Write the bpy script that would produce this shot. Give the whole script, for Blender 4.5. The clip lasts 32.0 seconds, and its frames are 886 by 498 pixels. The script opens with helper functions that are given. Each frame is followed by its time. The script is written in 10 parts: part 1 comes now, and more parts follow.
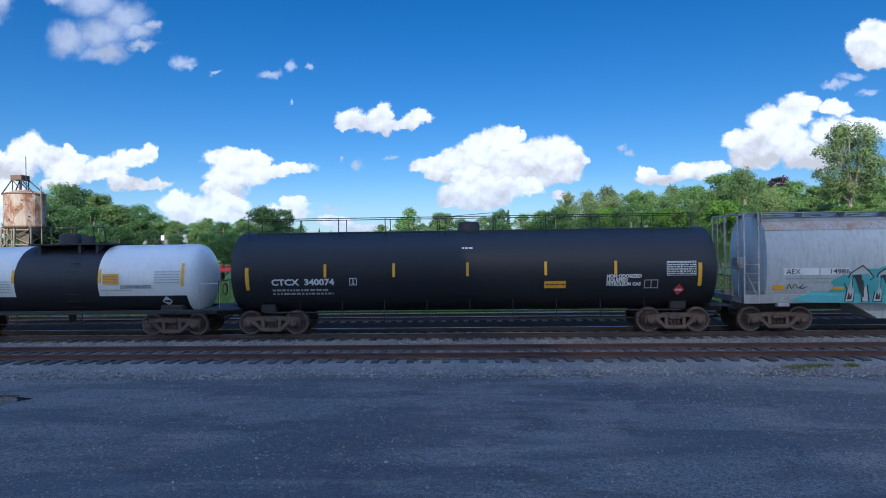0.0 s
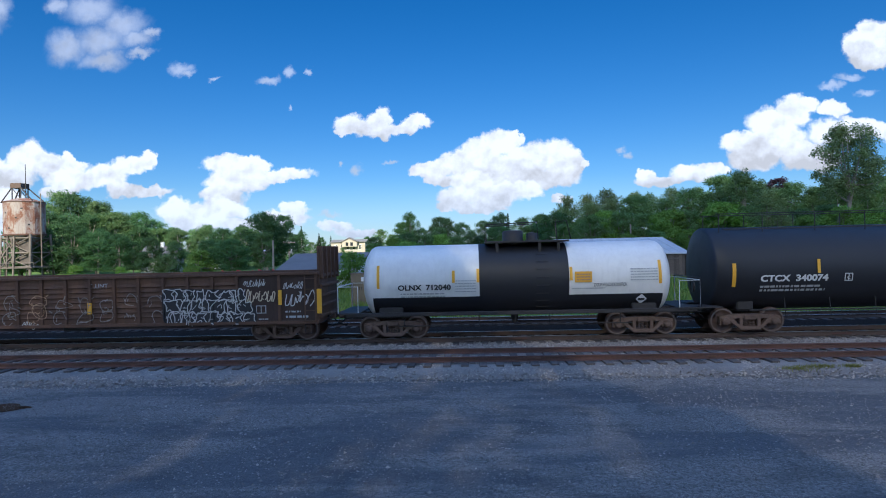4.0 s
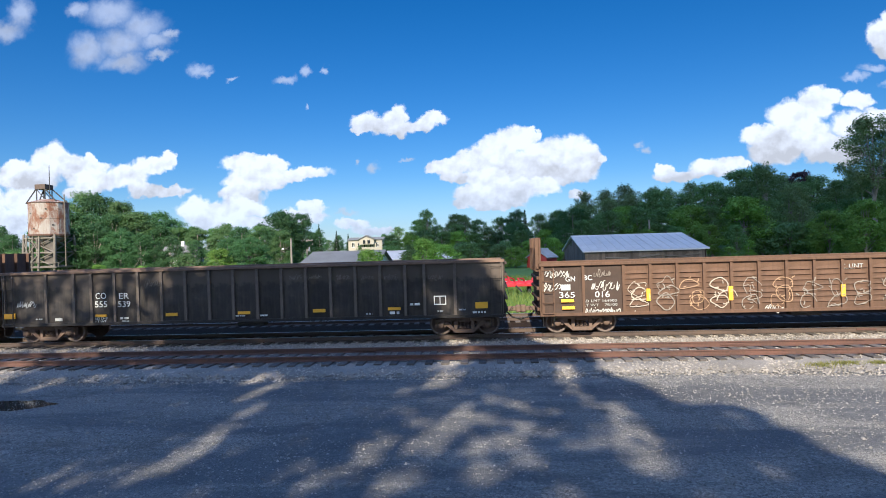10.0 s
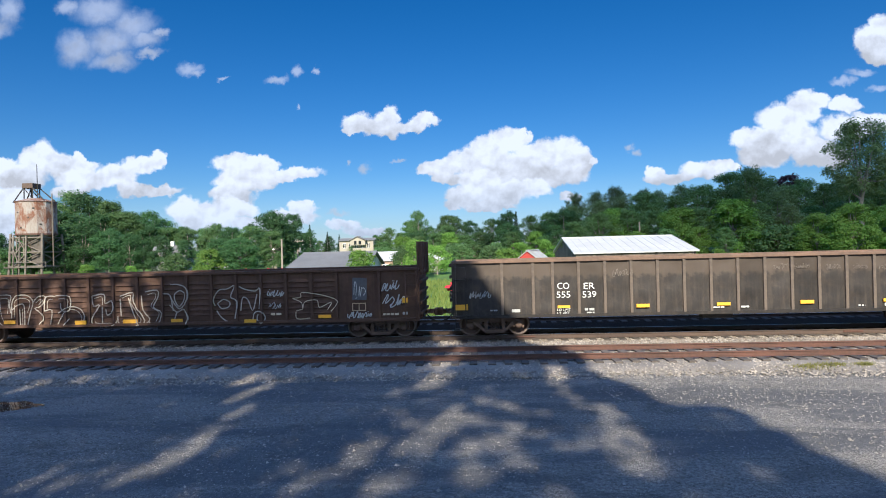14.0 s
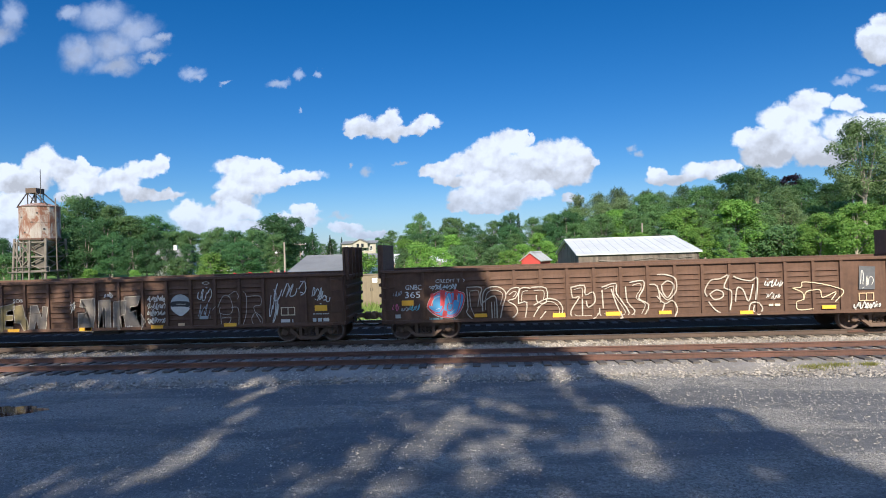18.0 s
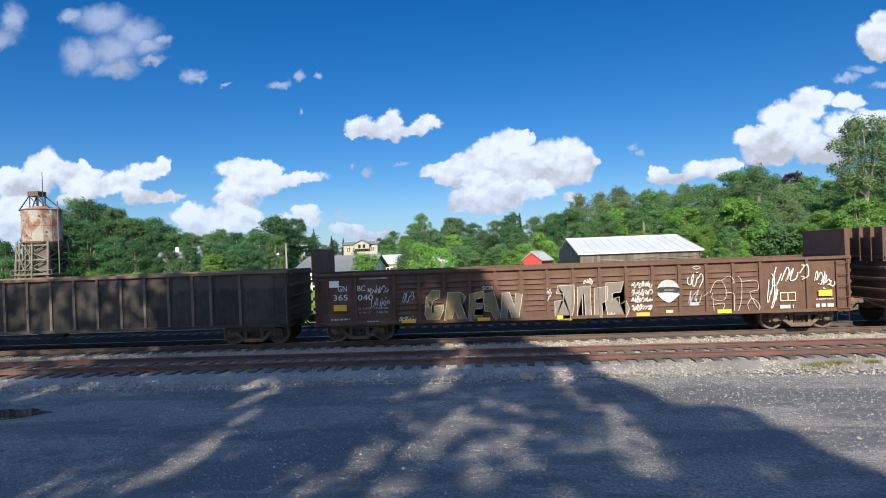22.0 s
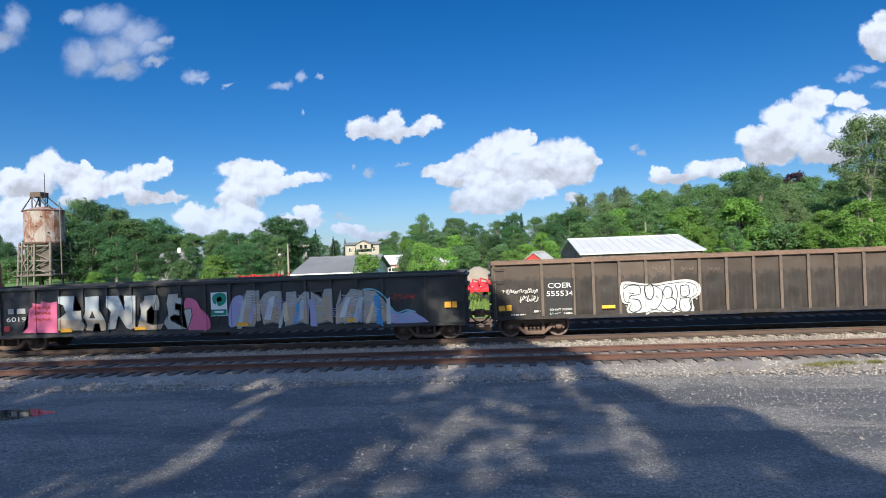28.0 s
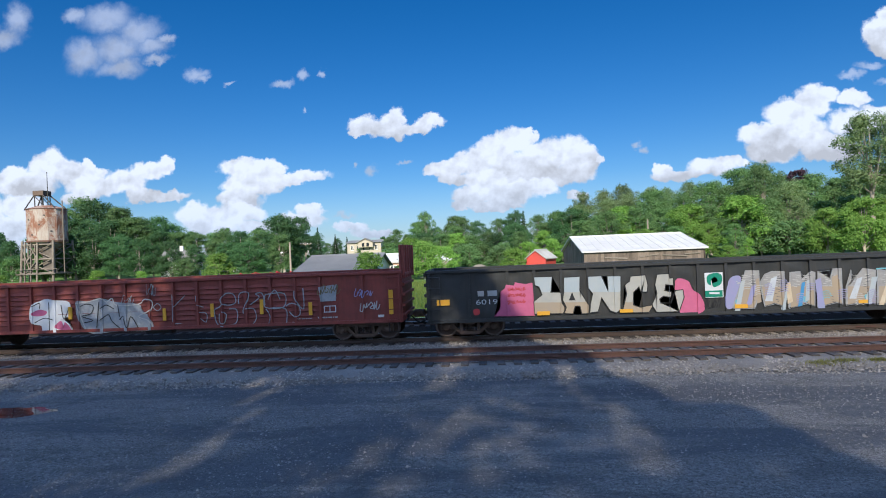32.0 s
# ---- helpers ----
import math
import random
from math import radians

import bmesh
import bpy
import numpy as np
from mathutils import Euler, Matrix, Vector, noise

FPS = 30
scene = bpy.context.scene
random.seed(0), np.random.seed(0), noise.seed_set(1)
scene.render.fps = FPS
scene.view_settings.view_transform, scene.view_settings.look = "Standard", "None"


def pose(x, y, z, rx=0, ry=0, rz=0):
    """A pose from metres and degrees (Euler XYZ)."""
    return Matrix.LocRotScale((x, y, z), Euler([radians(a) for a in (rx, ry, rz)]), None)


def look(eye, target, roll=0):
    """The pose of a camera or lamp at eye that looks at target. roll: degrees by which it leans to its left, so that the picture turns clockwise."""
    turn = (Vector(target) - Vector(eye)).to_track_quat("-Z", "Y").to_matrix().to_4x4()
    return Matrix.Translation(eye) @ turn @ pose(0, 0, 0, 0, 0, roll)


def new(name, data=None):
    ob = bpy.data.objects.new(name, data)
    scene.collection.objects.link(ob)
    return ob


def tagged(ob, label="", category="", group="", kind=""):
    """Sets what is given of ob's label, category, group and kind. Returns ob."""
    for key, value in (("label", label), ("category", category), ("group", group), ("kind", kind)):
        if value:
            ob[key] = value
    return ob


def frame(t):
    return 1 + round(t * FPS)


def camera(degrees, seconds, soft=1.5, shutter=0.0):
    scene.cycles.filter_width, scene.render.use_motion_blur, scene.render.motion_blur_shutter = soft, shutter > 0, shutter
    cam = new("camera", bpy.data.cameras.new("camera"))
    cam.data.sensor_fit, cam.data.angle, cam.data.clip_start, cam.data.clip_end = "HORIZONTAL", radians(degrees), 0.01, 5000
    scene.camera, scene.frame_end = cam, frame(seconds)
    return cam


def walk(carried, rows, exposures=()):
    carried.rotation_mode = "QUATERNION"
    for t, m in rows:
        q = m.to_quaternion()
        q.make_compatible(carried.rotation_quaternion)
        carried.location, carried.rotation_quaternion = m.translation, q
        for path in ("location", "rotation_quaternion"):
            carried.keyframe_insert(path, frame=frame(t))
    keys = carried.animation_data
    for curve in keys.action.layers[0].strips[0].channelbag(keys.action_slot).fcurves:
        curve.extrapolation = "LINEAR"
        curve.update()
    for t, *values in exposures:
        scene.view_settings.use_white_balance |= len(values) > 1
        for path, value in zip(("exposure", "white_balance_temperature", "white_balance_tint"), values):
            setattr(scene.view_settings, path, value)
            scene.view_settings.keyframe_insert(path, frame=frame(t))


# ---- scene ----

# ---- camera and its walk ----
EYE = (0.0, -22.838, 3.298)
cam = camera(72.97, 32.0, soft=1.0)
TURNS = """
0 89.761 0.776 2.652
0.5 89.829 0.842 2.626
1 89.913 0.864 2.657
1.5 90.018 0.928 2.654
2 90.126 0.998 2.586
2.5 90.197 1.037 2.511
3 90.201 1.141 2.502
3.5 90.188 1.280 2.539
5.5 90.044 1.231 3.069
6 89.995 1.328 3.215
6.5 89.938 1.406 3.359
7 89.909 1.453 3.495
7.5 89.873 1.504 3.632
8 89.855 1.567 3.770
8.5 89.832 1.651 3.921
9 89.853 1.707 4.057
9.5 89.886 1.749 4.152
10 89.928 1.696 4.255
10.5 89.969 1.639 4.323
11 89.980 1.619 4.241
11.5 89.973 1.627 3.999
12 89.963 1.663 3.775
12.5 89.971 1.638 3.635
13 89.975 1.568 3.561
13.5 89.984 1.510 3.501
14 90.014 1.473 3.417
14.5 90.023 1.505 3.420
16.5 90.160 1.546 3.547
17 90.182 1.664 3.636
17.5 90.229 1.724 3.657
18 90.237 1.811 3.658
18.5 90.257 1.891 3.657
19 90.267 1.979 3.701
19.5 90.284 2.041 3.715
20 90.310 2.042 3.688
20.5 90.321 2.024 3.638
21 90.328 2.049 3.651
21.5 90.314 2.136 3.724
22 90.267 2.195 3.811
22.5 90.241 2.168 3.825
23 90.229 2.159 3.816
23.5 90.184 2.188 3.842
24 90.190 2.233 3.857
24.5 90.220 2.269 3.922
25 90.261 2.286 3.994
25.5 90.271 2.217 3.967
27.5 90.277 2.306 3.979
28 90.301 2.252 3.967
28.5 90.341 2.216 4.018
29 90.353 2.194 4.019
29.5 90.377 2.153 4.040
30 90.356 2.105 4.048
30.5 90.304 2.121 4.098
31 90.249 2.189 4.135
31.5 90.173 2.265 4.124
32 90.114 2.325 4.155
"""
PATH = []
for line in TURNS.split("\n"):
    if line.strip():
        t, rx, ry, rz = (float(v) for v in line.split())
        PATH.append((t, pose(*EYE, rx, ry, rz)))
walk(cam, PATH, exposures=[(0.0, 1.25, 5000, 12), (10.5, 1.22, 5000, 12), (12.5, 1.1, 5000, 12), (32.0, 1.06, 5000, 12)])

# ---- world, sun, exposure ----
SUN_EL, SUN_AZ = radians(34.0), radians(2.0)  # height over the horizon; turn of the light from +y towards +x
LIGHT = Vector((math.sin(SUN_AZ) * math.cos(SUN_EL), math.cos(SUN_AZ) * math.cos(SUN_EL), -math.sin(SUN_EL)))

# cumulus in view: (tan of bearing, tan of height, half width, half height)
CLOUDS_LEFT = [
    [(-0.808, 0.148, 0.064, 0.024), (-0.760, 0.176, 0.039, 0.026), (-0.723, 0.162, 0.031, 0.024), (-0.693, 0.177, 0.014, 0.013), (-0.682, 0.160, 0.027, 0.011), (-0.823, 0.165, 0.033, 0.016)],
    [(-0.814, 0.106, 0.042, 0.024), (-0.826, 0.069, 0.040, 0.024), (-0.853, 0.035, 0.047, 0.022), (-0.883, 0.081, 0.042, 0.060)],
    [(-0.684, 0.137, 0.046, 0.020), (-0.621, 0.142, 0.043, 0.023), (-0.574, 0.158, 0.030, 0.017), (-0.547, 0.167, 0.015, 0.017), (-0.561, 0.113, 0.058, 0.011), (-0.700, 0.119, 0.037, 0.013), (-0.603, 0.118, 0.026, 0.015)],
    [(-0.410, 0.153, 0.046, 0.020), (-0.367, 0.154, 0.030, 0.016), (-0.316, 0.135, 0.054, 0.013), (-0.409, 0.122, 0.042, 0.023), (-0.419, 0.099, 0.038, 0.015), (-0.363, 0.130, 0.035, 0.017)],
    [(-0.504, 0.077, 0.034, 0.021), (-0.464, 0.063, 0.062, 0.021), (-0.414, 0.078, 0.040, 0.017), (-0.296, 0.076, 0.027, 0.012), (-0.316, 0.063, 0.049, 0.012), (-0.229, 0.047, 0.029, 0.011), (-0.186, 0.035, 0.038, 0.008), (-0.356, 0.053, 0.079, 0.013)],
]
CLOUDS_RIGHT = [
    [(-0.195, 0.212, 0.033, 0.018), (-0.145, 0.225, 0.021, 0.018), (-0.147, 0.209, 0.044, 0.015), (-0.083, 0.219, 0.023, 0.011), (-0.106, 0.210, 0.029, 0.010), (-0.211, 0.200, 0.017, 0.008)],
    [(-0.016, 0.143, 0.038, 0.021), (0.020, 0.162, 0.039, 0.026), (0.056, 0.180, 0.035, 0.022), (0.080, 0.188, 0.014, 0.012), (0.106, 0.153, 0.046, 0.025), (0.146, 0.153, 0.028, 0.027), (0.170, 0.136, 0.020, 0.026), (0.137, 0.118, 0.042, 0.019), (0.068, 0.130, 0.065, 0.031), (-0.063, 0.136, 0.032, 0.015), (-0.053, 0.118, 0.028, 0.011), (-0.085, 0.137, 0.017, 0.013)],
    [(0.002, 0.114, 0.038, 0.017), (-0.021, 0.089, 0.036, 0.021), (0.037, 0.091, 0.052, 0.024), (0.093, 0.098, 0.033, 0.017), (-0.035, 0.074, 0.023, 0.009), (0.017, 0.068, 0.047, 0.008), (0.190, 0.137, 0.009, 0.007), (0.152, 0.080, 0.018, 0.008)],
    [(0.290, 0.120, 0.016, 0.011), (0.311, 0.108, 0.038, 0.009), (0.370, 0.120, 0.041, 0.015), (0.406, 0.127, 0.018, 0.010), (0.344, 0.110, 0.029, 0.009)],
    [(0.447, 0.169, 0.032, 0.018), (0.497, 0.195, 0.041, 0.026), (0.534, 0.214, 0.037, 0.024), (0.559, 0.220, 0.017, 0.016), (0.504, 0.165, 0.049, 0.031), (0.468, 0.142, 0.046, 0.024), (0.594, 0.216, 0.021, 0.014)],
    [(0.539, 0.148, 0.049, 0.020), (0.556, 0.133, 0.049, 0.018), (0.592, 0.178, 0.042, 0.022), (0.621, 0.194, 0.024, 0.012), (0.649, 0.183, 0.029, 0.016), (0.688, 0.175, 0.034, 0.018)],
    [(0.636, 0.313, 0.029, 0.031), (0.660, 0.330, 0.028, 0.029), (0.650, 0.294, 0.035, 0.016), (0.696, 0.314, 0.034, 0.036)],
]
CLOUDS_THIN = [
    [(-0.645, 0.426, 0.063, 0.028), (-0.585, 0.401, 0.049, 0.031), (-0.626, 0.376, 0.059, 0.033), (-0.563, 0.377, 0.038, 0.020), (-0.535, 0.385, 0.020, 0.009), (-0.686, 0.365, 0.046, 0.031), (-0.622, 0.342, 0.051, 0.022), (-0.706, 0.435, 0.026, 0.018), (-0.556, 0.353, 0.030, 0.009)],
    [(-0.810, 0.438, 0.029, 0.034), (-0.837, 0.405, 0.044, 0.024)],
    [(-0.491, 0.320, 0.028, 0.013), (-0.477, 0.312, 0.020, 0.007), (-0.336, 0.293, 0.022, 0.008), (-0.299, 0.305, 0.012, 0.011), (-0.265, 0.306, 0.005, 0.009), (-0.300, 0.250, 0.004, 0.006), (-0.427, 0.300, 0.012, 0.004), (-0.186, 0.143, 0.013, 0.011), (-0.216, 0.151, 0.005, 0.007), (-0.130, 0.148, 0.011, 0.004), (0.260, 0.152, 0.011, 0.007), (0.247, 0.159, 0.007, 0.007)],
    [(0.595, 0.251, 0.023, 0.008), (0.621, 0.263, 0.026, 0.007), (0.648, 0.239, 0.019, 0.006), (-0.236, 0.068, 0.025, 0.006)],
]


class Nodes:
    """A short way to write node trees."""

    def __init__(self, tree):
        self.t = tree
        tree.nodes.clear()

    def add(self, kind, values=None, **props):
        n = self.t.nodes.new(kind)
        for k, v in props.items():
            setattr(n, k, v)
        for k, v in (values or {}).items():
            if isinstance(v, bpy.types.NodeSocket):
                self.t.links.new(v, n.inputs[k])
            else:
                n.inputs[k].default_value = v
        return n

    def math(self, op, a, b=0.0, c=0.0, clamp=False):
        return self.add("ShaderNodeMath", {0: a, 1: b, 2: c}, operation=op, use_clamp=clamp).outputs[0]

    def vmath(self, op, a, b=(0, 0, 0), out=0):
        return self.add("ShaderNodeVectorMath", {0: a, 1: b}, operation=op).outputs[out]

    def noise(self, vec, scale, detail=4.0, rough=0.55, dist=0.0):
        return self.add("ShaderNodeTexNoise", {"Vector": vec, "Scale": scale, "Detail": detail, "Roughness": rough, "Distortion": dist})

    def span(self, v, a, b, c=0.0, d=1.0, smooth=False):
        return self.add("ShaderNodeMapRange", {0: v, 1: a, 2: b, 3: c, 4: d}, interpolation_type="SMOOTHSTEP" if smooth else "LINEAR").outputs[0]

    def mix(self, f, a, b, blend="MIX"):
        return self.add("ShaderNodeMix", {0: f, 6: a, 7: b}, data_type="RGBA", blend_type=blend).outputs[2]


def make_world():
    world = bpy.data.worlds.new("world")
    scene.world = world
    world.use_nodes = True
    n = Nodes(world.node_tree)
    sky = n.add("ShaderNodeTexSky", sky_type="NISHITA", sun_disc=False, sun_elevation=SUN_EL, sun_rotation=math.pi + SUN_AZ,
                altitude=100.0, air_density=1.0, dust_density=0.3, ozone_density=3.0)
    hs = n.add("ShaderNodeHueSaturation", {"Saturation": SKY_SAT, "Value": 0.72, "Color": sky.outputs[0]})
    way = n.add("ShaderNodeTexCoord").outputs["Generated"]
    sep = n.add("ShaderNodeSeparateXYZ", {0: way})
    ahead = n.math("MAXIMUM", sep.outputs[1], 0.02)
    u, v = n.math("DIVIDE", sep.outputs[0], ahead), n.math("DIVIDE", sep.outputs[2], ahead)
    uv = n.add("ShaderNodeCombineXYZ", {0: u, 1: v}).outputs[0]
    big = n.noise(uv, 15.0, 3.0, 0.5)
    fine = n.noise(uv, 46.0, 8.0, 0.6)
    puff = n.noise(uv, 20.0, 6.0, 0.52)
    puff_lit = n.noise(n.vmath("ADD", uv, (-0.004, 0.011, 0)), 20.0, 6.0, 0.52)
    relief = n.math("SUBTRACT", puff.outputs[0], puff_lit.outputs[0])
    warp = n.vmath("MULTIPLY", n.vmath("SUBTRACT", big.outputs["Color"], (0.5, 0.5, 0.5)), (0.03, 0.026, 0.0))
    warp2 = n.vmath("MULTIPLY", n.vmath("SUBTRACT", fine.outputs["Color"], (0.5, 0.5, 0.5)), (0.034, 0.03, 0.0))
    at = n.vmath("ADD", n.vmath("ADD", uv, warp), warp2)
    out = hs.outputs[0]
    front = n.span(sep.outputs[1], 0.05, 0.2)
    for clouds, thick, soft in ((CLOUDS_THIN, 0.62, 0.85), (CLOUDS_LEFT, 1.0, 0.3), (CLOUDS_RIGHT, 1.0, 0.3)):
        for blobs in clouds:
            field = None
            for cu, cv, ru, rv in blobs:
                a, b = 1 / (ru * 1.14), 1 / (rv * 1.14)
                d = n.add("ShaderNodeVectorMath", {0: at, 1: (a, b, 0), 2: (-cu * a, -cv * b, 0)}, operation="MULTIPLY_ADD").outputs[0]
                d = n.vmath("LENGTH", d, out=1)
                field = d if field is None else n.math("SMOOTH_MIN", field, d, 0.1)
            mask = n.math("MULTIPLY", n.math("MULTIPLY", n.span(field, 1.0, 1.0 - soft, smooth=True), thick), front)
            foot, head = min(b[1] - b[3] for b in blobs), max(b[1] + b[3] for b in blobs)
            tone = n.math("ADD", n.span(v, foot, foot + (head - foot) * 0.6, 0.1, 0.95), n.math("MULTIPLY", n.math("SUBTRACT", puff.outputs[0], 0.5), 1.1))
            tone = n.math("ADD", tone, n.math("MULTIPLY", relief, 2.6), clamp=True)
            white = n.mix(tone, CLOUD_SHADE, CLOUD_LIT if thick == 1.0 else CLOUD_GREY)
            out = n.mix(mask, out, white)
    # rest of the sky, unseen: broken cloud tinted blue, whiter behind to brighten shade
    away = n.noise(n.vmath("MULTIPLY", way, (1.0, 1.0, 2.2)), 2.6, 6.0, 0.6).outputs[0]
    rest = n.math("MULTIPLY", n.span(away, 0.4, 0.55, smooth=True), n.math("SUBTRACT", 1.0, n.span(sep.outputs[1], 0.25, 0.62)))
    rest = n.math("MULTIPLY", rest, n.span(sep.outputs[2], 0.0, 0.1))
    behind = n.span(sep.outputs[1], 0.1, -0.45, smooth=True)
    blue = n.mix(n.span(away, 0.45, 0.8), (4.1, 7.3, 13.8, 1), (2.1, 4.3, 9.9, 1))
    out = n.mix(rest, out, n.mix(behind, blue, n.mix(n.span(away, 0.42, 0.75), (10.2, 10.8, 12.5, 1), (6.8, 7.8, 9.9, 1))))
    low_haze = n.span(v, 0.0, 0.12, 0.35, 0.0)
    out = n.mix(n.math("MULTIPLY", low_haze, front), out, CLOUD_HAZE)
    bg = n.add("ShaderNodeBackground", {"Color": out, "Strength": SKY_STRENGTH})
    n.t.links.new(bg.outputs[0], n.add("ShaderNodeOutputWorld").inputs[0])


SKY_STRENGTH, SKY_SAT = 0.05, 1.34
CLOUD_LIT, CLOUD_SHADE, CLOUD_HAZE = (9.6, 8.85, 7.8, 1), (5.9, 5.35, 4.6, 1), (4.6, 5.8, 6.8, 1)
CLOUD_GREY = (6.8, 6.6, 6.5, 1)
make_world()
sun = new("sun", bpy.data.lights.new("sun", "SUN"))
sun.data.energy, sun.data.angle, sun.data.color = 4.9, radians(0.55), (1.0, 0.785, 0.47)
sun.matrix_world = look((0, 0, 60), Vector((0, 0, 60)) + LIGHT)


# ---- materials ----
def material(name, col, col2=None, rough=0.8, rough2=None, metal=0.0, grain=8.0, stain=0.6, bump=0.2, bump_scale=60.0, vary=0.0, streak=0.0, spec=0.5, dirt=None, dirt_amount=0.0, island=0.0, band=None):
    """Two colours mixed by large stains and fine grain in object space, with bump; vary: by object."""
    m = bpy.data.materials.new(name)
    m.use_nodes = True
    n = Nodes(m.node_tree)
    col2 = col2 or tuple(c * 0.7 for c in col)
    at = n.add("ShaderNodeTexCoord").outputs["Object"]
    info = n.add("ShaderNodeObjectInfo")
    large = n.noise(at, stain, 5.0, 0.6).outputs[0]
    small = n.noise(at, grain, 5.0, 0.65).outputs[0]
    f = n.math("ADD", n.math("MULTIPLY", large, 0.65), n.math("MULTIPLY", small, 0.5))
    f = n.span(f, 0.38, 0.74)
    c = n.mix(f, (*col, 1), (*col2, 1))
    if streak:
        run = n.noise(n.vmath("MULTIPLY", at, (9.0, 9.0, 0.7)), 1.0, 5.0, 0.6).outputs[0]
        c = n.mix(n.math("MULTIPLY", n.span(run, 0.48, 0.72), streak), c, (*(dirt or (0.03, 0.022, 0.018)), 1))
    if band:   # dust that has settled high on the sides
        z = n.add("ShaderNodeSeparateXYZ", {0: at}).outputs[2]
        z = n.math("ADD", z, n.math("MULTIPLY", n.math("SUBTRACT", n.noise(at, 3.0, 4.0).outputs[0], 0.5), 0.5))
        c = n.mix(n.math("MULTIPLY", n.span(z, 2.1, 2.25, smooth=True), 0.75), c, (*band, 1))
    if dirt_amount:
        spot = n.noise(n.vmath("MULTIPLY", at, (1, 1, 0.55)) if dirt_amount == 1.0 else at, 0.8 if dirt_amount == 1.0 else 2.6, 6.0, 0.7, 0.6).outputs[0]
        c = n.mix(n.math("MULTIPLY", n.span(spot, *((0.44, 0.56) if dirt_amount == 1.0 else (0.52, 0.66))), dirt_amount), c, (*dirt, 1))
    if vary:
        c = n.mix(1.0, c, n.add("ShaderNodeCombineColor", {i: n.span(info.outputs["Random"], 0, 1, 1 - vary, 1 + vary) for i in range(3)}).outputs[0], "MULTIPLY")
    if island:
        r = n.add("ShaderNodeNewGeometry").outputs["Random Per Island"]
        c = n.mix(1.0, c, n.add("ShaderNodeCombineColor", {i: n.span(r, 0, 1, 1 - island, 1 + island) for i in range(3)}).outputs[0], "MULTIPLY")
    b = n.add("ShaderNodeBsdfPrincipled", {"Base Color": c, "Metallic": metal, "Specular IOR Level": spec})
    if rough2 is not None:
        n.t.links.new(n.span(small, 0.3, 0.7, rough, rough2), b.inputs["Roughness"])
    else:
        b.inputs["Roughness"].default_value = rough
    if bump:
        h = n.noise(at, bump_scale, 4.0, 0.6).outputs[0]
        n.t.links.new(n.add("ShaderNodeBump", {"Strength": bump, "Distance": 0.02, "Height": h}).outputs[0], b.inputs["Normal"])
    n.t.links.new(b.outputs[0], n.add("ShaderNodeOutputMaterial").inputs[0])
    return m


def leaf_material(name, col, col2, vary=0.25):
    m = bpy.data.materials.new(name)
    m.use_nodes = True
    n = Nodes(m.node_tree)
    r = n.add("ShaderNodeNewGeometry").outputs["Random Per Island"]
    o = n.add("ShaderNodeObjectInfo").outputs["Random"]
    c = n.mix(n.span(r, 0, 1), (*col, 1), (*col2, 1))
    c = n.mix(1.0, c, n.add("ShaderNodeCombineColor", {0: n.span(o, 0, 1, 1 - vary * 0.6, 1 + vary), 1: n.span(o, 0, 1, 1 - vary, 1 + vary), 2: n.span(o, 0, 1, 1 - vary, 1 + vary * 0.5)}).outputs[0], "MULTIPLY")
    d = n.add("ShaderNodeBsdfPrincipled", {"Base Color": c, "Roughness": 0.55, "Specular IOR Level": 0.2})
    t = n.add("ShaderNodeBsdfTranslucent", {"Color": n.mix(1.0, c, (1.35, 1.5, 0.5, 1), "MULTIPLY")})
    x = n.add("ShaderNodeMixShader", {0: 0.34, 1: d.outputs[0], 2: t.outputs[0]})
    n.t.links.new(x.outputs[0], n.add("ShaderNodeOutputMaterial").inputs[0])
    return m


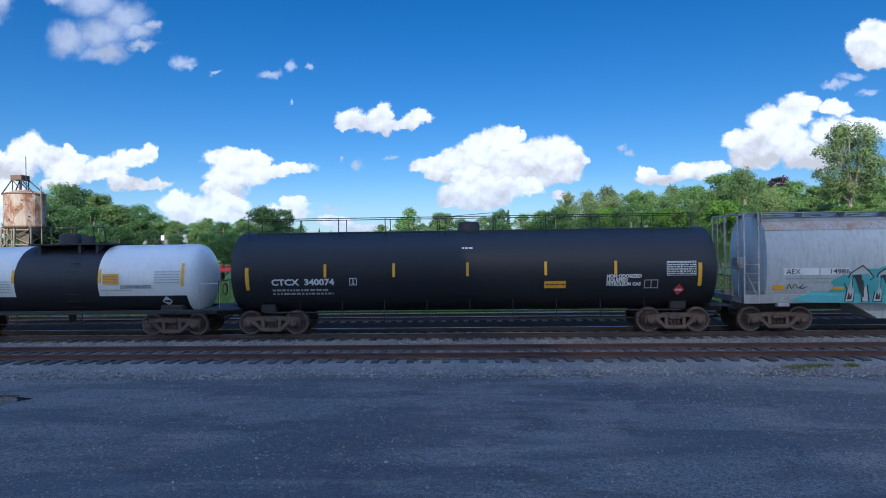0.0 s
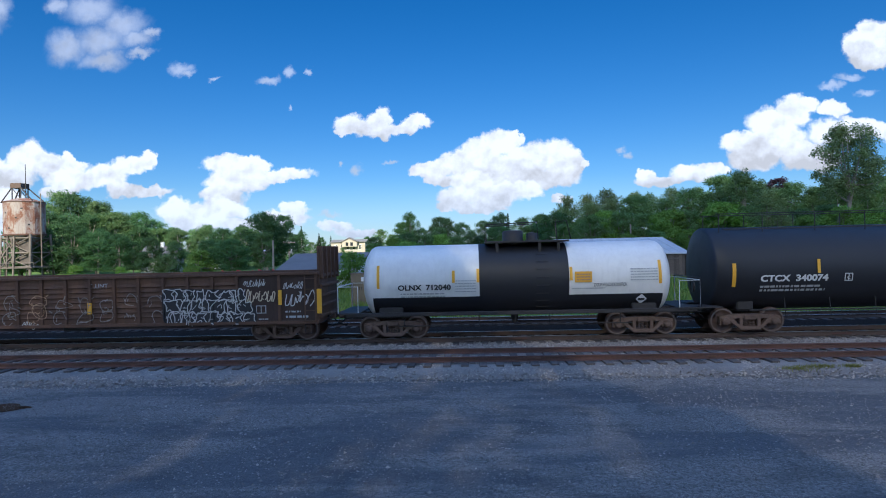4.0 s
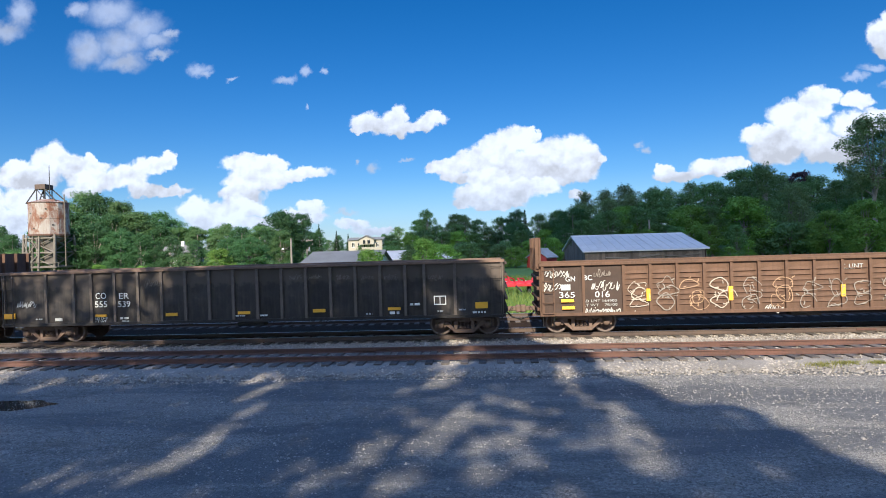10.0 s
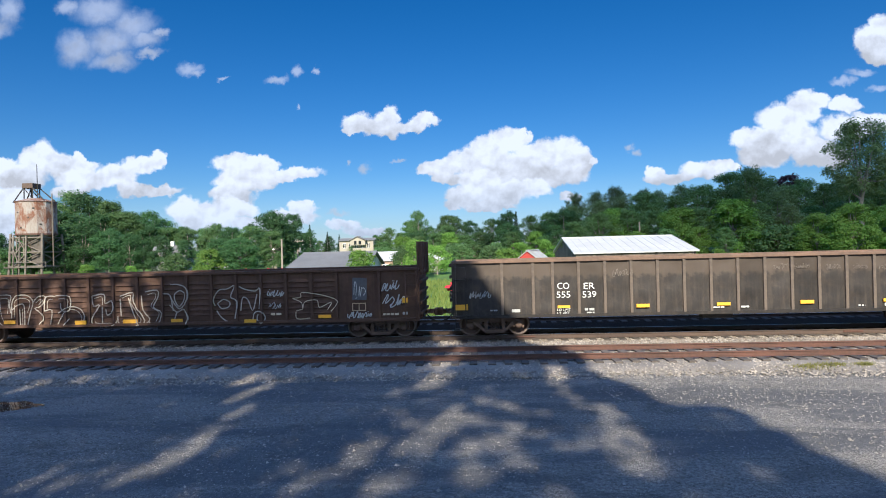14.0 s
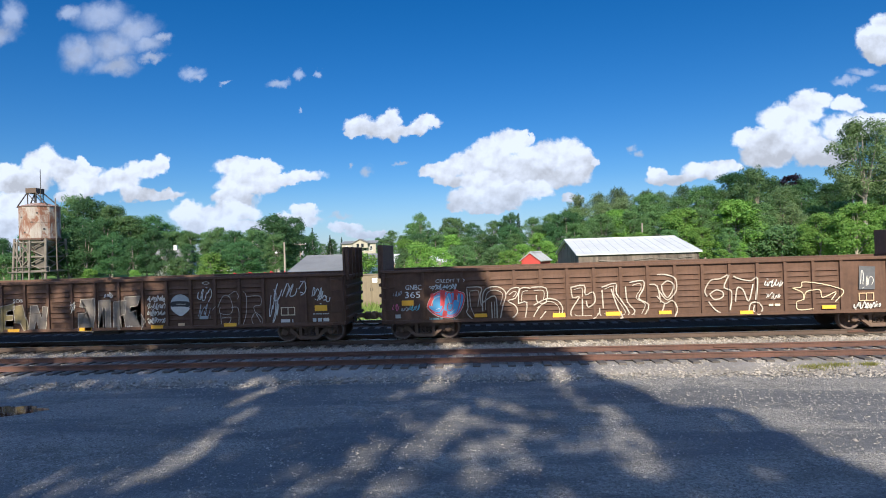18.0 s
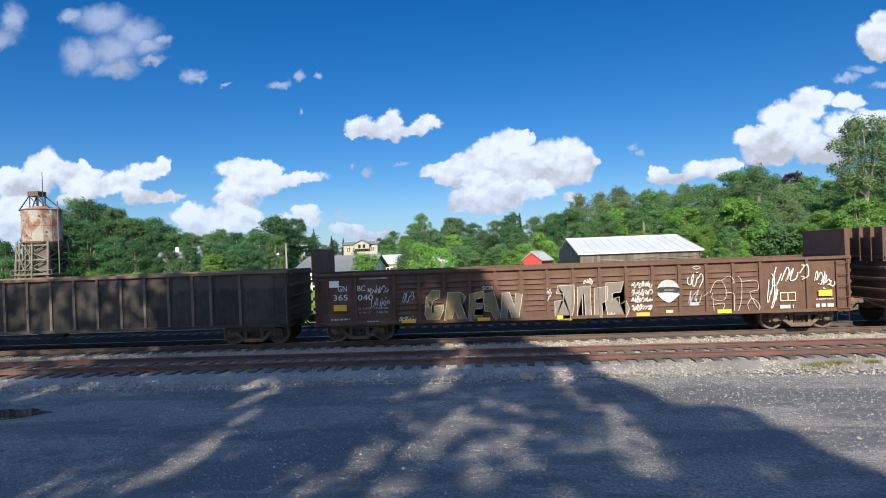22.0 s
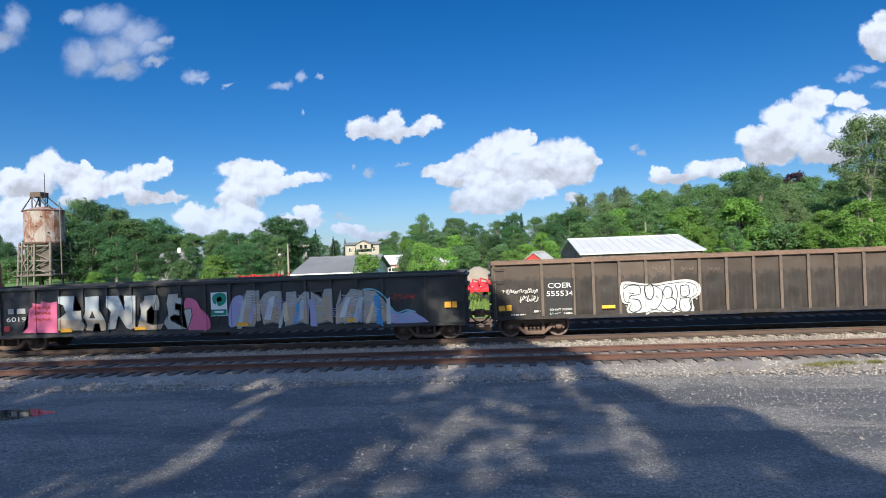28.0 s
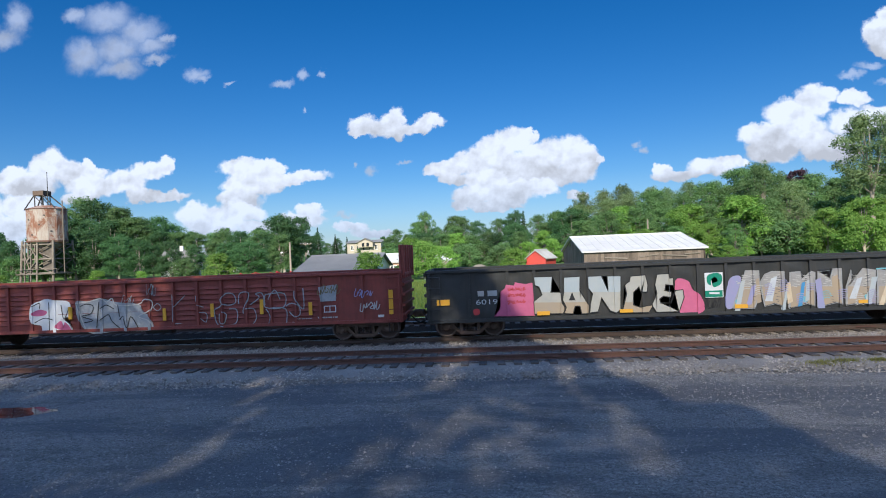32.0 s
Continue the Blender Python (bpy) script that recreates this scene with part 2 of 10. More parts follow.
def lot_material():
    """Old dark asphalt with worn-in gravel, damp in places."""
    m = bpy.data.materials.new("worn_asphalt")
    m.use_nodes = True
    n = Nodes(m.node_tree)
    at = n.add("ShaderNodeTexCoord").outputs["Object"]
    wet = n.noise(n.vmath("MULTIPLY", at, (0.28, 1.0, 1.0)), 0.5, 5.0, 0.6, 0.4).outputs[0]
    patch = n.span(wet, 0.45, 0.58, smooth=True)
    stones = n.add("ShaderNodeTexVoronoi", {"Vector": at, "Scale": 34.0, "Randomness": 1.0})
    chips = n.add("ShaderNodeTexVoronoi", {"Vector": at, "Scale": 12.0, "Randomness": 1.0})
    grit = n.noise(at, 55.0, 5.0, 0.7).outputs[0]
    mid = n.noise(at, 3.2, 5.0, 0.65).outputs[0]
    coarse = n.noise(at, 17.0, 4.0, 0.7).outputs[0]
    grit = n.math("ADD", n.math("MULTIPLY", grit, 0.55), n.math("MULTIPLY", coarse, 0.45))
    c = n.mix(n.span(grit, 0.445, 0.585), (0.085, 0.08, 0.074, 1), (0.37, 0.345, 0.31, 1))
    c = n.mix(n.math("MULTIPLY", n.span(mid, 0.35, 0.68), 0.5), c, (0.18, 0.167, 0.15, 1))
    sep = n.add("ShaderNodeSeparateColor", {0: stones.outputs["Color"]})
    pale = n.math("MULTIPLY", n.span(sep.outputs[0], 0.66, 0.84), n.span(stones.outputs["Distance"], 0.5, 0.25))
    c = n.mix(n.math("MULTIPLY", pale, 0.7), c, (0.27, 0.25, 0.222, 1))
    sep2 = n.add("ShaderNodeSeparateColor", {0: chips.outputs["Color"]})
    pale2 = n.math("MULTIPLY", n.span(sep2.outputs[1], 0.955, 0.985), n.span(chips.outputs["Distance"], 0.28, 0.16))
    c = n.mix(pale2, c, (0.42, 0.4, 0.37, 1))
    ruts = n.noise(n.vmath("MULTIPLY", at, (0.3, 1.15, 1.0)), 1.2, 7.0, 0.68, 0.5).outputs[0]   # worn lines along the tracks
    c = n.mix(n.math("MULTIPLY", n.span(ruts, 0.5, 0.64, smooth=True), 0.45), c, (0.085, 0.079, 0.072, 1))
    c = n.mix(n.math("MULTIPLY", n.span(ruts, 0.46, 0.36, smooth=True), 0.35), c, (0.3, 0.275, 0.245, 1))
    c = n.mix(n.math("MULTIPLY", patch, 0.66), c, (0.048, 0.05, 0.056, 1))
    blot = n.noise(at, 1.1, 6.0, 0.7, 0.3).outputs[0]   # oil and old repairs
    c = n.mix(n.math("MULTIPLY", n.span(blot, 0.53, 0.66, smooth=True), 0.5), c, (0.06, 0.058, 0.056, 1))
    rough = n.span(patch, 0, 1, 0.92, 0.68)
    h = n.math("ADD", n.math("MULTIPLY", n.math("SUBTRACT", 0.6, stones.outputs["Distance"]), 0.8), n.math("MULTIPLY", grit, 0.6))
    h = n.math("MULTIPLY", h, n.span(patch, 0, 1, 1.0, 0.35))
    b = n.add("ShaderNodeBsdfPrincipled", {"Base Color": c, "Roughness": rough, "Specular IOR Level": 0.35,
              "Normal": n.add("ShaderNodeBump", {"Strength": 0.9, "Distance": 0.04, "Height": h}).outputs[0]})
    n.t.links.new(b.outputs[0], n.add("ShaderNodeOutputMaterial").inputs[0])
    return m


def water_material():
    m = bpy.data.materials.new("still_water")
    m.use_nodes = True
    n = Nodes(m.node_tree)
    b = n.add("ShaderNodeBsdfPrincipled", {"Base Color": (0.03, 0.028, 0.025, 1), "Roughness": 0.04, "IOR": 1.33, "Specular IOR Level": 0.5})
    n.t.links.new(b.outputs[0], n.add("ShaderNodeOutputMaterial").inputs[0])
    return m


def cloud_material(reach, most):
    """Vapour that thins out towards its rim."""
    m = bpy.data.materials.new("vapour")
    m.use_nodes = True
    n = Nodes(m.node_tree)
    at = n.add("ShaderNodeTexCoord").outputs["Object"]
    r = n.vmath("LENGTH", n.vmath("MULTIPLY", at, (1, 1, 0)), out=1)
    dense = n.span(r, reach, reach - 60.0, 0.0, most, smooth=True)
    x = n.add("ShaderNodeMixShader", {0: dense, 1: n.add("ShaderNodeBsdfTransparent").outputs[0], 2: n.add("ShaderNodeBsdfDiffuse", {"Color": (0.9, 0.9, 0.9, 1)}).outputs[0]})
    n.t.links.new(x.outputs[0], n.add("ShaderNodeOutputMaterial").inputs[0])
    return m


M = {
    "lot": lot_material(),
    "water": water_material(),
    "ballast_bed": material("ballast_bed", (0.28, 0.25, 0.215), (0.14, 0.125, 0.108), grain=22.0, stain=0.5, bump=1.0, bump_scale=26.0),
    "stone": material("ballast_stone", (0.35, 0.31, 0.265), (0.18, 0.16, 0.138), grain=6.0, bump=0.2, bump_scale=30.0, island=0.45),
    "chip": material("dark_stone_chip", (0.26, 0.24, 0.215), (0.12, 0.112, 0.1), grain=6.0, bump=0.2, bump_scale=30.0, island=0.5),
    "main_bed": material("dusty_brown_ballast", (0.34, 0.28, 0.22), (0.17, 0.14, 0.11), grain=18.0, stain=0.7, bump=0.8, bump_scale=30.0),
    # near-black brown: the train's shade is put into this bed colour
    "cinder": material("shade_darkened_bed", (0.036, 0.024, 0.015), (0.02, 0.013, 0.009), spec=0.04, grain=18.0, stain=0.7, bump=0.8, bump_scale=30.0),
    "tie": material("weathered_tie", (0.13, 0.11, 0.095), (0.05, 0.042, 0.036), grain=14.0, bump=0.5, bump_scale=40.0, vary=0.3),
    "rail_rust": material("rusty_rail", (0.135, 0.062, 0.042), (0.06, 0.034, 0.026), rough=0.75, grain=12.0, bump=0.2),
    "rail_shiny": material("polished_railhead", (0.55, 0.53, 0.5), (0.4, 0.38, 0.36), rough=0.28, metal=1.0, bump=0.0),
    "rail_side": material("brown_rail_side", (0.11, 0.075, 0.055), (0.06, 0.042, 0.034), rough=0.8, grain=12.0),
    "grass": material("meadow_grass", (0.1, 0.19, 0.03), (0.06, 0.12, 0.02), rough=0.9, grain=3.0, stain=0.15, bump=1.0, bump_scale=5.0),
    "blade": leaf_material("grass_blade", (0.1, 0.155, 0.035), (0.2, 0.235, 0.07), 0.2),
    "weed": leaf_material("dry_weed", (0.13, 0.14, 0.04), (0.24, 0.22, 0.09), 0.1),
    "bark": material("grey_bark", (0.36, 0.32, 0.27), (0.2, 0.17, 0.14), grain=9.0, bump=0.8, bump_scale=14.0),
    "leaf_dark": leaf_material("leaf_dark", (0.034, 0.084, 0.036), (0.07, 0.14, 0.06)),
    "leaf_mid": leaf_material("leaf_mid", (0.062, 0.135, 0.05), (0.125, 0.205, 0.085)),
    "leaf_bright": leaf_material("leaf_bright", (0.1, 0.21, 0.035), (0.175, 0.295, 0.065)),
    "leaf_pale": leaf_material("leaf_pale", (0.095, 0.155, 0.07), (0.18, 0.25, 0.125)),
    "leaf_purple": leaf_material("leaf_purple", (0.035, 0.022, 0.035), (0.06, 0.035, 0.05)),
    "needle": leaf_material("needle", (0.014, 0.035, 0.016), (0.03, 0.055, 0.024)),
    "black_tank": material("black_tank_paint", (0.011, 0.012, 0.016), (0.017, 0.018, 0.022), rough=0.5, rough2=0.58, spec=0.45, grain=3.0, stain=0.4, bump=0.0),
    "white_tank": material("white_tank_paint", (0.8, 0.78, 0.73), (0.7, 0.68, 0.63), rough=0.35, grain=4.0, stain=0.7, bump=0.02, bump_scale=3.0, streak=0.12, dirt=(0.4, 0.37, 0.33)),
    "black_steel": material("black_steel", (0.018, 0.017, 0.017), (0.035, 0.03, 0.028), rough=0.65, grain=9.0),
    "hopper_grey": material("pale_blue_grey_paint", (0.62, 0.63, 0.6), (0.52, 0.53, 0.51), rough=0.65, grain=5.0, streak=0.35, dirt=(0.22, 0.17, 0.13), dirt_amount=0.12),
    "hopper_rust": material("rust_stained_grey_paint", (0.46, 0.46, 0.44), (0.4, 0.3, 0.22), rough=0.7, grain=5.0, stain=0.9, streak=0.7, dirt=(0.3, 0.14, 0.07), dirt_amount=0.4),
    "hopper_frame": material("chalky_grey_paint", (0.42, 0.43, 0.42), (0.3, 0.29, 0.27), rough=0.7, grain=7.0, dirt=(0.2, 0.09, 0.05), dirt_amount=0.3),
    "hopper_post": material("chipped_white_paint", (0.5, 0.5, 0.48), (0.3, 0.28, 0.26), rough=0.7, grain=7.0, stain=1.2, dirt=(0.28, 0.07, 0.05), dirt_amount=0.8),
    "brown_car": material("brown_freight_paint", (0.13, 0.074, 0.049), (0.082, 0.049, 0.035), rough=0.8, spec=0.25, grain=6.0, stain=0.5, streak=0.4, dirt=(0.05, 0.032, 0.025), dirt_amount=0.25),
    "dark_brown_car": material("sooty_brown_freight_paint", (0.145, 0.083, 0.052), (0.095, 0.057, 0.038), rough=0.8, spec=0.25, grain=6.0, stain=0.5, streak=0.4, dirt=(0.055, 0.037, 0.028), dirt_amount=0.25),
    "sooty_car": material("sooty_end_panel_paint", (0.05, 0.037, 0.031), (0.075, 0.048, 0.036), rough=0.75, spec=0.25, grain=6.0, stain=0.8, streak=0.3),
    "black_car": material("faded_black_freight_paint", (0.042, 0.036, 0.032), (0.024, 0.022, 0.022), rough=0.66, spec=0.3, grain=5.0, stain=0.5, streak=0.35, dirt=(0.09, 0.07, 0.055), dirt_amount=0.25, vary=0.3, band=(0.085, 0.066, 0.052)),
    "black_car_post": material("dusty_side_post", (0.17, 0.13, 0.098), (0.085, 0.068, 0.056), rough=0.75, grain=6.0, stain=0.8, streak=0.3),
    "spray_faint": material("worn_grey_spray_paint", (0.19, 0.165, 0.14), (0.11, 0.09, 0.075), rough=0.65, grain=9.0, stain=1.5, bump=0.05),
    "spray_tan_worn": material("worn_tan_spray_paint", (0.42, 0.27, 0.15), (0.25, 0.16, 0.1), rough=0.65, grain=9.0, stain=2.0, bump=0.05),
    "spray_worn": material("worn_pale_spray_paint", (0.3, 0.26, 0.22), (0.17, 0.14, 0.115), rough=0.65, grain=9.0, stain=2.0, bump=0.05),
    "black_car_rim": material("rusty_top_chord", (0.21, 0.13, 0.085), (0.09, 0.062, 0.048), rough=0.75, grain=5.0, stain=0.8),
    "red_car": material("oxide_red_freight_paint", (0.27, 0.06, 0.042), (0.19, 0.047, 0.036), rough=0.7, grain=6.0, stain=0.5, streak=0.35, dirt=(0.07, 0.03, 0.025), dirt_amount=0.2),
    "charcoal_car": material("charcoal_freight_paint", (0.04, 0.042, 0.04), (0.026, 0.027, 0.027), rough=0.6, grain=5.0, stain=0.5, streak=0.3, dirt=(0.07, 0.055, 0.045), dirt_amount=0.15),
    "truck": material("dusty_cast_steel", (0.17, 0.11, 0.078), (0.08, 0.056, 0.044), rough=0.8, grain=9.0, bump=0.3),
    "wheel": material("rusty_wheel_steel", (0.12, 0.068, 0.048), (0.06, 0.04, 0.033), rough=0.65, grain=8.0),
    "tread": material("worn_wheel_rim", (0.2, 0.16, 0.135), (0.13, 0.1, 0.085), rough=0.5, metal=0.3, bump=0.0),
    "yellow": material("reflective_yellow", (0.78, 0.42, 0.02), (0.7, 0.36, 0.02), rough=0.45, grain=9.0, bump=0.05),
    "white_paint": material("white_stencil_paint", (0.72, 0.72, 0.7), (0.6, 0.6, 0.58), rough=0.6, bump=0.05),
    "grey_paint": material("faded_stencil_paint", (0.45, 0.45, 0.44), (0.35, 0.35, 0.34), rough=0.7, bump=0.05),
    "black_paint": material("black_stencil_paint", (0.015, 0.015, 0.017), (0.02, 0.02, 0.02), rough=0.6, bump=0.05),
    "spray_white": material("white_spray_paint", (0.62, 0.6, 0.56), (0.44, 0.42, 0.39), rough=0.6, grain=9.0, bump=0.05),
    "spray_chalk": material("chalky_white_spray_paint", (0.52, 0.47, 0.4), (0.3, 0.25, 0.2), rough=0.65, grain=9.0, stain=1.5, bump=0.05),
    "spray_aged": material("aged_cream_spray_paint", (0.5, 0.45, 0.37), (0.3, 0.24, 0.19), rough=0.6, grain=9.0, stain=1.5, bump=0.05),
    "spray_grey": material("dark_grey_spray_paint", (0.12, 0.12, 0.13), (0.07, 0.07, 0.075), rough=0.6, grain=9.0, bump=0.05),
    "spray_sand": material("sand_spray_paint", (0.42, 0.33, 0.215), (0.38, 0.31, 0.23), rough=0.6, grain=6.0, stain=1.2, bump=0.05),
    "spray_worn_ivory": material("worn_ivory_spray_paint", (0.42, 0.4, 0.37), (0.28, 0.27, 0.26), rough=0.6, grain=8.0, stain=1.8, bump=0.05),
    "spray_ivory": material("ivory_spray_paint", (0.48, 0.46, 0.4), (0.4, 0.39, 0.35), rough=0.6, grain=6.0, stain=1.2, bump=0.05),
    "spray_bright_silver": material("bright_silver_spray_paint", (0.62, 0.64, 0.66), (0.45, 0.47, 0.5), rough=0.5, grain=7.0, stain=1.8, bump=0.05),
    "spray_silver": material("silver_spray_paint", (0.42, 0.43, 0.44), (0.26, 0.27, 0.28), rough=0.5, grain=9.0, stain=1.5, bump=0.05),
    "spray_olive": material("olive_yellow_spray_paint", (0.26, 0.2, 0.07), (0.13, 0.1, 0.055), rough=0.6, grain=9.0, stain=1.5, bump=0.05),
    "spray_cream": material("cream_spray_paint", (0.66, 0.58, 0.42), (0.55, 0.42, 0.26), rough=0.6, grain=6.0, stain=1.2, bump=0.05),
    "spray_pale_blue": material("pale_blue_spray_paint", (0.4, 0.46, 0.5), (0.46, 0.49, 0.49), rough=0.6, grain=6.0, stain=1.2, bump=0.05),
    "spray_tan": material("tan_spray_paint", (0.55, 0.36, 0.18), (0.5, 0.38, 0.26), rough=0.6, grain=6.0, stain=1.2, bump=0.05),
    "spray_pink": material("pink_spray_paint", (0.62, 0.15, 0.27), (0.5, 0.11, 0.22), rough=0.6, grain=6.0, bump=0.05),
    "spray_lilac": material("lilac_spray_paint", (0.36, 0.3, 0.5), (0.3, 0.32, 0.5), rough=0.6, grain=6.0, bump=0.05),
    "spray_cyan": material("cyan_spray_paint", (0.2, 0.48, 0.55), (0.16, 0.4, 0.5), rough=0.6, grain=6.0, bump=0.05),
    "spray_blue": material("light_blue_spray_paint", (0.07, 0.25, 0.52), (0.1, 0.3, 0.52), rough=0.6, grain=6.0, bump=0.05),
    "spray_red": material("red_spray_paint", (0.55, 0.06, 0.06), (0.45, 0.05, 0.05), rough=0.6, grain=6.0, bump=0.05),
    "spray_teal": material("teal_spray_paint", (0.1, 0.4, 0.4), (0.12, 0.36, 0.36), rough=0.6, grain=6.0, bump=0.05),
    "green_sign": material("green_panel_paint", (0.02, 0.25, 0.15), (0.02, 0.22, 0.13), rough=0.5, bump=0.05),
    "silo_metal": material("rust_streaked_galvanised_steel", (0.33, 0.31, 0.29), (0.26, 0.21, 0.18), rough=0.75, grain=2.0, stain=0.35, streak=0.6, dirt=(0.16, 0.07, 0.04), dirt_amount=1.0),
    "old_timber": material("silvered_timber", (0.19, 0.165, 0.14), (0.09, 0.076, 0.063), grain=6.0, bump=0.4, bump_scale=20.0, vary=0.2),
    "barn_board": material("grey_brown_barn_board", (0.15, 0.12, 0.098), (0.075, 0.058, 0.047), grain=5.0, bump=0.5, bump_scale=14.0, vary=0.35),
    "tin_roof": material("galvanised_roof_sheet", (0.56, 0.56, 0.55), (0.44, 0.44, 0.44), rough=0.5, metal=0.1, grain=2.0, stain=0.4, bump=0.1, bump_scale=6.0),
    "grey_roof": material("grey_roof_felt", (0.17, 0.172, 0.175), (0.12, 0.122, 0.125), rough=0.85, grain=5.0, stain=0.4, bump=0.3),
    "shed_red": material("barn_red_paint", (0.4, 0.045, 0.035), (0.32, 0.04, 0.03), rough=0.7, grain=5.0, bump=0.2),
    "white_wall": material("white_clapboard_paint", (0.72, 0.72, 0.7), (0.6, 0.6, 0.58), rough=0.7, grain=4.0, bump=0.2),
    "cream_wall": material("cream_plaster", (0.36, 0.33, 0.27), (0.3, 0.27, 0.22), rough=0.8, grain=4.0, bump=0.2),
    "tan_wall": material("tan_brick_wall", (0.4, 0.26, 0.18), (0.34, 0.22, 0.16), rough=0.85, grain=8.0, bump=0.4),
    "glass": material("dark_window_glass", (0.03, 0.035, 0.04), (0.02, 0.024, 0.03), rough=0.08, bump=0.0, spec=0.8),
    "machine_red": material("red_implement_paint", (0.55, 0.025, 0.03), (0.42, 0.02, 0.025), rough=0.45, grain=5.0, bump=0.05),
    "cabinet": material("tan_cabinet_paint", (0.2, 0.16, 0.1), (0.15, 0.115, 0.075), rough=0.6, grain=4.0, streak=0.25),
    "tarp": material("pale_sand", (0.27, 0.235, 0.18), (0.2, 0.17, 0.135), rough=0.95, grain=4.0, bump=0.8, bump_scale=6.0),
    "pole_wood": material("weathered_pole_wood", (0.3, 0.26, 0.21), (0.2, 0.17, 0.14), grain=5.0),
    "rubber": material("black_rubber", (0.02, 0.02, 0.02), (0.03, 0.03, 0.03), rough=0.85),
    "placard_white": material("white_placard", (0.75, 0.75, 0.75), (0.68, 0.68, 0.68), rough=0.5, bump=0.0),
    "placard_red": material("red_placard", (0.55, 0.05, 0.05), (0.5, 0.04, 0.04), rough=0.5, bump=0.0),
    "wire": material("black_wire", (0.02, 0.02, 0.02), (0.03, 0.03, 0.03), rough=0.6, bump=0.0),
}


# ---- mesh helpers ----
class Mesh:
    """Vertices and faces gathered by simple solids."""

    def __init__(self):
        self.v, self.f, self.smooth = [], [], []

    def add(self, verts, faces, smooth=False):
        k = len(self.v)
        self.v.extend(tuple(p) for p in verts)
        self.f.extend(tuple(i + k for i in q) for q in faces)
        self.smooth.extend([smooth] * len(faces))
        return self

    def box(self, x0, x1, y0, y1, z0, z1, c=0.0):
        if c <= 0:
            p = [(x, y, z) for x in (x0, x1) for y in (y0, y1) for z in (z0, z1)]
            return self.add(p, [(0, 1, 3, 2), (4, 6, 7, 5), (0, 4, 5, 1), (2, 3, 7, 6), (0, 2, 6, 4), (1, 5, 7, 3)])
        bm = bmesh.new()
        bmesh.ops.create_cube(bm, size=1.0, matrix=Matrix.Translation(((x0 + x1) / 2, (y0 + y1) / 2, (z0 + z1) / 2)) @ Matrix.Diagonal((abs(x1 - x0), abs(y1 - y0), abs(z1 - z0), 1)))
        bmesh.ops.bevel(bm, geom=bm.edges[:], offset=c, segments=1, affect="EDGES")
        self.take(bm)
        return self

    def take(self, bm, smooth=False):
        bm.verts.index_update()
        self.add([q.co for q in bm.verts], [[q.index for q in f.verts] for f in bm.faces], smooth)
        bm.free()

    def tube(self, points, r, seg=6, r2=None, caps=True, smooth=True):
        """A round bar along points; r may taper to r2."""
        pts = [Vector(p) for p in points]
        rings, up = [], Vector((0, 0, 1))
        for i, p in enumerate(pts):
            d = (pts[min(i + 1, len(pts) - 1)] - pts[max(i - 1, 0)]).normalized()
            side = d.cross(up if abs(d.dot(up)) < 0.95 else Vector((0, 1, 0))).normalized()
            over = side.cross(d)
            q = r if r2 is None else r + (r2 - r) * i / (len(pts) - 1)
            rings.append([p + side * (q * math.cos(a)) + over * (q * math.sin(a)) for a in (2 * math.pi * k / seg for k in range(seg))])
        verts = [v for ring in rings for v in ring]
        faces = [(i * seg + k, i * seg + (k + 1) % seg, (i + 1) * seg + (k + 1) % seg, (i + 1) * seg + k) for i in range(len(pts) - 1) for k in range(seg)]
        self.add(verts, faces, smooth)
        if caps:
            self.add(rings[0], [tuple(range(seg))[::-1]])
            self.add(rings[-1], [tuple(range(seg))])
        return self

    def lathe(self, profile, seg=24, axis="x", at=(0, 0, 0), smooth=True, part=None):
        """profile: (along the axis, radius). part: (from, to) degrees, else all round."""
        a0, a1 = (0, 360) if part is None else part
        closed = part is None
        count = seg if closed else seg + 1
        verts = []
        for s, r in profile:
            for k in range(count):
                a = radians(a0 + (a1 - a0) * k / seg)
                p, q = r * math.cos(a), r * math.sin(a)
                verts.append({"x": (s, p, q), "y": (p, s, q), "z": (p, q, s)}[axis])
        verts = [(x + at[0], y + at[1], z + at[2]) for x, y, z in verts]
        faces = [(i * count + k, i * count + (k + 1) % count, (i + 1) * count + (k + 1) % count, (i + 1) * count + k) for i in range(len(profile) - 1) for k in range(seg)]
        return self.add(verts, faces, smooth)

    def prism(self, outline, y0, y1):
        """An outline in x, z drawn out along y."""
        k = len(outline)
        verts = [(x, y0, z) for x, z in outline] + [(x, y1, z) for x, z in outline]
        faces = [tuple(range(k)), tuple(range(2 * k - 1, k - 1, -1))] + [(i, i + k, (i + 1) % k + k, (i + 1) % k) for i in range(k)]
        return self.add(verts, faces)

    def prism_x(self, outline, x0, x1):
        """An outline in y, z drawn out along x."""
        k = len(outline)
        verts = [(x0, y, z) for y, z in outline] + [(x1, y, z) for y, z in outline]
        faces = [tuple(range(k))[::-1], tuple(range(k, 2 * k))] + [(i, (i + 1) % k, (i + 1) % k + k, i + k) for i in range(k)]
        return self.add(verts, faces)

    def data(self, name, mat=None):
        me = bpy.data.meshes.new(name)
        me.from_pydata(self.v, [], self.f)
        me.polygons.foreach_set("use_smooth", self.smooth)
        if mat is not None:
            me.materials.append(mat)
        me.update()
        return me


def part(name, mesh, mat, parent, label="", at=None):
    """One mesh object under a thing or a part; mesh: a Mesh or ready mesh data."""
    ob = new(name, mesh.data(name, mat) if isinstance(mesh, Mesh) else mesh)
    ob.parent = parent
    if at is not None:
        ob.location = at
    if label:
        ob["label"] = label
    return ob


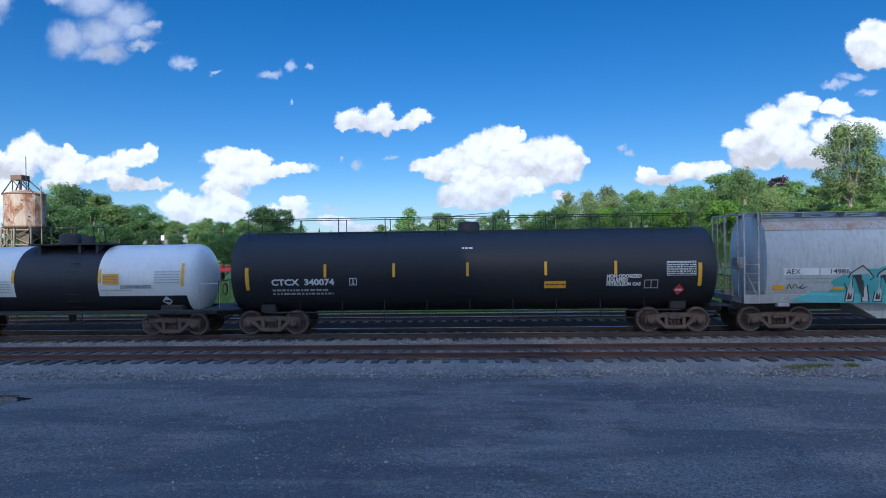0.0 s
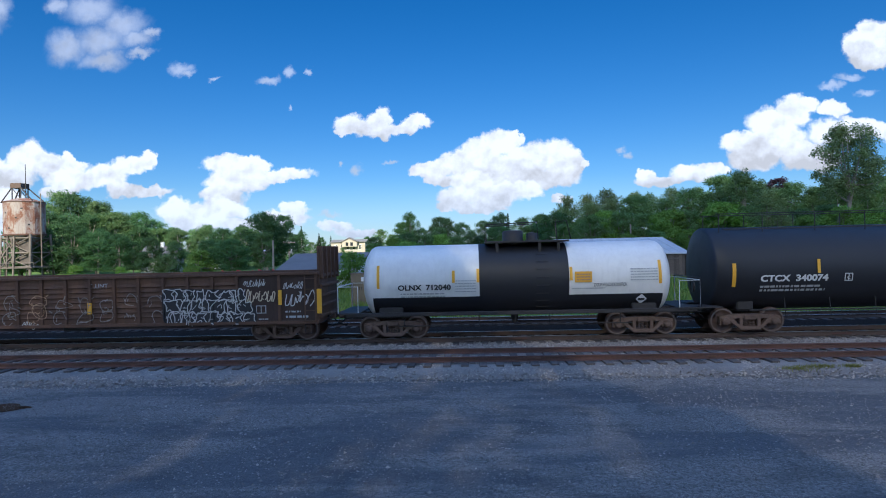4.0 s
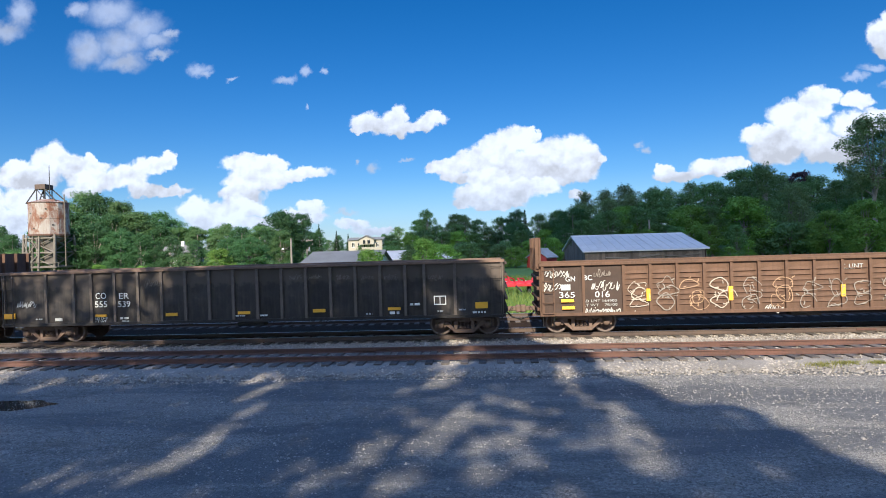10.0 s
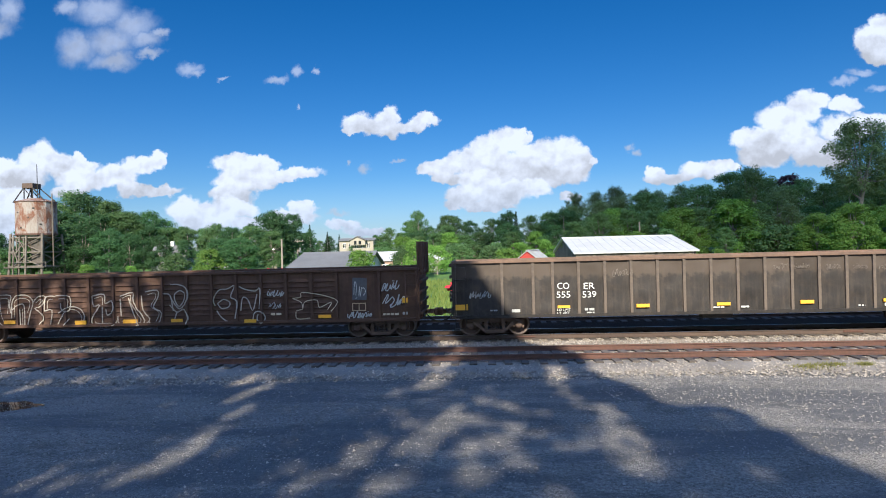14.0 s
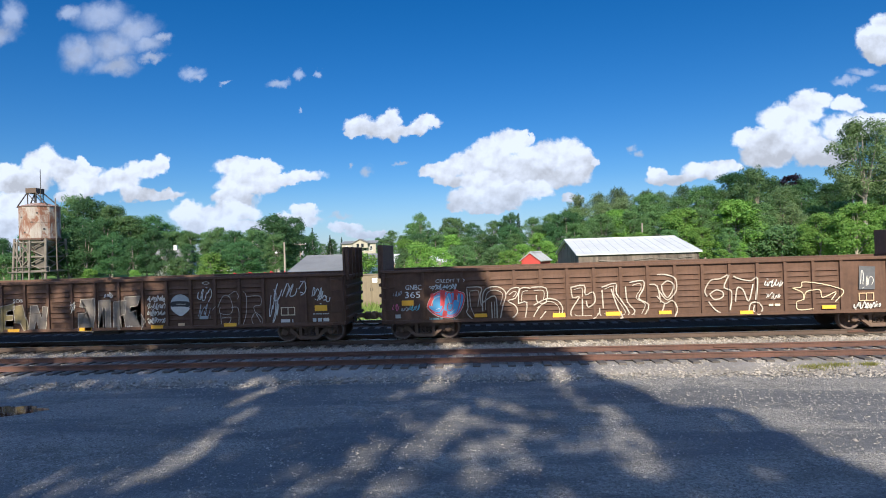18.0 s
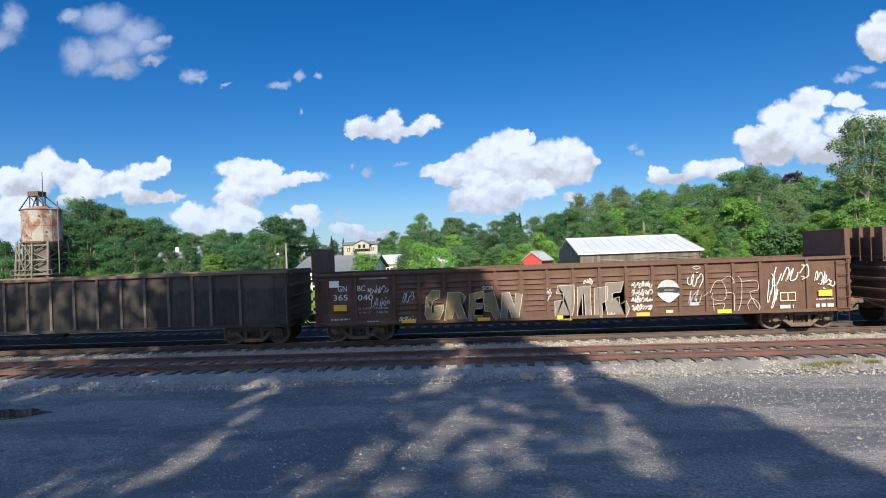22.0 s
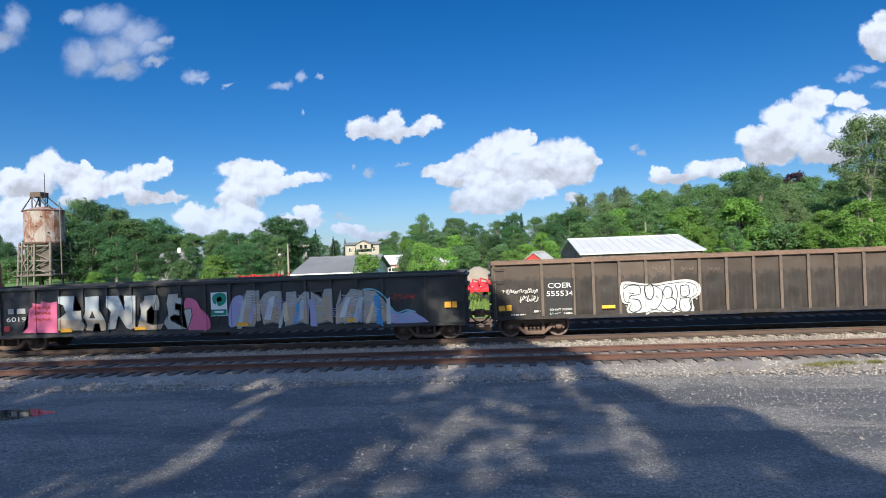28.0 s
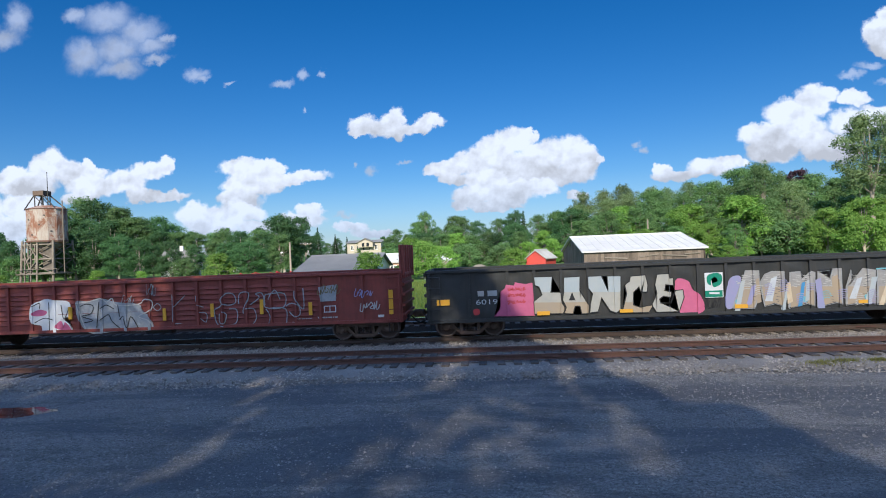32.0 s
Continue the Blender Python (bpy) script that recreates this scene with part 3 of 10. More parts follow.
def thing(name, label, category, at=(0, 0, 0), turn=0.0, group="", kind=""):
    ob = new(name)
    ob.location, ob.rotation_euler = at, (0, 0, radians(turn))
    return tagged(ob, label, category, group, kind)


def lettering(name, text, x, z, height, mat, parent, y, width=None, label="", outline=0.0, shear=0.0, bold=0.0, line=1.0):
    """Words on a face that looks towards -y, from x on, base line at z."""
    cu = bpy.data.curves.new(name, "FONT")
    cu.body, cu.size, cu.extrude, cu.shear, cu.offset, cu.space_line = text, height / 0.7, 0.002, shear, bold, line
    cu.resolution_u = 3
    if outline:
        cu.fill_mode, cu.extrude, cu.bevel_depth, cu.bevel_resolution = "NONE", 0.0, outline, 0
    ob = bpy.data.objects.new(name, cu)
    me = bpy.data.meshes.new_from_object(ob)
    bpy.data.objects.remove(ob)
    co = np.array([v.co[:] for v in me.vertices])
    if width and len(co):
        s = width / (co[:, 0].max() - co[:, 0].min())
        co[:, 0] = (co[:, 0] - co[:, 0].min()) * s
    if outline:
        co[:, 2] *= 0.15
    me.vertices.foreach_set("co", np.stack([co[:, 0] + x, y - co[:, 2], co[:, 1] + z], 1).ravel())
    me.materials.clear()
    me.materials.append(mat)
    me.update()
    return part(name, me, None, parent, label)


def smooth_line(pts, steps=5, closed=False):
    n, out = len(pts), []
    for i in range(n if closed else n - 1):
        a, b, c, d = (pts[(i + k) % n] if closed else pts[min(max(i + k, 0), n - 1)] for k in (-1, 0, 1, 2))
        for s in range(steps):
            t = s / steps
            out.append(tuple(0.5 * (2 * b[j] + (c[j] - a[j]) * t + (2 * a[j] - 5 * b[j] + 4 * c[j] - d[j]) * t * t + (3 * b[j] - a[j] - 3 * c[j] + d[j]) * t ** 3) for j in (0, 1)))
    if not closed:
        out.append(tuple(pts[-1]))
    return out


def ribbon(mesh, pts, y, w, closed=False, steps=5):
    """A sprayed line of width w along points (x, z) on the face y."""
    p = smooth_line(pts, steps, closed)
    n = len(p)
    verts = []
    for i in range(n):
        a, b = (p[(i - 1) % n], p[(i + 1) % n]) if closed else (p[max(i - 1, 0)], p[min(i + 1, n - 1)])
        dx, dz = b[0] - a[0], b[1] - a[1]
        l = math.hypot(dx, dz) or 1.0
        verts += [(p[i][0] - dz / l * w / 2, y, p[i][1] + dx / l * w / 2), (p[i][0] + dz / l * w / 2, y, p[i][1] - dx / l * w / 2)]
    faces = [(2 * i, 2 * i + 1, 2 * ((i + 1) % n) + 1, 2 * ((i + 1) % n)) for i in range(n if closed else n - 1)]
    mesh.add(verts, faces)


def sheet(mesh, pts, y, steps=4, smooth=True):
    """A sprayed area within a closed outline (x, z)."""
    p = smooth_line(pts, steps, True) if smooth else pts
    mesh.add([(x, y, z) for x, z in p], [tuple(range(len(p)))])


# ---- ground and tracks ----
GROUND = -0.3
TRACK_Y, SIDING_Y, FAR_Y = 0.7175, -3.78, 6.4   # middle of each track
RAIL_TOP = {"main": 0.0, "siding": 0.05, "far": -0.05}


def grid_sheet(name, xs, ys, height, mat, label, category):
    mesh = Mesh()
    nx, ny = len(xs), len(ys)
    mesh.add([(x, y, height(x, y)) for y in ys for x in xs], [(j * nx + i, j * nx + i + 1, (j + 1) * nx + i + 1, (j + 1) * nx + i) for j in range(ny - 1) for i in range(nx - 1)], True)
    return tagged(new(name, mesh.data(name, mat)), label, category, kind="structure")


def land(x, y):
    """Height of the ground: level yard, a field behind the tracks that rises a little towards the woods."""
    if y < 8:
        return GROUND - 0.05 if y > -6 else GROUND + 0.03 * noise.noise((x * 0.2, y * 0.2, 0)) * (1 if y < -7 else 0)
    rise = 0.5 * (1 - math.cos(min(1.0, (y - 8) / 120) * math.pi)) * 2.0
    hill = max(0.0, min(1.0, (x - 10) / 70)) * max(0.0, min(1.0, (y - 70) / 90)) * 9.0
    return GROUND - 0.25 + rise + hill + 0.15 * noise.noise((x * 0.05, y * 0.05, 3))


XS = [-2500, -900, -400, -220] + [i * 4.0 for i in range(-45, 46)] + [220, 400, 900, 2500]
grid_sheet("ground", XS, [-400, -150, -80, -50, -35] + [i * 0.9 for i in range(-34, -6)] + [-5.4, 4, 8] + [10 + 5.0 * i for i in range(40)] + [260, 400, 900, 2600], land, M["grass"], "grassy ground that reaches out to the woods", "ground")
grid_sheet("parking_lot", [i * 1.0 for i in range(-45, 46)], [-60, -50, -42, -36, -32] + [i * 0.5 for i in range(-60, -12)] + [-5.95], lambda x, y: land(x, min(y, -7.1)) + 0.02, M["lot"], "dark worn asphalt yard strewn with gravel", "yard")


def bed(name, middle, half, top, mat, label):
    mesh = Mesh()
    prof = [(-half - 0.9, GROUND - 0.12), (-half, top), (half, top), (half + 0.9, GROUND - 0.12)]
    xs = [i * 0.8 for i in range(-90, 91)]
    rows = []
    for s in range(17):
        q = s / 16 * 3
        i = min(int(q), 2)
        f = q - i
        rows.append((prof[i][0] + (prof[i + 1][0] - prof[i][0]) * f, prof[i][1] + (prof[i + 1][1] - prof[i][1]) * f))
    mesh.add([(x, middle + y + 0.06 * noise.noise((x * 0.9, y * 3, middle)), z + 0.035 * noise.noise((x * 1.3, y * 4, 5))) for y, z in rows for x in xs],
             [(j * 181 + i, j * 181 + i + 1, (j + 1) * 181 + i + 1, (j + 1) * 181 + i) for j in range(16) for i in range(180)], True)
    return tagged(new(name, mesh.data(name, mat)), label, "ballast", kind="structure")


bed("ballast_siding", SIDING_Y - 0.15, 1.9, RAIL_TOP["siding"] - 0.215, M["ballast_bed"], "grey crushed stone under the rusty siding")
bed("ballast_main", TRACK_Y, 2.1, RAIL_TOP["main"] - 0.2, M["main_bed"], "brown dusty crushed stone under the running track")
# added strip below the cars, and the far bed: their dark colour paints shade
bed("ballast_between_rails", TRACK_Y + 0.95, 1.5, RAIL_TOP["main"] - 0.168, M["cinder"], "black stone strip added for shade under the train")
bed("ballast_far", FAR_Y, 2.4, RAIL_TOP["far"] - 0.2, M["cinder"], "crushed stone under the farther track, darkened for the train's shade")

TIE = Mesh().box(-0.115, 0.115, -1.3, 1.3, -0.16, 0.0, 0.012).data("tie", M["tie"])
FISH = Mesh().box(-0.35, 0.35, -0.012, 0.012, -0.03, 0.03, 0.006).data("joint_bar", M["rail_rust"])


def track(name, middle, top, side, head, label, ties, first):
    base = thing(name, label, "railway track", (0, middle, top), kind="structure")
    for s in (-1, 1):
        y = s * 0.7525
        web = Mesh()
        web.prism_x([(y - 0.07, -0.165), (y + 0.07, -0.165), (y + 0.07, -0.15), (y + 0.012, -0.13), (y + 0.012, -0.045), (y + 0.035, -0.035), (y + 0.035, -0.004), (y - 0.035, -0.004), (y - 0.035, -0.035), (y - 0.012, -0.045), (y - 0.012, -0.13), (y - 0.07, -0.15)], -75, 75)
        rail = part("rail", web, side, base)
        part("railhead", Mesh().prism_x([(y - 0.034, -0.004), (y + 0.034, -0.004), (y + 0.026, 0.0), (y - 0.026, 0.0)], -75, 75), head, rail)
        for x in range(-5, 6):
            part("joint_bar", FISH, None, base, at=(x * 11.9 + (1.7 if s < 0 else -4.2), y - 0.03, -0.085))
    rnd = random.Random(int(middle * 10))
    for k in range(ties):
        ob = part("tie", TIE, None, base, at=(first + k * 0.53 + rnd.uniform(-0.03, 0.03), rnd.uniform(-0.06, 0.06), -0.158 + rnd.uniform(-0.008, 0.006)))
        ob.rotation_euler = (0, 0, rnd.uniform(-0.02, 0.02))
    return base


track("siding", SIDING_Y, RAIL_TOP["siding"], M["rail_rust"], M["rail_rust"], "rusty siding rails on half-buried wooden ties", 110, -31)
track("main_track", TRACK_Y, RAIL_TOP["main"], M["rail_side"], M["rail_shiny"], "running track with bright worn railheads", 120, -34)
track("far_track", FAR_Y, RAIL_TOP["far"], M["rail_side"], M["rail_shiny"], "second running track behind the train", 110, -31)


def pebbles(name, count, box, size, top, mat, label, seed, flat=0.7):
    """Loose crushed stone, each a dented eight-sided lump."""
    rs = np.random.RandomState(seed)
    base = np.array([(1, 0, 0), (-1, 0, 0), (0, 1, 0), (0, -1, 0), (0, 0, 1), (0, 0, -1)], float)
    faces = np.array([(0, 2, 4), (2, 1, 4), (1, 3, 4), (3, 0, 4), (2, 0, 5), (1, 2, 5), (3, 1, 5), (0, 3, 5)])
    r = rs.uniform(size[0], size[1], count) * rs.uniform(0.6, 1.2, count)
    a = rs.uniform(0, 2 * np.pi, count)
    v = base[None] * rs.uniform(0.6, 1.25, (count, 6, 1)) * r[:, None, None] + rs.normal(0, 0.12, (count, 6, 3)) * r[:, None, None]
    v[:, :, 2] *= flat
    x, y = v[:, :, 0] * np.cos(a)[:, None] - v[:, :, 1] * np.sin(a)[:, None], v[:, :, 0] * np.sin(a)[:, None] + v[:, :, 1] * np.cos(a)[:, None]
    px, py = rs.uniform(box[0], box[1], count), rs.uniform(box[2], box[3], count)
    pz = np.array([top(p, q) for p, q in zip(px, py)])
    v = np.stack([x + px[:, None], y + py[:, None], v[:, :, 2] + pz[:, None]], 2).reshape(-1, 3)
    f = (faces[None] + (np.arange(count) * 6)[:, None, None]).reshape(-1, 3)
    me = bpy.data.meshes.new(name)
    me.from_pydata(v.tolist(), [], f.tolist())
    me.materials.append(mat)
    return tagged(new(name, me), label, "gravel", kind="stuff")


def siding_top(x, y):
    q = abs(y - SIDING_Y + 0.15)
    top = RAIL_TOP["siding"] - 0.225
    return top if q < 1.9 else top - (q - 1.9) / 0.9 * (top - GROUND)


pebbles("siding_ballast_stones", 34000, (-24, 20, -6.9, -1.4), (0.026, 0.048), siding_top, M["stone"], "loose pale grey ballast stones", 3)
pebbles("track_ballast_stones", 22000, (-26, 26, -1.7, 0.1), (0.025, 0.046), lambda x, y: RAIL_TOP["main"] - 0.2 if y > -1.35 else RAIL_TOP["main"] - 0.2 + (y + 1.35) * 0.3, M["stone"], "loose tan-grey ballast stones by the running track", 6)
pebbles("yard_gravel", 36000, (-16, 13, -17.5, -6.0), (0.009, 0.028), lambda x, y: land(x, min(y, -7.1)) + 0.022, M["chip"], "small stones scattered over the worn asphalt", 4)
pebbles("yard_stones", 160, (-10, 9, -16.5, -7.0), (0.02, 0.045), lambda x, y: land(x, min(y, -7.1)) + 0.025, M["stone"], "a few larger pale stones on the asphalt", 5)

puddle = Mesh()
rim = smooth_line([(-14.6, -8.2), (-12.9, -8.3), (-12.0, -8.35), (-11.5, -8.3), (-11.2, -8.5), (-10.75, -8.72), (-10.95, -8.9), (-11.0, -9.05), (-11.35, -9.3), (-11.9, -9.35), (-12.6, -9.5), (-14.3, -9.4)], 6, True)
rim = [(x + 0.1 * noise.noise((x * 4, y * 4, 1)), y + 0.07 * noise.noise((x * 4, y * 4, 7))) for x, y in rim]
puddle.add([(x, y, land(x, y) + 0.027) for x, y in rim], [tuple(range(len(rim)))])
tagged(new("puddle", puddle.data("puddle", M["water"])), "still shallow puddle on the asphalt", "puddle", kind="structure")


# ---- trees ----
def leaf_cloud(rs, centres, radii, count, size, flat=0.75):
    """Leaf sprays round many small clumps: quads that face outwards."""
    pick = rs.choice(len(centres), count, p=radii ** 2 / (radii ** 2).sum())
    d = rs.normal(0, 1, (count, 3))
    d /= np.linalg.norm(d, axis=1)[:, None]
    d[:, 2] = np.where(d[:, 2] < -0.3, -d[:, 2], d[:, 2])
    p = centres[pick] + d * (radii[pick] * rs.uniform(0.45, 1.22, count))[:, None] * np.array([1, 1, flat])
    nrm = d * 1.1 + rs.normal(0, 0.5, (count, 3)) + np.array([0, -0.15, 0.3])
    nrm /= np.linalg.norm(nrm, axis=1)[:, None]
    t = np.cross(nrm, rs.normal(0, 1, (count, 3)))
    t /= np.linalg.norm(t, axis=1)[:, None]
    b = np.cross(nrm, t)
    s = (size * rs.uniform(0.55, 1.25, count))[:, None]
    quad = np.stack([p - t * s, p + b * s * 0.6 - t * s * 0.1, p + t * s, p - b * s * 0.6 + t * s * 0.1], 1)
    return quad.reshape(-1, 3), np.arange(count * 4).reshape(-1, 4)


def make_crown(name, verts, faces, mat):
    me = bpy.data.meshes.new(name)
    me.from_pydata(verts.tolist(), [], faces.tolist())
    me.materials.append(mat)
    return me


def broadleaf(seed, height, width, mat, leaves=6500, low=0.12, size=0.27, ragged=0.35, flat=0.85):
    """A tree of that height: trunk, limbs, crown of clumps. Returns trunk mesh and crown mesh."""
    rs = np.random.RandomState(seed)
    rnd = random.Random(seed)
    n = 84
    centres, radii = [], []
    for _ in range(n):
        f = rnd.random() ** 0.8
        z = height * (low + (0.93 - low) * f)
        reach = width / 2 * (math.sin(math.pi * (0.16 + 0.8 * f)) ** 0.55) * (1 + rnd.uniform(-ragged, ragged * 0.6))
        a = rnd.uniform(0, 2 * math.pi)
        r = reach * rnd.uniform(0.4, 0.92)
        centres.append((r * math.cos(a), r * math.sin(a), z))
        radii.append(width * rnd.uniform(0.07, 0.165) * (1.15 - 0.3 * f))
    centres, radii = np.array(centres), np.array(radii)
    v, f = leaf_cloud(rs, centres, radii, leaves, size, flat)
    wood = Mesh()
    lean = (rnd.uniform(-0.4, 0.4), rnd.uniform(-0.4, 0.4))
    wood.tube([(0, 0, -0.4), (0.1 * lean[0], 0, height * 0.2), (lean[0] * 0.5, lean[1] * 0.5, height * 0.5), (lean[0], lean[1], height * 0.86)], height * 0.018 + 0.08, 7, 0.04)
    for k in range(16):
        c = centres[rnd.randrange(n)]
        z0 = height * rnd.uniform(low * 0.9, 0.55)
        s = min(1.0, z0 / (height * 0.86))
        wood.tube([(lean[0] * s, lean[1] * s, z0), (c[0] * 0.5, c[1] * 0.5, (z0 + c[2]) / 2 - 0.3), tuple(c)], height * 0.007 + 0.02, 5, 0.02)
    return wood.data("trunk", M["bark"]), make_crown("crown", v, f, mat)


def conifer(seed, height, width):
    rs = np.random.RandomState(seed)
    centres, radii = [], []
    for k in range(60):
        f = k / 60
        a = k * 2.4
        r = width / 2 * (1 - f) * rs.uniform(0.4, 0.9)
        centres.append((r * math.cos(a), r * math.sin(a), height * (0.12 + 0.88 * f)))
        radii.append(0.25 + width * 0.13 * (1 - f))
    v, f = leaf_cloud(rs, np.array(centres), np.array(radii), 3000, 0.26, 0.45)
    wood = Mesh().tube([(0, 0, -0.4), (0, 0, height * 0.5), (0, 0, height * 0.97)], 0.25, 6, 0.03)
    return wood.data("trunk", M["bark"]), make_crown("crown", v, f, M["needle"])


TREES = {}


def tree_kind(key, meshes, name, label, category="tree", group=""):
    TREES[key] = (meshes, name, label, category, group)


tree_kind("oak", broadleaf(11, 14, 11, M["leaf_dark"], 16000, size=0.18), "broadleaf_tree", "tall dark green broadleaf tree at the edge of the woods", group="woods")
tree_kind("maple", broadleaf(12, 14, 9.5, M["leaf_mid"], 15000, size=0.17), "broadleaf_tree", "leafy mid-green broadleaf tree in the woods", group="woods")
tree_kind("ash", broadleaf(13, 15, 9.0, M["leaf_mid"], 11500, size=0.15, low=0.25, ragged=0.7, flat=1.1), "broadleaf_tree", "slender green tree with an airy crown", group="woods")
tree_kind("locust", broadleaf(21, 15, 8.6, M["leaf_pale"], 11000, size=0.15, low=0.3, ragged=0.75, flat=1.1), "broadleaf_tree", "slender pale green tree with light bark", group="woods")
tree_kind("beech", broadleaf(14, 13, 10.5, M["leaf_dark"], 16000, low=0.1, size=0.175), "broadleaf_tree", "dense dark green tree with leaves to the ground", group="woods")
tree_kind("walnut", broadleaf(15, 12, 10.0, M["leaf_bright"], 15000, low=0.06, size=0.19), "broadleaf_tree", "bright yellow-green tree in the sun", group="woods")
tree_kind("bush", broadleaf(16, 5, 5.6, M["leaf_bright"], 5500, low=0.06, size=0.14), "bush", "rounded bright green bush", "bush", "bushes")
tree_kind("shrub", broadleaf(17, 4.6, 5.8, M["leaf_mid"], 5500, low=0.05, size=0.14), "bush", "dense green shrub in the field", "bush", "bushes")
tree_kind("poplar", broadleaf(18, 19, 8.4, M["leaf_pale"], 21000, low=0.4, size=0.135, ragged=0.3, flat=1.2), "broadleaf_tree", "very tall tree with an open crown over bare limbs")
tree_kind("purple", broadleaf(19, 12, 6.5, M["leaf_purple"], 5000, size=0.2), "broadleaf_tree", "dark purple-leaved tree among green ones")
tree_kind("spruce", conifer(20, 14, 5.0), "spruce_tree", "dark narrow spruce tree", "tree", "spruces")
FIRST = {}


def plant(key, x, y, height, width=None, turn=0.0):
    """A tree of a kind, scaled to a height, on the ground."""
    (trunk, crown), name, label, category, group = TREES[key]
    tall = max(v.co.z for v in crown.vertices) if key not in FIRST else FIRST[key]
    FIRST[key] = tall
    s = height / tall
    ob = thing(name, label, category, (x, y, land(x, y)), turn, group)
    ob.scale = (s * (width or 1.0), s * (width or 1.0), s)
    part("trunk", trunk, None, ob)
    part("crown", crown, None, ob)
    return ob


def on_view(bearing, depth):
    """x and y at that tangent of bearing and that depth ahead of the eye."""
    return bearing * depth, EYE[1] + depth


def height_at(tan_up, depth, x, y):
    return EYE[2] + tan_up * depth - land(x, y)


SKYLINE = [(-1.1, 0.06), (-0.86, 0.07), (-0.8, 0.035), (-0.75, 0.1), (-0.72, 0.118), (-0.68, 0.116), (-0.63, 0.1), (-0.565, 0.079), (-0.525, 0.06), (-0.415, 0.056), (-0.375, 0.062), (-0.335, 0.075), (-0.295, 0.055), (-0.27, 0.022),
           (-0.2, 0.022), (-0.155, 0.035), (-0.1, 0.05), (-0.067, 0.048), (-0.038, 0.055), (0.0, 0.04), (0.05, 0.056), (0.085, 0.05), (0.14, 0.08), (0.205, 0.103), (0.305, 0.103), (0.37, 0.108), (0.44, 0.116), (0.5, 0.1), (0.56, 0.1), (0.7, 0.12), (0.9, 0.12), (1.2, 0.1)]


def skyline(u):
    return float(np.interp(u, [a for a, b in SKYLINE], [b for a, b in SKYLINE]))


def woods():
    rnd = random.Random(7)
    u = -1.08
    while u < 1.15:   # the back row draws the skyline
        depth = 128 + rnd.uniform(-8, 8)
        if -0.3 < u < -0.13:
            depth = 210 + rnd.uniform(-10, 20)
        x, y = on_view(u, depth)
        h = height_at(skyline(u) + rnd.uniform(-0.012, 0.007), depth, x, y)
        key = rnd.choice(["oak", "oak", "maple", "ash", "beech"] if u < 0.1 else ["maple", "locust", "ash", "ash", "locust", "oak"])
        plant(key, x, y, max(h, 5), rnd.uniform(0.8, 1.1), rnd.uniform(0, 360))
        u += (0.034 if abs(u) < 0.8 else 0.06) * rnd.uniform(0.7, 1.2) * (0.6 if -0.3 < u < -0.13 else 1)
    for lo, hi, depth, f, kinds, step in ((-1.0, -0.3, 112, 0.8, ["oak", "beech", "maple"], 0.042), (-0.78, -0.33, 90, 0.55, ["maple", "beech", "oak"], 0.05), (-0.16, 0.16, 112, 0.72, ["maple", "oak", "beech"], 0.05),
                                          (0.12, 1.0, 112, 0.84, ["maple", "ash", "locust", "maple"], 0.042), (0.2, 1.0, 100, 0.6, ["maple", "ash", "locust", "walnut"], 0.045), (0.26, 1.0, 90, 0.25, ["walnut", "maple", "shrub"], 0.05),
                                          (-1.0, -0.32, 100, 0.36, ["shrub", "beech", "maple"], 0.06), (-0.16, 0.26, 104, 0.55, ["maple", "beech", "maple", "walnut"], 0.034), (-0.16, 0.22, 97, 0.2, ["shrub", "bush", "shrub"], 0.036)):
        u = lo
        while u < hi:
            d = depth + rnd.uniform(-4, 4)
            x, y = on_view(u, d)
            plant(rnd.choice(kinds), x, y, max(3.0, height_at(skyline(u) * f * rnd.uniform(0.85, 1.1), d, x, y)), rnd.uniform(0.95, 1.3), rnd.uniform(0, 360))
            u += step * rnd.uniform(0.75, 1.2)
    # single trees that stand out
    for key, bearing, top, depth, w in (("poplar", 0.615, 0.196, 92, 1.05), ("ash", 0.445, 0.125, 104, 0.8), ("ash", -0.1, 0.068, 120, 0.7), ("ash", -0.038, 0.056, 118, 0.9), ("purple", 0.5, 0.1085, 122, 1.0),
                                        ("spruce", 0.063, 0.06, 130, 0.9), ("spruce", -0.285, 0.048, 150, 0.8), ("spruce", -0.255, 0.035, 190, 0.8), ("spruce", -0.235, 0.03, 195, 0.8), ("oak", -0.345, 0.075, 98, 1.25),
                                        ("walnut", 0.6, 0.06, 82, 1.0), ("walnut", 0.66, 0.055, 84, 1.1), ("walnut", 0.545, 0.045, 86, 1.0), ("walnut", 0.49, 0.02, 92, 1.0), ("bush", 0.225, 0.025, 100, 1.0), ("bush", -0.46, 0.012, 84, 1.15),
                                        ("bush", -0.105, 0.02, 70, 0.9), ("bush", -0.07, 0.008, 76, 1.0), ("bush", -0.2, 0.004, 57, 0.95), ("maple", -0.216, 0.009, 150, 0.8), ("shrub", -0.13, 0.0, 74, 1.0), ("shrub", 0.02, 0.005, 88, 1.2), ("bush", 0.045, 0.0, 84, 1.2),
                                        ("shrub", -0.03, 0.01, 92, 1.2), ("bush", -0.68, -0.01, 82, 1.2), ("shrub", -0.52, 0.005, 86, 1.2), ("bush", -0.6, -0.014, 80, 1.0), ("bush", -0.86, -0.012, 82, 1.2), ("bush", 0.39, -0.01, 84, 1.2), ("walnut", 0.42, 0.0, 90, 1.0)):
        x, y = on_view(bearing, depth)
        plant(key, x, y, height_at(top, depth, x, y), w, bearing * 700)


woods()


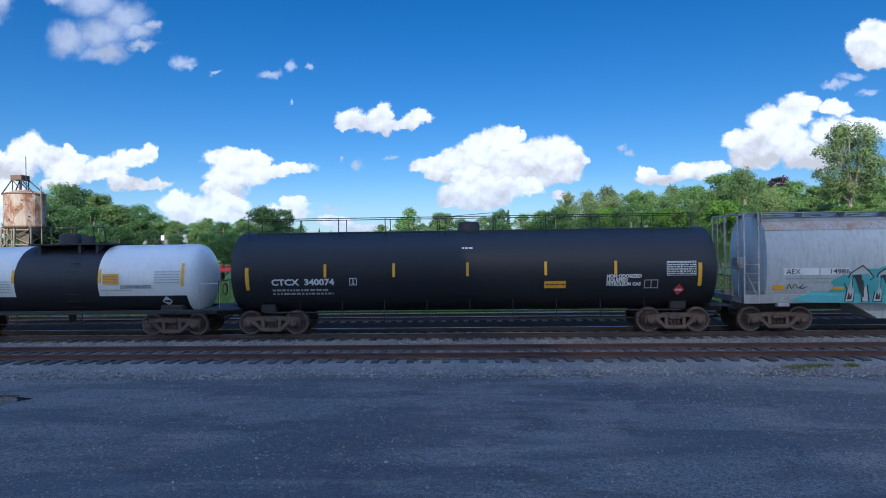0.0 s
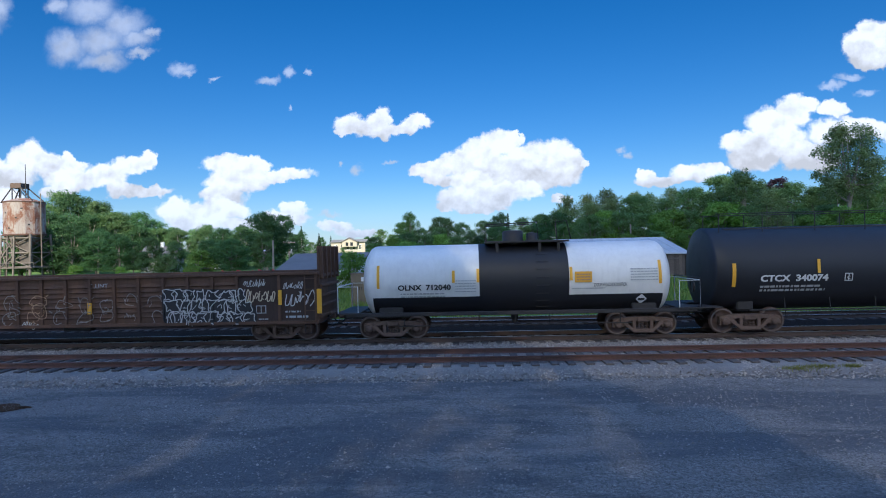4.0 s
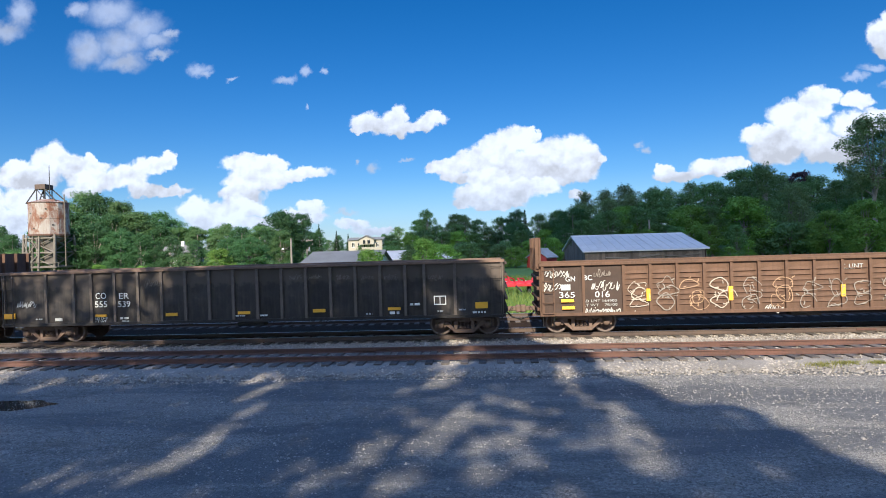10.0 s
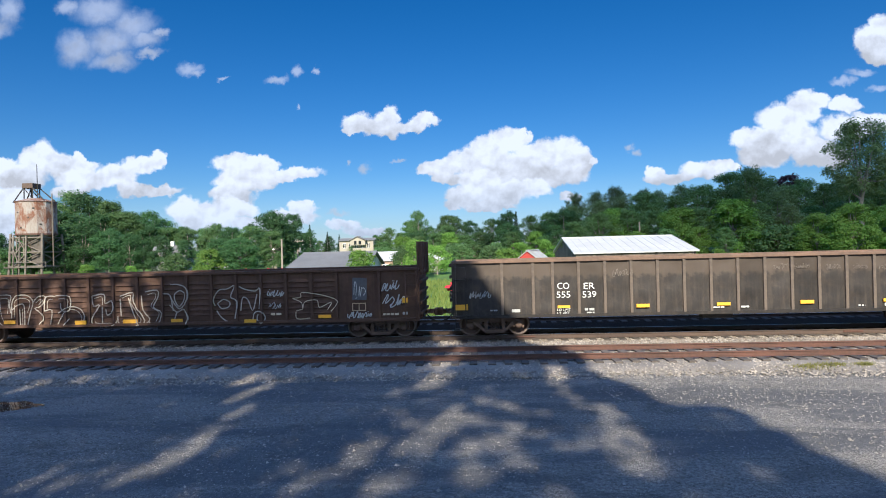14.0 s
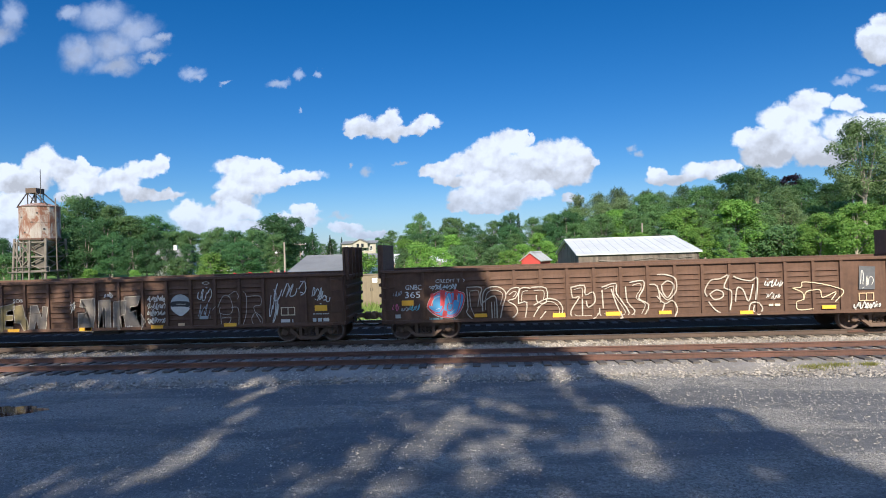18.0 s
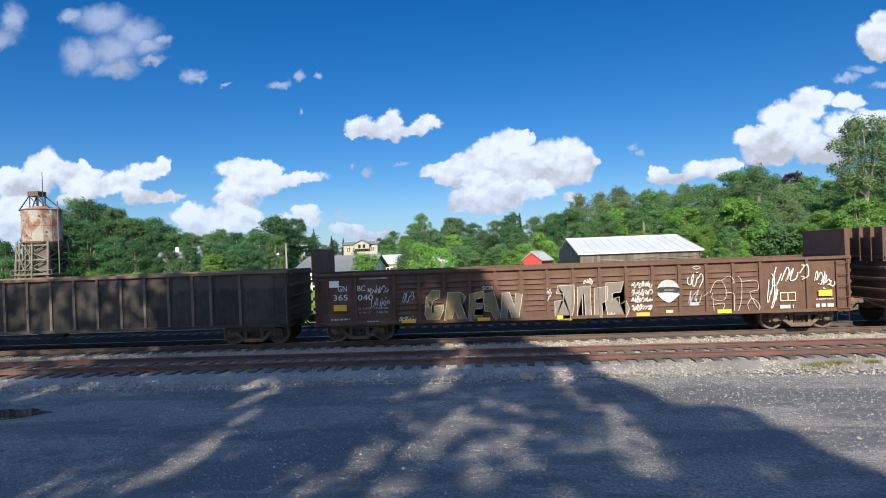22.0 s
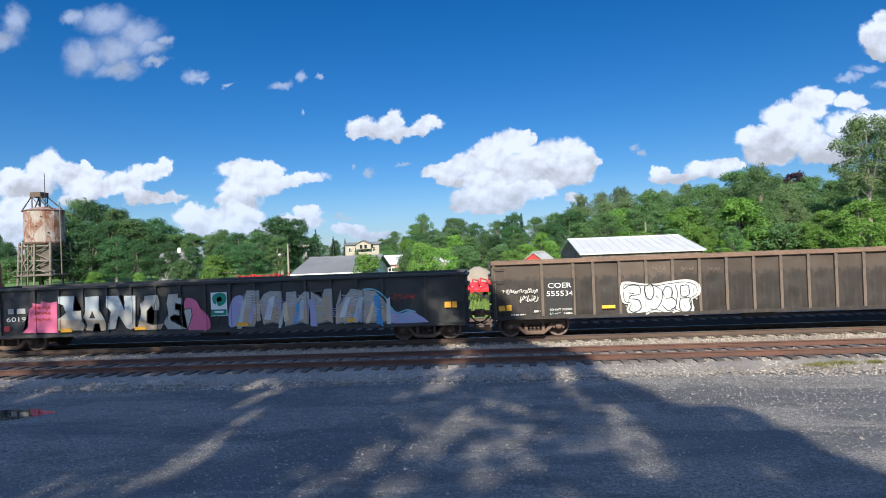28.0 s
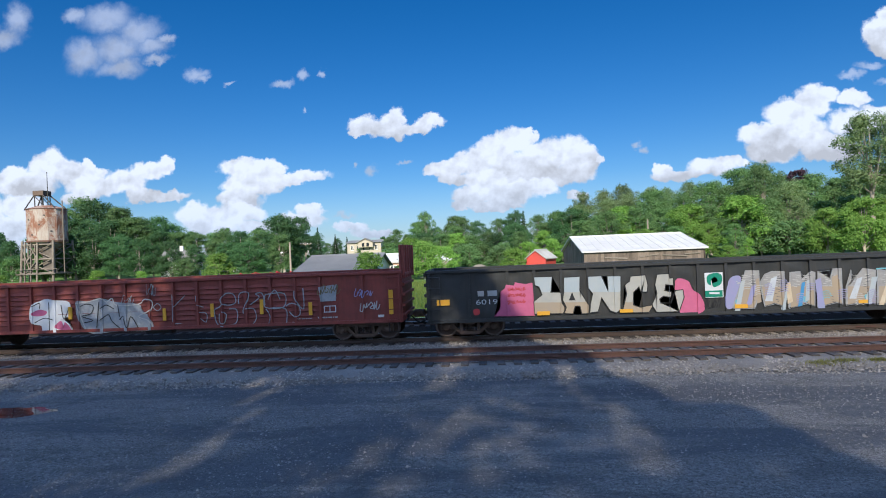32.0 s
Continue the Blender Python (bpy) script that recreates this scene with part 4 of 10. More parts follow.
# ---- the tree behind that shades the yard ----
def off_line(x, y, x0, y0, x1, y1, r):
    """Distance from a stretch of line, in units of r."""
    dx, dy = x1 - x0, y1 - y0
    t = max(0.0, min(1.0, ((x - x0) * dx + (y - y0) * dy) / (dx * dx + dy * dy)))
    return math.hypot(x - x0 - t * dx, y - y0 - t * dy) / r


def shade_tree():
    """A great spreading tree over and behind the eye; its crown has gaps that let sun flecks through."""
    rs = np.random.RandomState(33)
    slope = 1 / math.tan(SUN_EL)
    gaps = [(-7.30, -13.63, -6.91, -12.33, 0.10), (-7.02, -13.99, -6.39, -12.99, 0.07), (-5.76, -13.61, -5.52, -12.16, 0.22), (-5.55, -12.10, -5.42, -10.68, 0.16), (-5.52, -10.44, -5.51, -8.88, 0.11), (-6.16, -8.31, -5.69, -6.33, 0.19), (-6.71, -6.60, -6.41, -5.68, 0.14), 
            (-12.84, -7.16, -12.62, -6.16, 0.16), (-11.72, -6.23, -11.43, -5.50, 0.13), (-15.20, -4.95, -15.71, -3.39, 0.23), (-2.29, -13.20, -1.90, -11.19, 0.20), (-1.78, -14.14, -1.34, -12.97, 0.15), (-2.91, -14.05, -2.74, -13.43, 0.10), (-2.90, -8.29, -1.30, -7.46, 0.13), 
            (-1.45, -7.45, -1.10, -4.34, 0.29), (-1.34, -11.76, -0.74, -10.07, 0.45), (-0.76, -9.53, 0.10, -8.59, 0.18), (-0.33, -11.36, -0.20, -13.48, 0.14), (0.38, -10.65, 0.38, -13.01, 0.22), (0.51, -9.13, 0.96, -9.85, 0.16), (0.76, -10.94, 1.29, -11.07, 0.17), 
            (1.55, -11.86, 2.65, -11.70, 0.26), (2.53, -10.35, 2.57, -12.93, 0.26), (2.61, -12.25, 2.67, -13.30, 0.15), (2.58, -9.05, 2.84, -10.37, 0.15), (2.11, -5.08, 1.91, -8.16, 0.15), (1.99, -7.57, 2.14, -9.22, 0.10), (1.22, -13.77, 1.17, -14.24, 0.11), 
            (-1.82, 1.9, -0.54, -3.34, 0.3)]
    edge = ([-14.57, -13.59, -12.68, -11.58, -10.17, -9.49, -9.23, -8.12, -7.05, -5.33, -3.86, 5.0, 9.0], [6.16, 5.85, 5.84, 5.50, 5.53, 5.24, 4.00, 3.94, 3.51, 2.95, 3.04, -0.6, -1.8])
    sx = LIGHT.x / LIGHT.y
    kept = []
    while len(kept) < 30500:
        gx, gy = rs.uniform(-19, 9), rs.uniform(-19, 8.6)
        if gx > np.interp(gy, *edge) + 0.25 * noise.noise((gx * 1.5, gy * 1.5, 2)):
            continue
        if gy > -6.5 and gx < -13.9 + 0.25 * (gy + 5.0) + 0.8 * noise.noise((gy, 3, 1)) and rs.rand() < 0.72:
            continue
        near = min(off_line(gx, gy, *g) for g in gaps) / 1.3 - 0.45 * noise.noise((gx * 2.4, gy * 1.8, 4))
        if near < 2.1 and rs.rand() > 0.07 + 0.85 * max(0.0, (near - 0.45) / 1.65) ** 1.2:
            continue
        z = rs.uniform(20.0, 25.0) - 0.1 * max(0, -gy - 6)
        run = (z - GROUND) * slope
        kept.append((gx - run * sx, gy - run, z))
    for _ in range(4500):   # lower, inner boughs: unseen, added to hold back sky light from behind
        y = rs.uniform(-56, -35)
        top = (-18.5 - y) * math.tan(SUN_EL)
        kept.append((rs.uniform(-30, 24), y, rs.uniform(3.0, top)))
    p = np.array(kept)
    n = len(p)
    nrm = rs.normal(0, 0.5, (n, 3)) + np.array([0, -0.6, 0.8])
    nrm /= np.linalg.norm(nrm, axis=1)[:, None]
    t = np.cross(nrm, rs.normal(0, 1, (n, 3)))
    t /= np.linalg.norm(t, axis=1)[:, None]
    b = np.cross(nrm, t)
    s = np.where(np.arange(n) < 30500, rs.uniform(0.15, 0.26, n), rs.uniform(0.35, 0.6, n))[:, None]
    quad = np.stack([p - t * s, p + b * s * 0.7, p + t * s, p - b * s * 0.7], 1).reshape(-1, 3)
    ob = thing("shade_tree", "great spreading green tree beside the yard", "tree", (0, 0, 0))
    part("crown", make_crown("crown", quad, np.arange(n * 4).reshape(-1, 4), M["leaf_mid"]), None, ob)
    wood = Mesh()
    foot = (-6.0, -46.0)
    wood.tube([(foot[0], foot[1], -0.6), (foot[0] + 0.2, foot[1] + 0.3, 7.0), (foot[0] + 0.8, foot[1] + 2, 16.0)], 0.7, 9, 0.35)
    for k in range(0, n, 1000):
        e = p[k]
        wood.tube([(foot[0] + 0.5, foot[1] + 1.0, 12.5), ((foot[0] + e[0]) / 2, (foot[1] + e[1]) / 2, (13 + e[2]) / 2 + 1.5), tuple(e)], 0.16, 5, 0.03)
    part("trunk", wood, M["bark"], ob)


shade_tree()


# ---- clouds that pass before the sun ----
def sun_cloud(reach, most, label):
    mesh = Mesh()
    prof = [(math.sin(a) * 18, math.cos(a) * reach) for a in (radians(90 - 15 * k) for k in range(13))]
    mesh.lathe([(z, max(r, 0.01)) for z, r in prof], 40, "z")
    ob = new("cloud", mesh.data("cloud", cloud_material(reach, most)))
    return tagged(ob, label, "cloud", "clouds")


CLOUD_REACH = 110.0
CLOUD_OUT = sun_cloud(CLOUD_REACH, 0.8, "broad white cloud that drifts away from the sun")
CLOUD_IN = sun_cloud(CLOUD_REACH, 0.52, "broad white cloud that drifts towards the sun")


# ---- buildings and fixtures behind the train ----
def gable_house(name, label, category, x, y, turn, length, width, eave, ridge, wall, roof, over=0.35, base=None, boards=0.0, windows=(), fascia=None, door=None):
    """A gabled building: ridge along its own x; eave and ridge are heights over the rails."""
    base = land(x, y) - 0.3 if base is None else base
    ob = thing(name, label, category, (x, y, 0), turn)
    l, w = length / 2, width / 2
    drop = (ridge - eave) / w
    if boards:
        for s in (-1, 1):
            n = int(length / boards)
            for k in range(n):
                part("board", Mesh().box(-l + k * boards + 0.006, -l + (k + 1) * boards - 0.006, s * w - 0.03, s * w + 0.03, base, eave), wall, ob)
        for s in (-1, 1):
            n = int(width / boards)
            for k in range(n):
                ya, yb = -w + k * boards + 0.006, -w + (k + 1) * boards - 0.006
                za, zb = ridge - abs(ya) * drop, ridge - abs(yb) * drop
                part("board", Mesh().prism_x([(ya, base), (yb, base), (yb, zb), (ya, za)], s * l - 0.03, s * l + 0.03), wall, ob)
        part("inner_wall", Mesh().prism_x([(-w + 0.1, base), (w - 0.1, base), (w - 0.1, eave - 0.1), (0, ridge - 0.1), (-w + 0.1, eave - 0.1)], -l + 0.1, l - 0.1), wall, ob)
    else:
        part("wall", Mesh().prism_x([(-w, base), (w, base), (w, eave), (0, ridge), (-w, eave)], -l, l), wall, ob)
    for s in (-1, 1):
        t = 0.12
        m = Mesh().prism_x([(0, ridge + 0.02), (s * (w + over), eave - over * drop + 0.02), (s * (w + over), eave - over * drop + 0.02 + t), (0, ridge + 0.02 + t)][::s], -l - over, l + over)
        r = part("roof_slope", m, roof, ob)
        n = max(3, int(length / 0.9))
        if roof is M["tin_roof"]:
            for k in range(n + 1):
                xx = -l - over + (length + 2 * over) * k / n
                part("seam", Mesh().prism_x([(0, ridge + 0.14), (s * (w + over), eave - over * drop + 0.14), (s * (w + over), eave - over * drop + 0.18), (0, ridge + 0.18)][::s], xx - 0.025, xx + 0.025), roof, r)
    part("ridge_cap", Mesh().prism_x([(-0.2, ridge + 0.1), (0.2, ridge + 0.1), (0, ridge + 0.22)], -l - over, l + over), roof, ob)
    if fascia:
        part("fascia", Mesh().box(-l - over, l + over, -w - over - 0.05, -w - over, eave - over * drop - 0.18, eave - over * drop + 0.1), fascia, ob)
    for k, (side, a, z, ww, hh) in enumerate(windows):   # side: f front, l left gable
        if side == "f":
            win = part("window", Mesh().box(a - ww / 2, a + ww / 2, -w - 0.06, -w + 0.02, z, z + hh), M["white_wall"], ob)
            for q in (-1, 1):
                part("pane", Mesh().box(a + q * ww / 4 - ww * 0.19, a + q * ww / 4 + ww * 0.19, -w - 0.075, -w - 0.06, z + 0.08, z + hh - 0.08), M["glass"], win)
        else:
            win = part("window", Mesh().box(-l - 0.06, -l + 0.02, a - ww / 2, a + ww / 2, z, z + hh), M["white_wall"] if wall is not M["barn_board"] else M["old_timber"], ob)
            part("pane", Mesh().box(-l - 0.075, -l - 0.06, a - ww / 2 + 0.07, a + ww / 2 - 0.07, z + 0.07, z + hh - 0.07), M["glass"], win)
    return ob


def ahead(bearing, depth, lift=0.0):
    return bearing * depth, EYE[1] + depth


# the weathered barn with the bright tin roof
bx0, bx1, by0, by1 = 10.55, 23.3, EYE[1] + 66.0, EYE[1] + 83.5
barn = gable_house("barn", "weathered grey-brown board barn under a bright tin roof", "barn", (bx0 + bx1) / 2, (by0 + by1) / 2, 0, bx1 - bx0, by1 - by0, 2.42, 4.15, M["barn_board"], M["tin_roof"], 0.3, boards=0.3, windows=(("l", 1.6, 3.0, 0.7, 0.8),))
for k, (a, z, l, turn) in enumerate(((-3.0, 1.7, 2.4, 4), (0.5, 1.85, 2.0, -6), (3.2, 1.75, 2.6, 5), (5.0, 1.9, 1.6, -3))):
    part("loose_board", Mesh().box(-l / 2, l / 2, -0.03, 0.03, -0.07, 0.07), M["old_timber"], barn, at=(a, -(by1 - by0) / 2 - 0.1, z)).rotation_euler = (0, radians(turn), 0)
x, y = ahead(0.0806, 84)
gable_house("red_shed", "small barn-red shed under a pale grey roof", "shed", x + 0.9, y + 1.9, 64, 4.2, 2.9, 1.61, 2.69, M["shed_red"], M["hopper_frame"], 0.2)
gable_house("low_building", "low building with a broad grey felt roof and white eaves", "building", -15.9, EYE[1] + 68, 3, 7.7, 16.0, 1.62, 3.12, M["white_wall"], M["grey_roof"], 0.4, fascia=M["white_wall"], windows=(("f", -2.0, 0.3, 1.0, 0.9), ("f", 1.5, 0.3, 1.0, 0.9)))
x, y = ahead(-0.201, 170)
house = gable_house("cream_house", "large cream-coloured house with gables among trees", "house", x, y, 0, 9.6, 8.0, 6.3, 6.9, M["cream_wall"], M["grey_roof"], 0.4, windows=[("f", -3.4 + 1.7 * k, 4.2, 0.8, 1.4) for k in range(5)])
part("front_gable", Mesh().prism([(-1.5, 5.0), (2.7, 5.0), (2.7, 6.3), (0.6, 7.3), (-1.5, 6.3)], -5.2, -3.9), M["cream_wall"], house)
part("gable_roof", Mesh().prism([(-1.9, 6.2), (0.6, 7.35), (3.1, 6.2), (3.1, 6.4), (0.6, 7.6), (-1.9, 6.4)], -5.5, -2.0), M["grey_roof"], house)
for k in range(2):
    part("gable_window", Mesh().box(-0.4 + k * 1.3, 0.3 + k * 1.3, -5.28, -5.2, 5.2, 6.2), M["glass"], house)
x, y = ahead(-0.161, 80)
gable_house("brick_shed", "tan brick shed under a white metal roof", "shed", x, y + 3, 0, 2.6, 6.0, 1.95, 2.95, M["tan_wall"], M["tin_roof"], 0.25, windows=(("f", 0.3, 0.9, 0.9, 0.6),))
x, y = ahead(-0.0745, 84)
gable_house("white_shed", "small shed with a white metal roof behind bushes", "shed", x, y + 2, 8, 1.7, 4.0, 1.8, 2.9, M["white_wall"], M["tin_roof"], 0.2)
x, y = ahead(-0.413, 112)
gable_house("white_house", "white clapboard house half hidden by trees", "house", x, y, -20, 5.0, 4.4, 3.6, 5.2, M["white_wall"], M["grey_roof"], 0.3, windows=(("f", -1.0, 2.2, 0.8, 1.2), ("f", 1.0, 2.2, 0.8, 1.2)))
x, y = ahead(-0.525, 95)
h2 = gable_house("grey_house", "grey house with a white chimney behind shrubs", "house", x, y, 10, 5.0, 5.0, 3.2, 4.9, M["white_wall"], M["grey_roof"], 0.3)
part("chimney", Mesh().box(-0.25, 0.25, -0.25, 0.25, 4.4, 5.7, 0.02), M["white_wall"], h2, "white chimney")


def silo():
    """Rust-streaked hopper tank on timber legs, with a head frame and a mast."""
    x, y = ahead(-0.768, 88)
    ob = thing("silo_tower", "rust-streaked steel silo on a weathered timber tower", "silo", (x, y, 0))
    g = land(x, y) - 0.3
    r, z0, z1 = 2.75, 7.1, 12.1
    body = Mesh()
    for k in range(2):
        a, b = z0 + (z1 - z0) * k / 2, z0 + (z1 - z0) * (k + 1) / 2
        body.lathe([(a, r), (b - 0.04, r), (b - 0.03, r + 0.03), (b, r + 0.03), (b, r)], 14, "z", smooth=False)
    part("tank", body, M["silo_metal"], ob)
    part("cone_roof", Mesh().lathe([(z1, r + 0.06), (z1 + 0.55, 1.0), (z1 + 0.6, 0.0)], 14, "z", smooth=False), M["silo_metal"], ob)
    part("rim_band", Mesh().lathe([(z1 - 0.12, r + 0.02), (z1 - 0.12, r + 0.08), (z1 + 0.02, r + 0.08), (z1 + 0.02, r)], 14, "z", smooth=False), M["rail_rust"], ob)
    part("skirt_band", Mesh().lathe([(z0 - 0.1, r + 0.01), (z0 - 0.1, r + 0.09), (z0 + 0.14, r + 0.09), (z0 + 0.14, r)], 14, "z", smooth=False), M["rail_rust"], ob)
    part("bottom_cone", Mesh().lathe([(z0, r), (z0 - 2.4, 0.6), (z0 - 2.7, 0.4)], 14, "z", smooth=False), M["silo_metal"], ob)
    for k, (a, z) in enumerate(((200, 11.2), (228, 9.0), (250, 10.4), (262, 8.1), (285, 9.6), (300, 11.0), (318, 8.6))):
        c, q = math.cos(radians(a)), math.sin(radians(a))
        part("hatch", Mesh().box(-0.14, 0.14, -0.03, 0.03, -0.1, 0.1, 0.01), M["black_steel"], ob, at=((r - 0.03) * c, (r - 0.03) * q, z)).rotation_euler = (0, 0, radians(a + 90))
    # head frame: a small winch box on four raking struts
    hx0, hx1 = -1.4, 0.15
    for y in (-0.75, 0.75):
        part("strut", Mesh().tube([(-r + 0.05, y * 1.6, z1 - 0.1), (hx0 + 0.1, y, 14.3)], 0.1, 5), M["black_steel"], ob)
        part("strut", Mesh().tube([(r * 0.8, y * 1.6, z1 + 0.1), (hx1 - 0.1, y, 14.3)], 0.1, 5), M["black_steel"], ob)
        part("post", Mesh().tube([(hx0 + 0.1, y, z1), (hx0 + 0.1, y, 14.3)], 0.09, 5), M["black_steel"], ob)
        part("post", Mesh().tube([(hx1 - 0.1, y, z1), (hx1 - 0.1, y, 14.3)], 0.09, 5), M["black_steel"], ob)
        part("cross_brace", Mesh().tube([(hx0 + 0.1, y, 14.2), (hx1 - 0.1, y, z1 + 0.5)], 0.06, 5), M["black_steel"], ob)
    part("winch_box", Mesh().box(hx0 - 0.1, hx1 + 0.05, -0.9, 0.9, 14.2, 14.95, 0.03), M["rail_side"], ob, "rusty sheet-metal winch box")
    part("mast", Mesh().tube([(0.27, 0, 12.4), (0.27, 0, 15.0), (0.27, 0, 17.9)], 0.08, 6, 0.05), M["black_steel"], ob)
    # timber tower below
    for c, q in ((1, 1), (1, -1), (-1, -1), (-1, 1)):
        part("leg", Mesh().tube([(c * 2.6, q * 2.6, g), (c * 2.45, q * 2.1, z0 + 0.1)], 0.2, 6), M["old_timber"], ob)
    for k, x in enumerate((-1.7, -0.75, 0.25)):
        part("front_post", Mesh().tube([(x - 0.12, -2.75, g), (x, -2.5, z0)], 0.15 if x > 0 else 0.11, 6), M["old_timber"], ob)
    for z in (2.3, 4.4, 6.6):
        w = 2.58 - 0.04 * z
        for p, q in (((w, w), (w, -w)), ((w, -w), (-w, -w)), ((-w, -w), (-w, w)), ((-w, w), (w, w))):
            part("girt", Mesh().tube([(*p, z), (*q, z)], 0.13, 5), M["old_timber"], ob)
            if z > 2.5:
                part("brace", Mesh().tube([(*p, z), (*q, z - 2.1)], 0.09, 5), M["old_timber"], ob)
                part("brace", Mesh().tube([(*q, z), (*p, z - 2.1)], 0.09, 5), M["old_timber"], ob)
    for a, b, c, d in ((-2.2, 6.3, -0.9, 2.6), (-0.9, 6.4, 0.2, 4.6), (0.2, 4.2, -1.6, 2.4), (-1.9, 3.4, -0.3, 5.6)):
        part("brace", Mesh().tube([(a, -2.62, b), (c, -2.66, d)], 0.08, 5), M["old_timber"], ob)
    for k in range(4):
        part("slat", Mesh().box(-1.95 + k * 0.55, -1.78 + k * 0.55, -2.5, -2.42, 2.4 + 0.4 * (k % 2), 6.6 - 0.3 * (k % 3)), M["old_timber"], ob)
    part("bin_wall", Mesh().box(0.55, 2.5, -1.9, -1.8, 2.7, 6.9), M["tie"], ob, "dark weathered bin boards")
    part("deck", Mesh().box(-3.0, 3.2, -2.9, 2.6, 2.1, 2.25), M["old_timber"], ob)
    part("deck_rail", Mesh().tube([(-3.0, -2.9, 2.9), (3.5, -2.9, 2.9)], 0.05, 5).tube([(-3.0, -2.9, 2.2), (-3.0, -2.9, 2.9)], 0.05, 5).tube([(3.5, -2.9, 2.2), (3.5, -2.9, 2.9)], 0.05, 5), M["old_timber"], ob)
    part("downpipe", Mesh().tube([(r + 0.12, -0.4, g), (r + 0.12, -0.4, z1 + 1.2)], 0.09, 6), M["old_timber"], ob)
    part("downpipe", Mesh().tube([(-r - 0.1, -0.5, g), (-r - 0.1, -0.5, z1 - 0.2)], 0.08, 6), M["old_timber"], ob)


silo()


def pole(bearing, depth, top, arms, label):
    x, y = ahead(bearing, depth)
    ob = thing("utility_pole", label, "pole", (x, y, 0), group="poles")
    h = EYE[2] + top * depth
    part("shaft", Mesh().tube([(0, 0, land(x, y) - 0.3), (0, 0, h)], 0.15, 8, 0.11), M["pole_wood"], ob)
    for k in range(arms):
        z = h - 0.4 - 0.8 * k
        part("cross_arm", Mesh().box(-1.1, 1.1, -0.06, 0.06, z - 0.06, z + 0.06), M["pole_wood"], ob)
        for q in (-1, -0.4, 0.4, 1):
            part("insulator", Mesh().tube([(q, 0, z + 0.06), (q, 0, z + 0.22)], 0.04, 6), M["white_wall"], ob)
    if arms:
        part("transformer", Mesh().lathe([(h - 2.4, 0.0), (h - 2.4, 0.22), (h - 1.6, 0.22), (h - 1.55, 0.0)], 12, "z", (0.35, 0, 0)), M["hopper_frame"], ob)
    return x, y, h


pa = pole(-0.334, 75, 0.0244, 0, "plain weathered wooden pole")
pb = pole(-0.3066, 110, 0.0233, 2, "wooden utility pole with cross arms and a transformer")
pole(0.264, 92, 0.0365, 0, "slim pale pole before the woods")
lamp = thing("yard_lamp", "small yard lamp on a bracket arm", "lamp", (pa[0], pa[1], 3.6))
part("arm", Mesh().tube([(0, 0, 0), (-1.0, 0, 0.25)], 0.03, 5), M["black_steel"], lamp)
part("head", Mesh().lathe([(-0.1, 0.18), (0.05, 0.1), (0.1, 0.0)], 12, "z", (-1.1, 0, 0.25)), M["white_wall"], lamp)


def implement(x, y, turn, size, seed, grow=1.0):
    """A red farm implement: beam frame, upright arms, guards, small wheels."""
    rnd = random.Random(seed)
    g = land(x, y)
    ob = thing("farm_implement", "bright red farm implement parked in the field", "machinery", (x, y, g), turn, "implements")
    s = size
    ob.scale = (1, 1, grow)
    part("frame", Mesh().box(-1.6 * s, 1.6 * s, -0.12, 0.12, 0.75, 0.95, 0.02).box(-1.6 * s, 1.6 * s, 0.9, 1.1, 0.7, 0.88, 0.02), M["machine_red"], ob)
    for k in range(4):
        a = -1.4 * s + k * 0.93 * s
        part("arm", Mesh().tube([(a, 0, 0.9), (a + rnd.uniform(-0.2, 0.2), 0.3, 1.3 + rnd.uniform(0, 0.2)), (a + 0.3, 0.8, 1.3), (a + 0.5, 1.0, 0.9)], 0.06, 6), M["machine_red"], ob)
        part("guard", Mesh().lathe([(0.45, 0.5), (0.6, 0.42), (0.68, 0.0)], 14, "z", (a, 0.5, 0.5)), M["machine_red"], ob)
    for q in (-1, 1):
        part("wheel", Mesh().lathe([(-0.12, 0.15), (-0.12, 0.36), (0.12, 0.36), (0.12, 0.15)], 18, "x", (q * 1.3 * s, 0.5, 0.36)), M["rubber"], ob)
    part("drawbar", Mesh().tube([(0, -0.1, 0.8), (0.2, -1.6, 0.5)], 0.06, 6), M["black_steel"], ob)
    part("light_bar", Mesh().box(-1.2 * s, 1.2 * s, 1.1, 1.16, 1.0, 1.12), M["white_wall"], ob)


for k, (b, d) in enumerate(((-0.41, 66), (-0.378, 66), (-0.344, 66))):
    x, y = ahead(b, d)
    implement(x, y, 8 * k - 5, 0.85, k, 1.22)
for k, (b, d) in enumerate(((-0.02, 44), (0.045, 45), (0.0, 49))):
    x, y = ahead(b, d)
    implement(x, y, 20 - 15 * k, 0.8, 7 + k)
x, y = ahead(-0.012, 60)
mound = Mesh()
mound.lathe([(land(x, y) - 0.2, 2.4), (land(x, y) + 0.7, 1.9), (land(x, y) + 1.6, 1.1), (land(x, y) + 1.9, 0.3), (land(x, y) + 1.92, 0.0)], 18, "z", (x, y, 0))
mound.v = [(a + 0.25 * noise.noise((a, b, c)), b, c + 0.15 * noise.noise((a * 1.3, b, c + 4))) for a, b, c in mound.v]
tagged(new("sand_heap", mound.data("sand_heap", M["tarp"])), "pale heap of sand in the field", "heap")


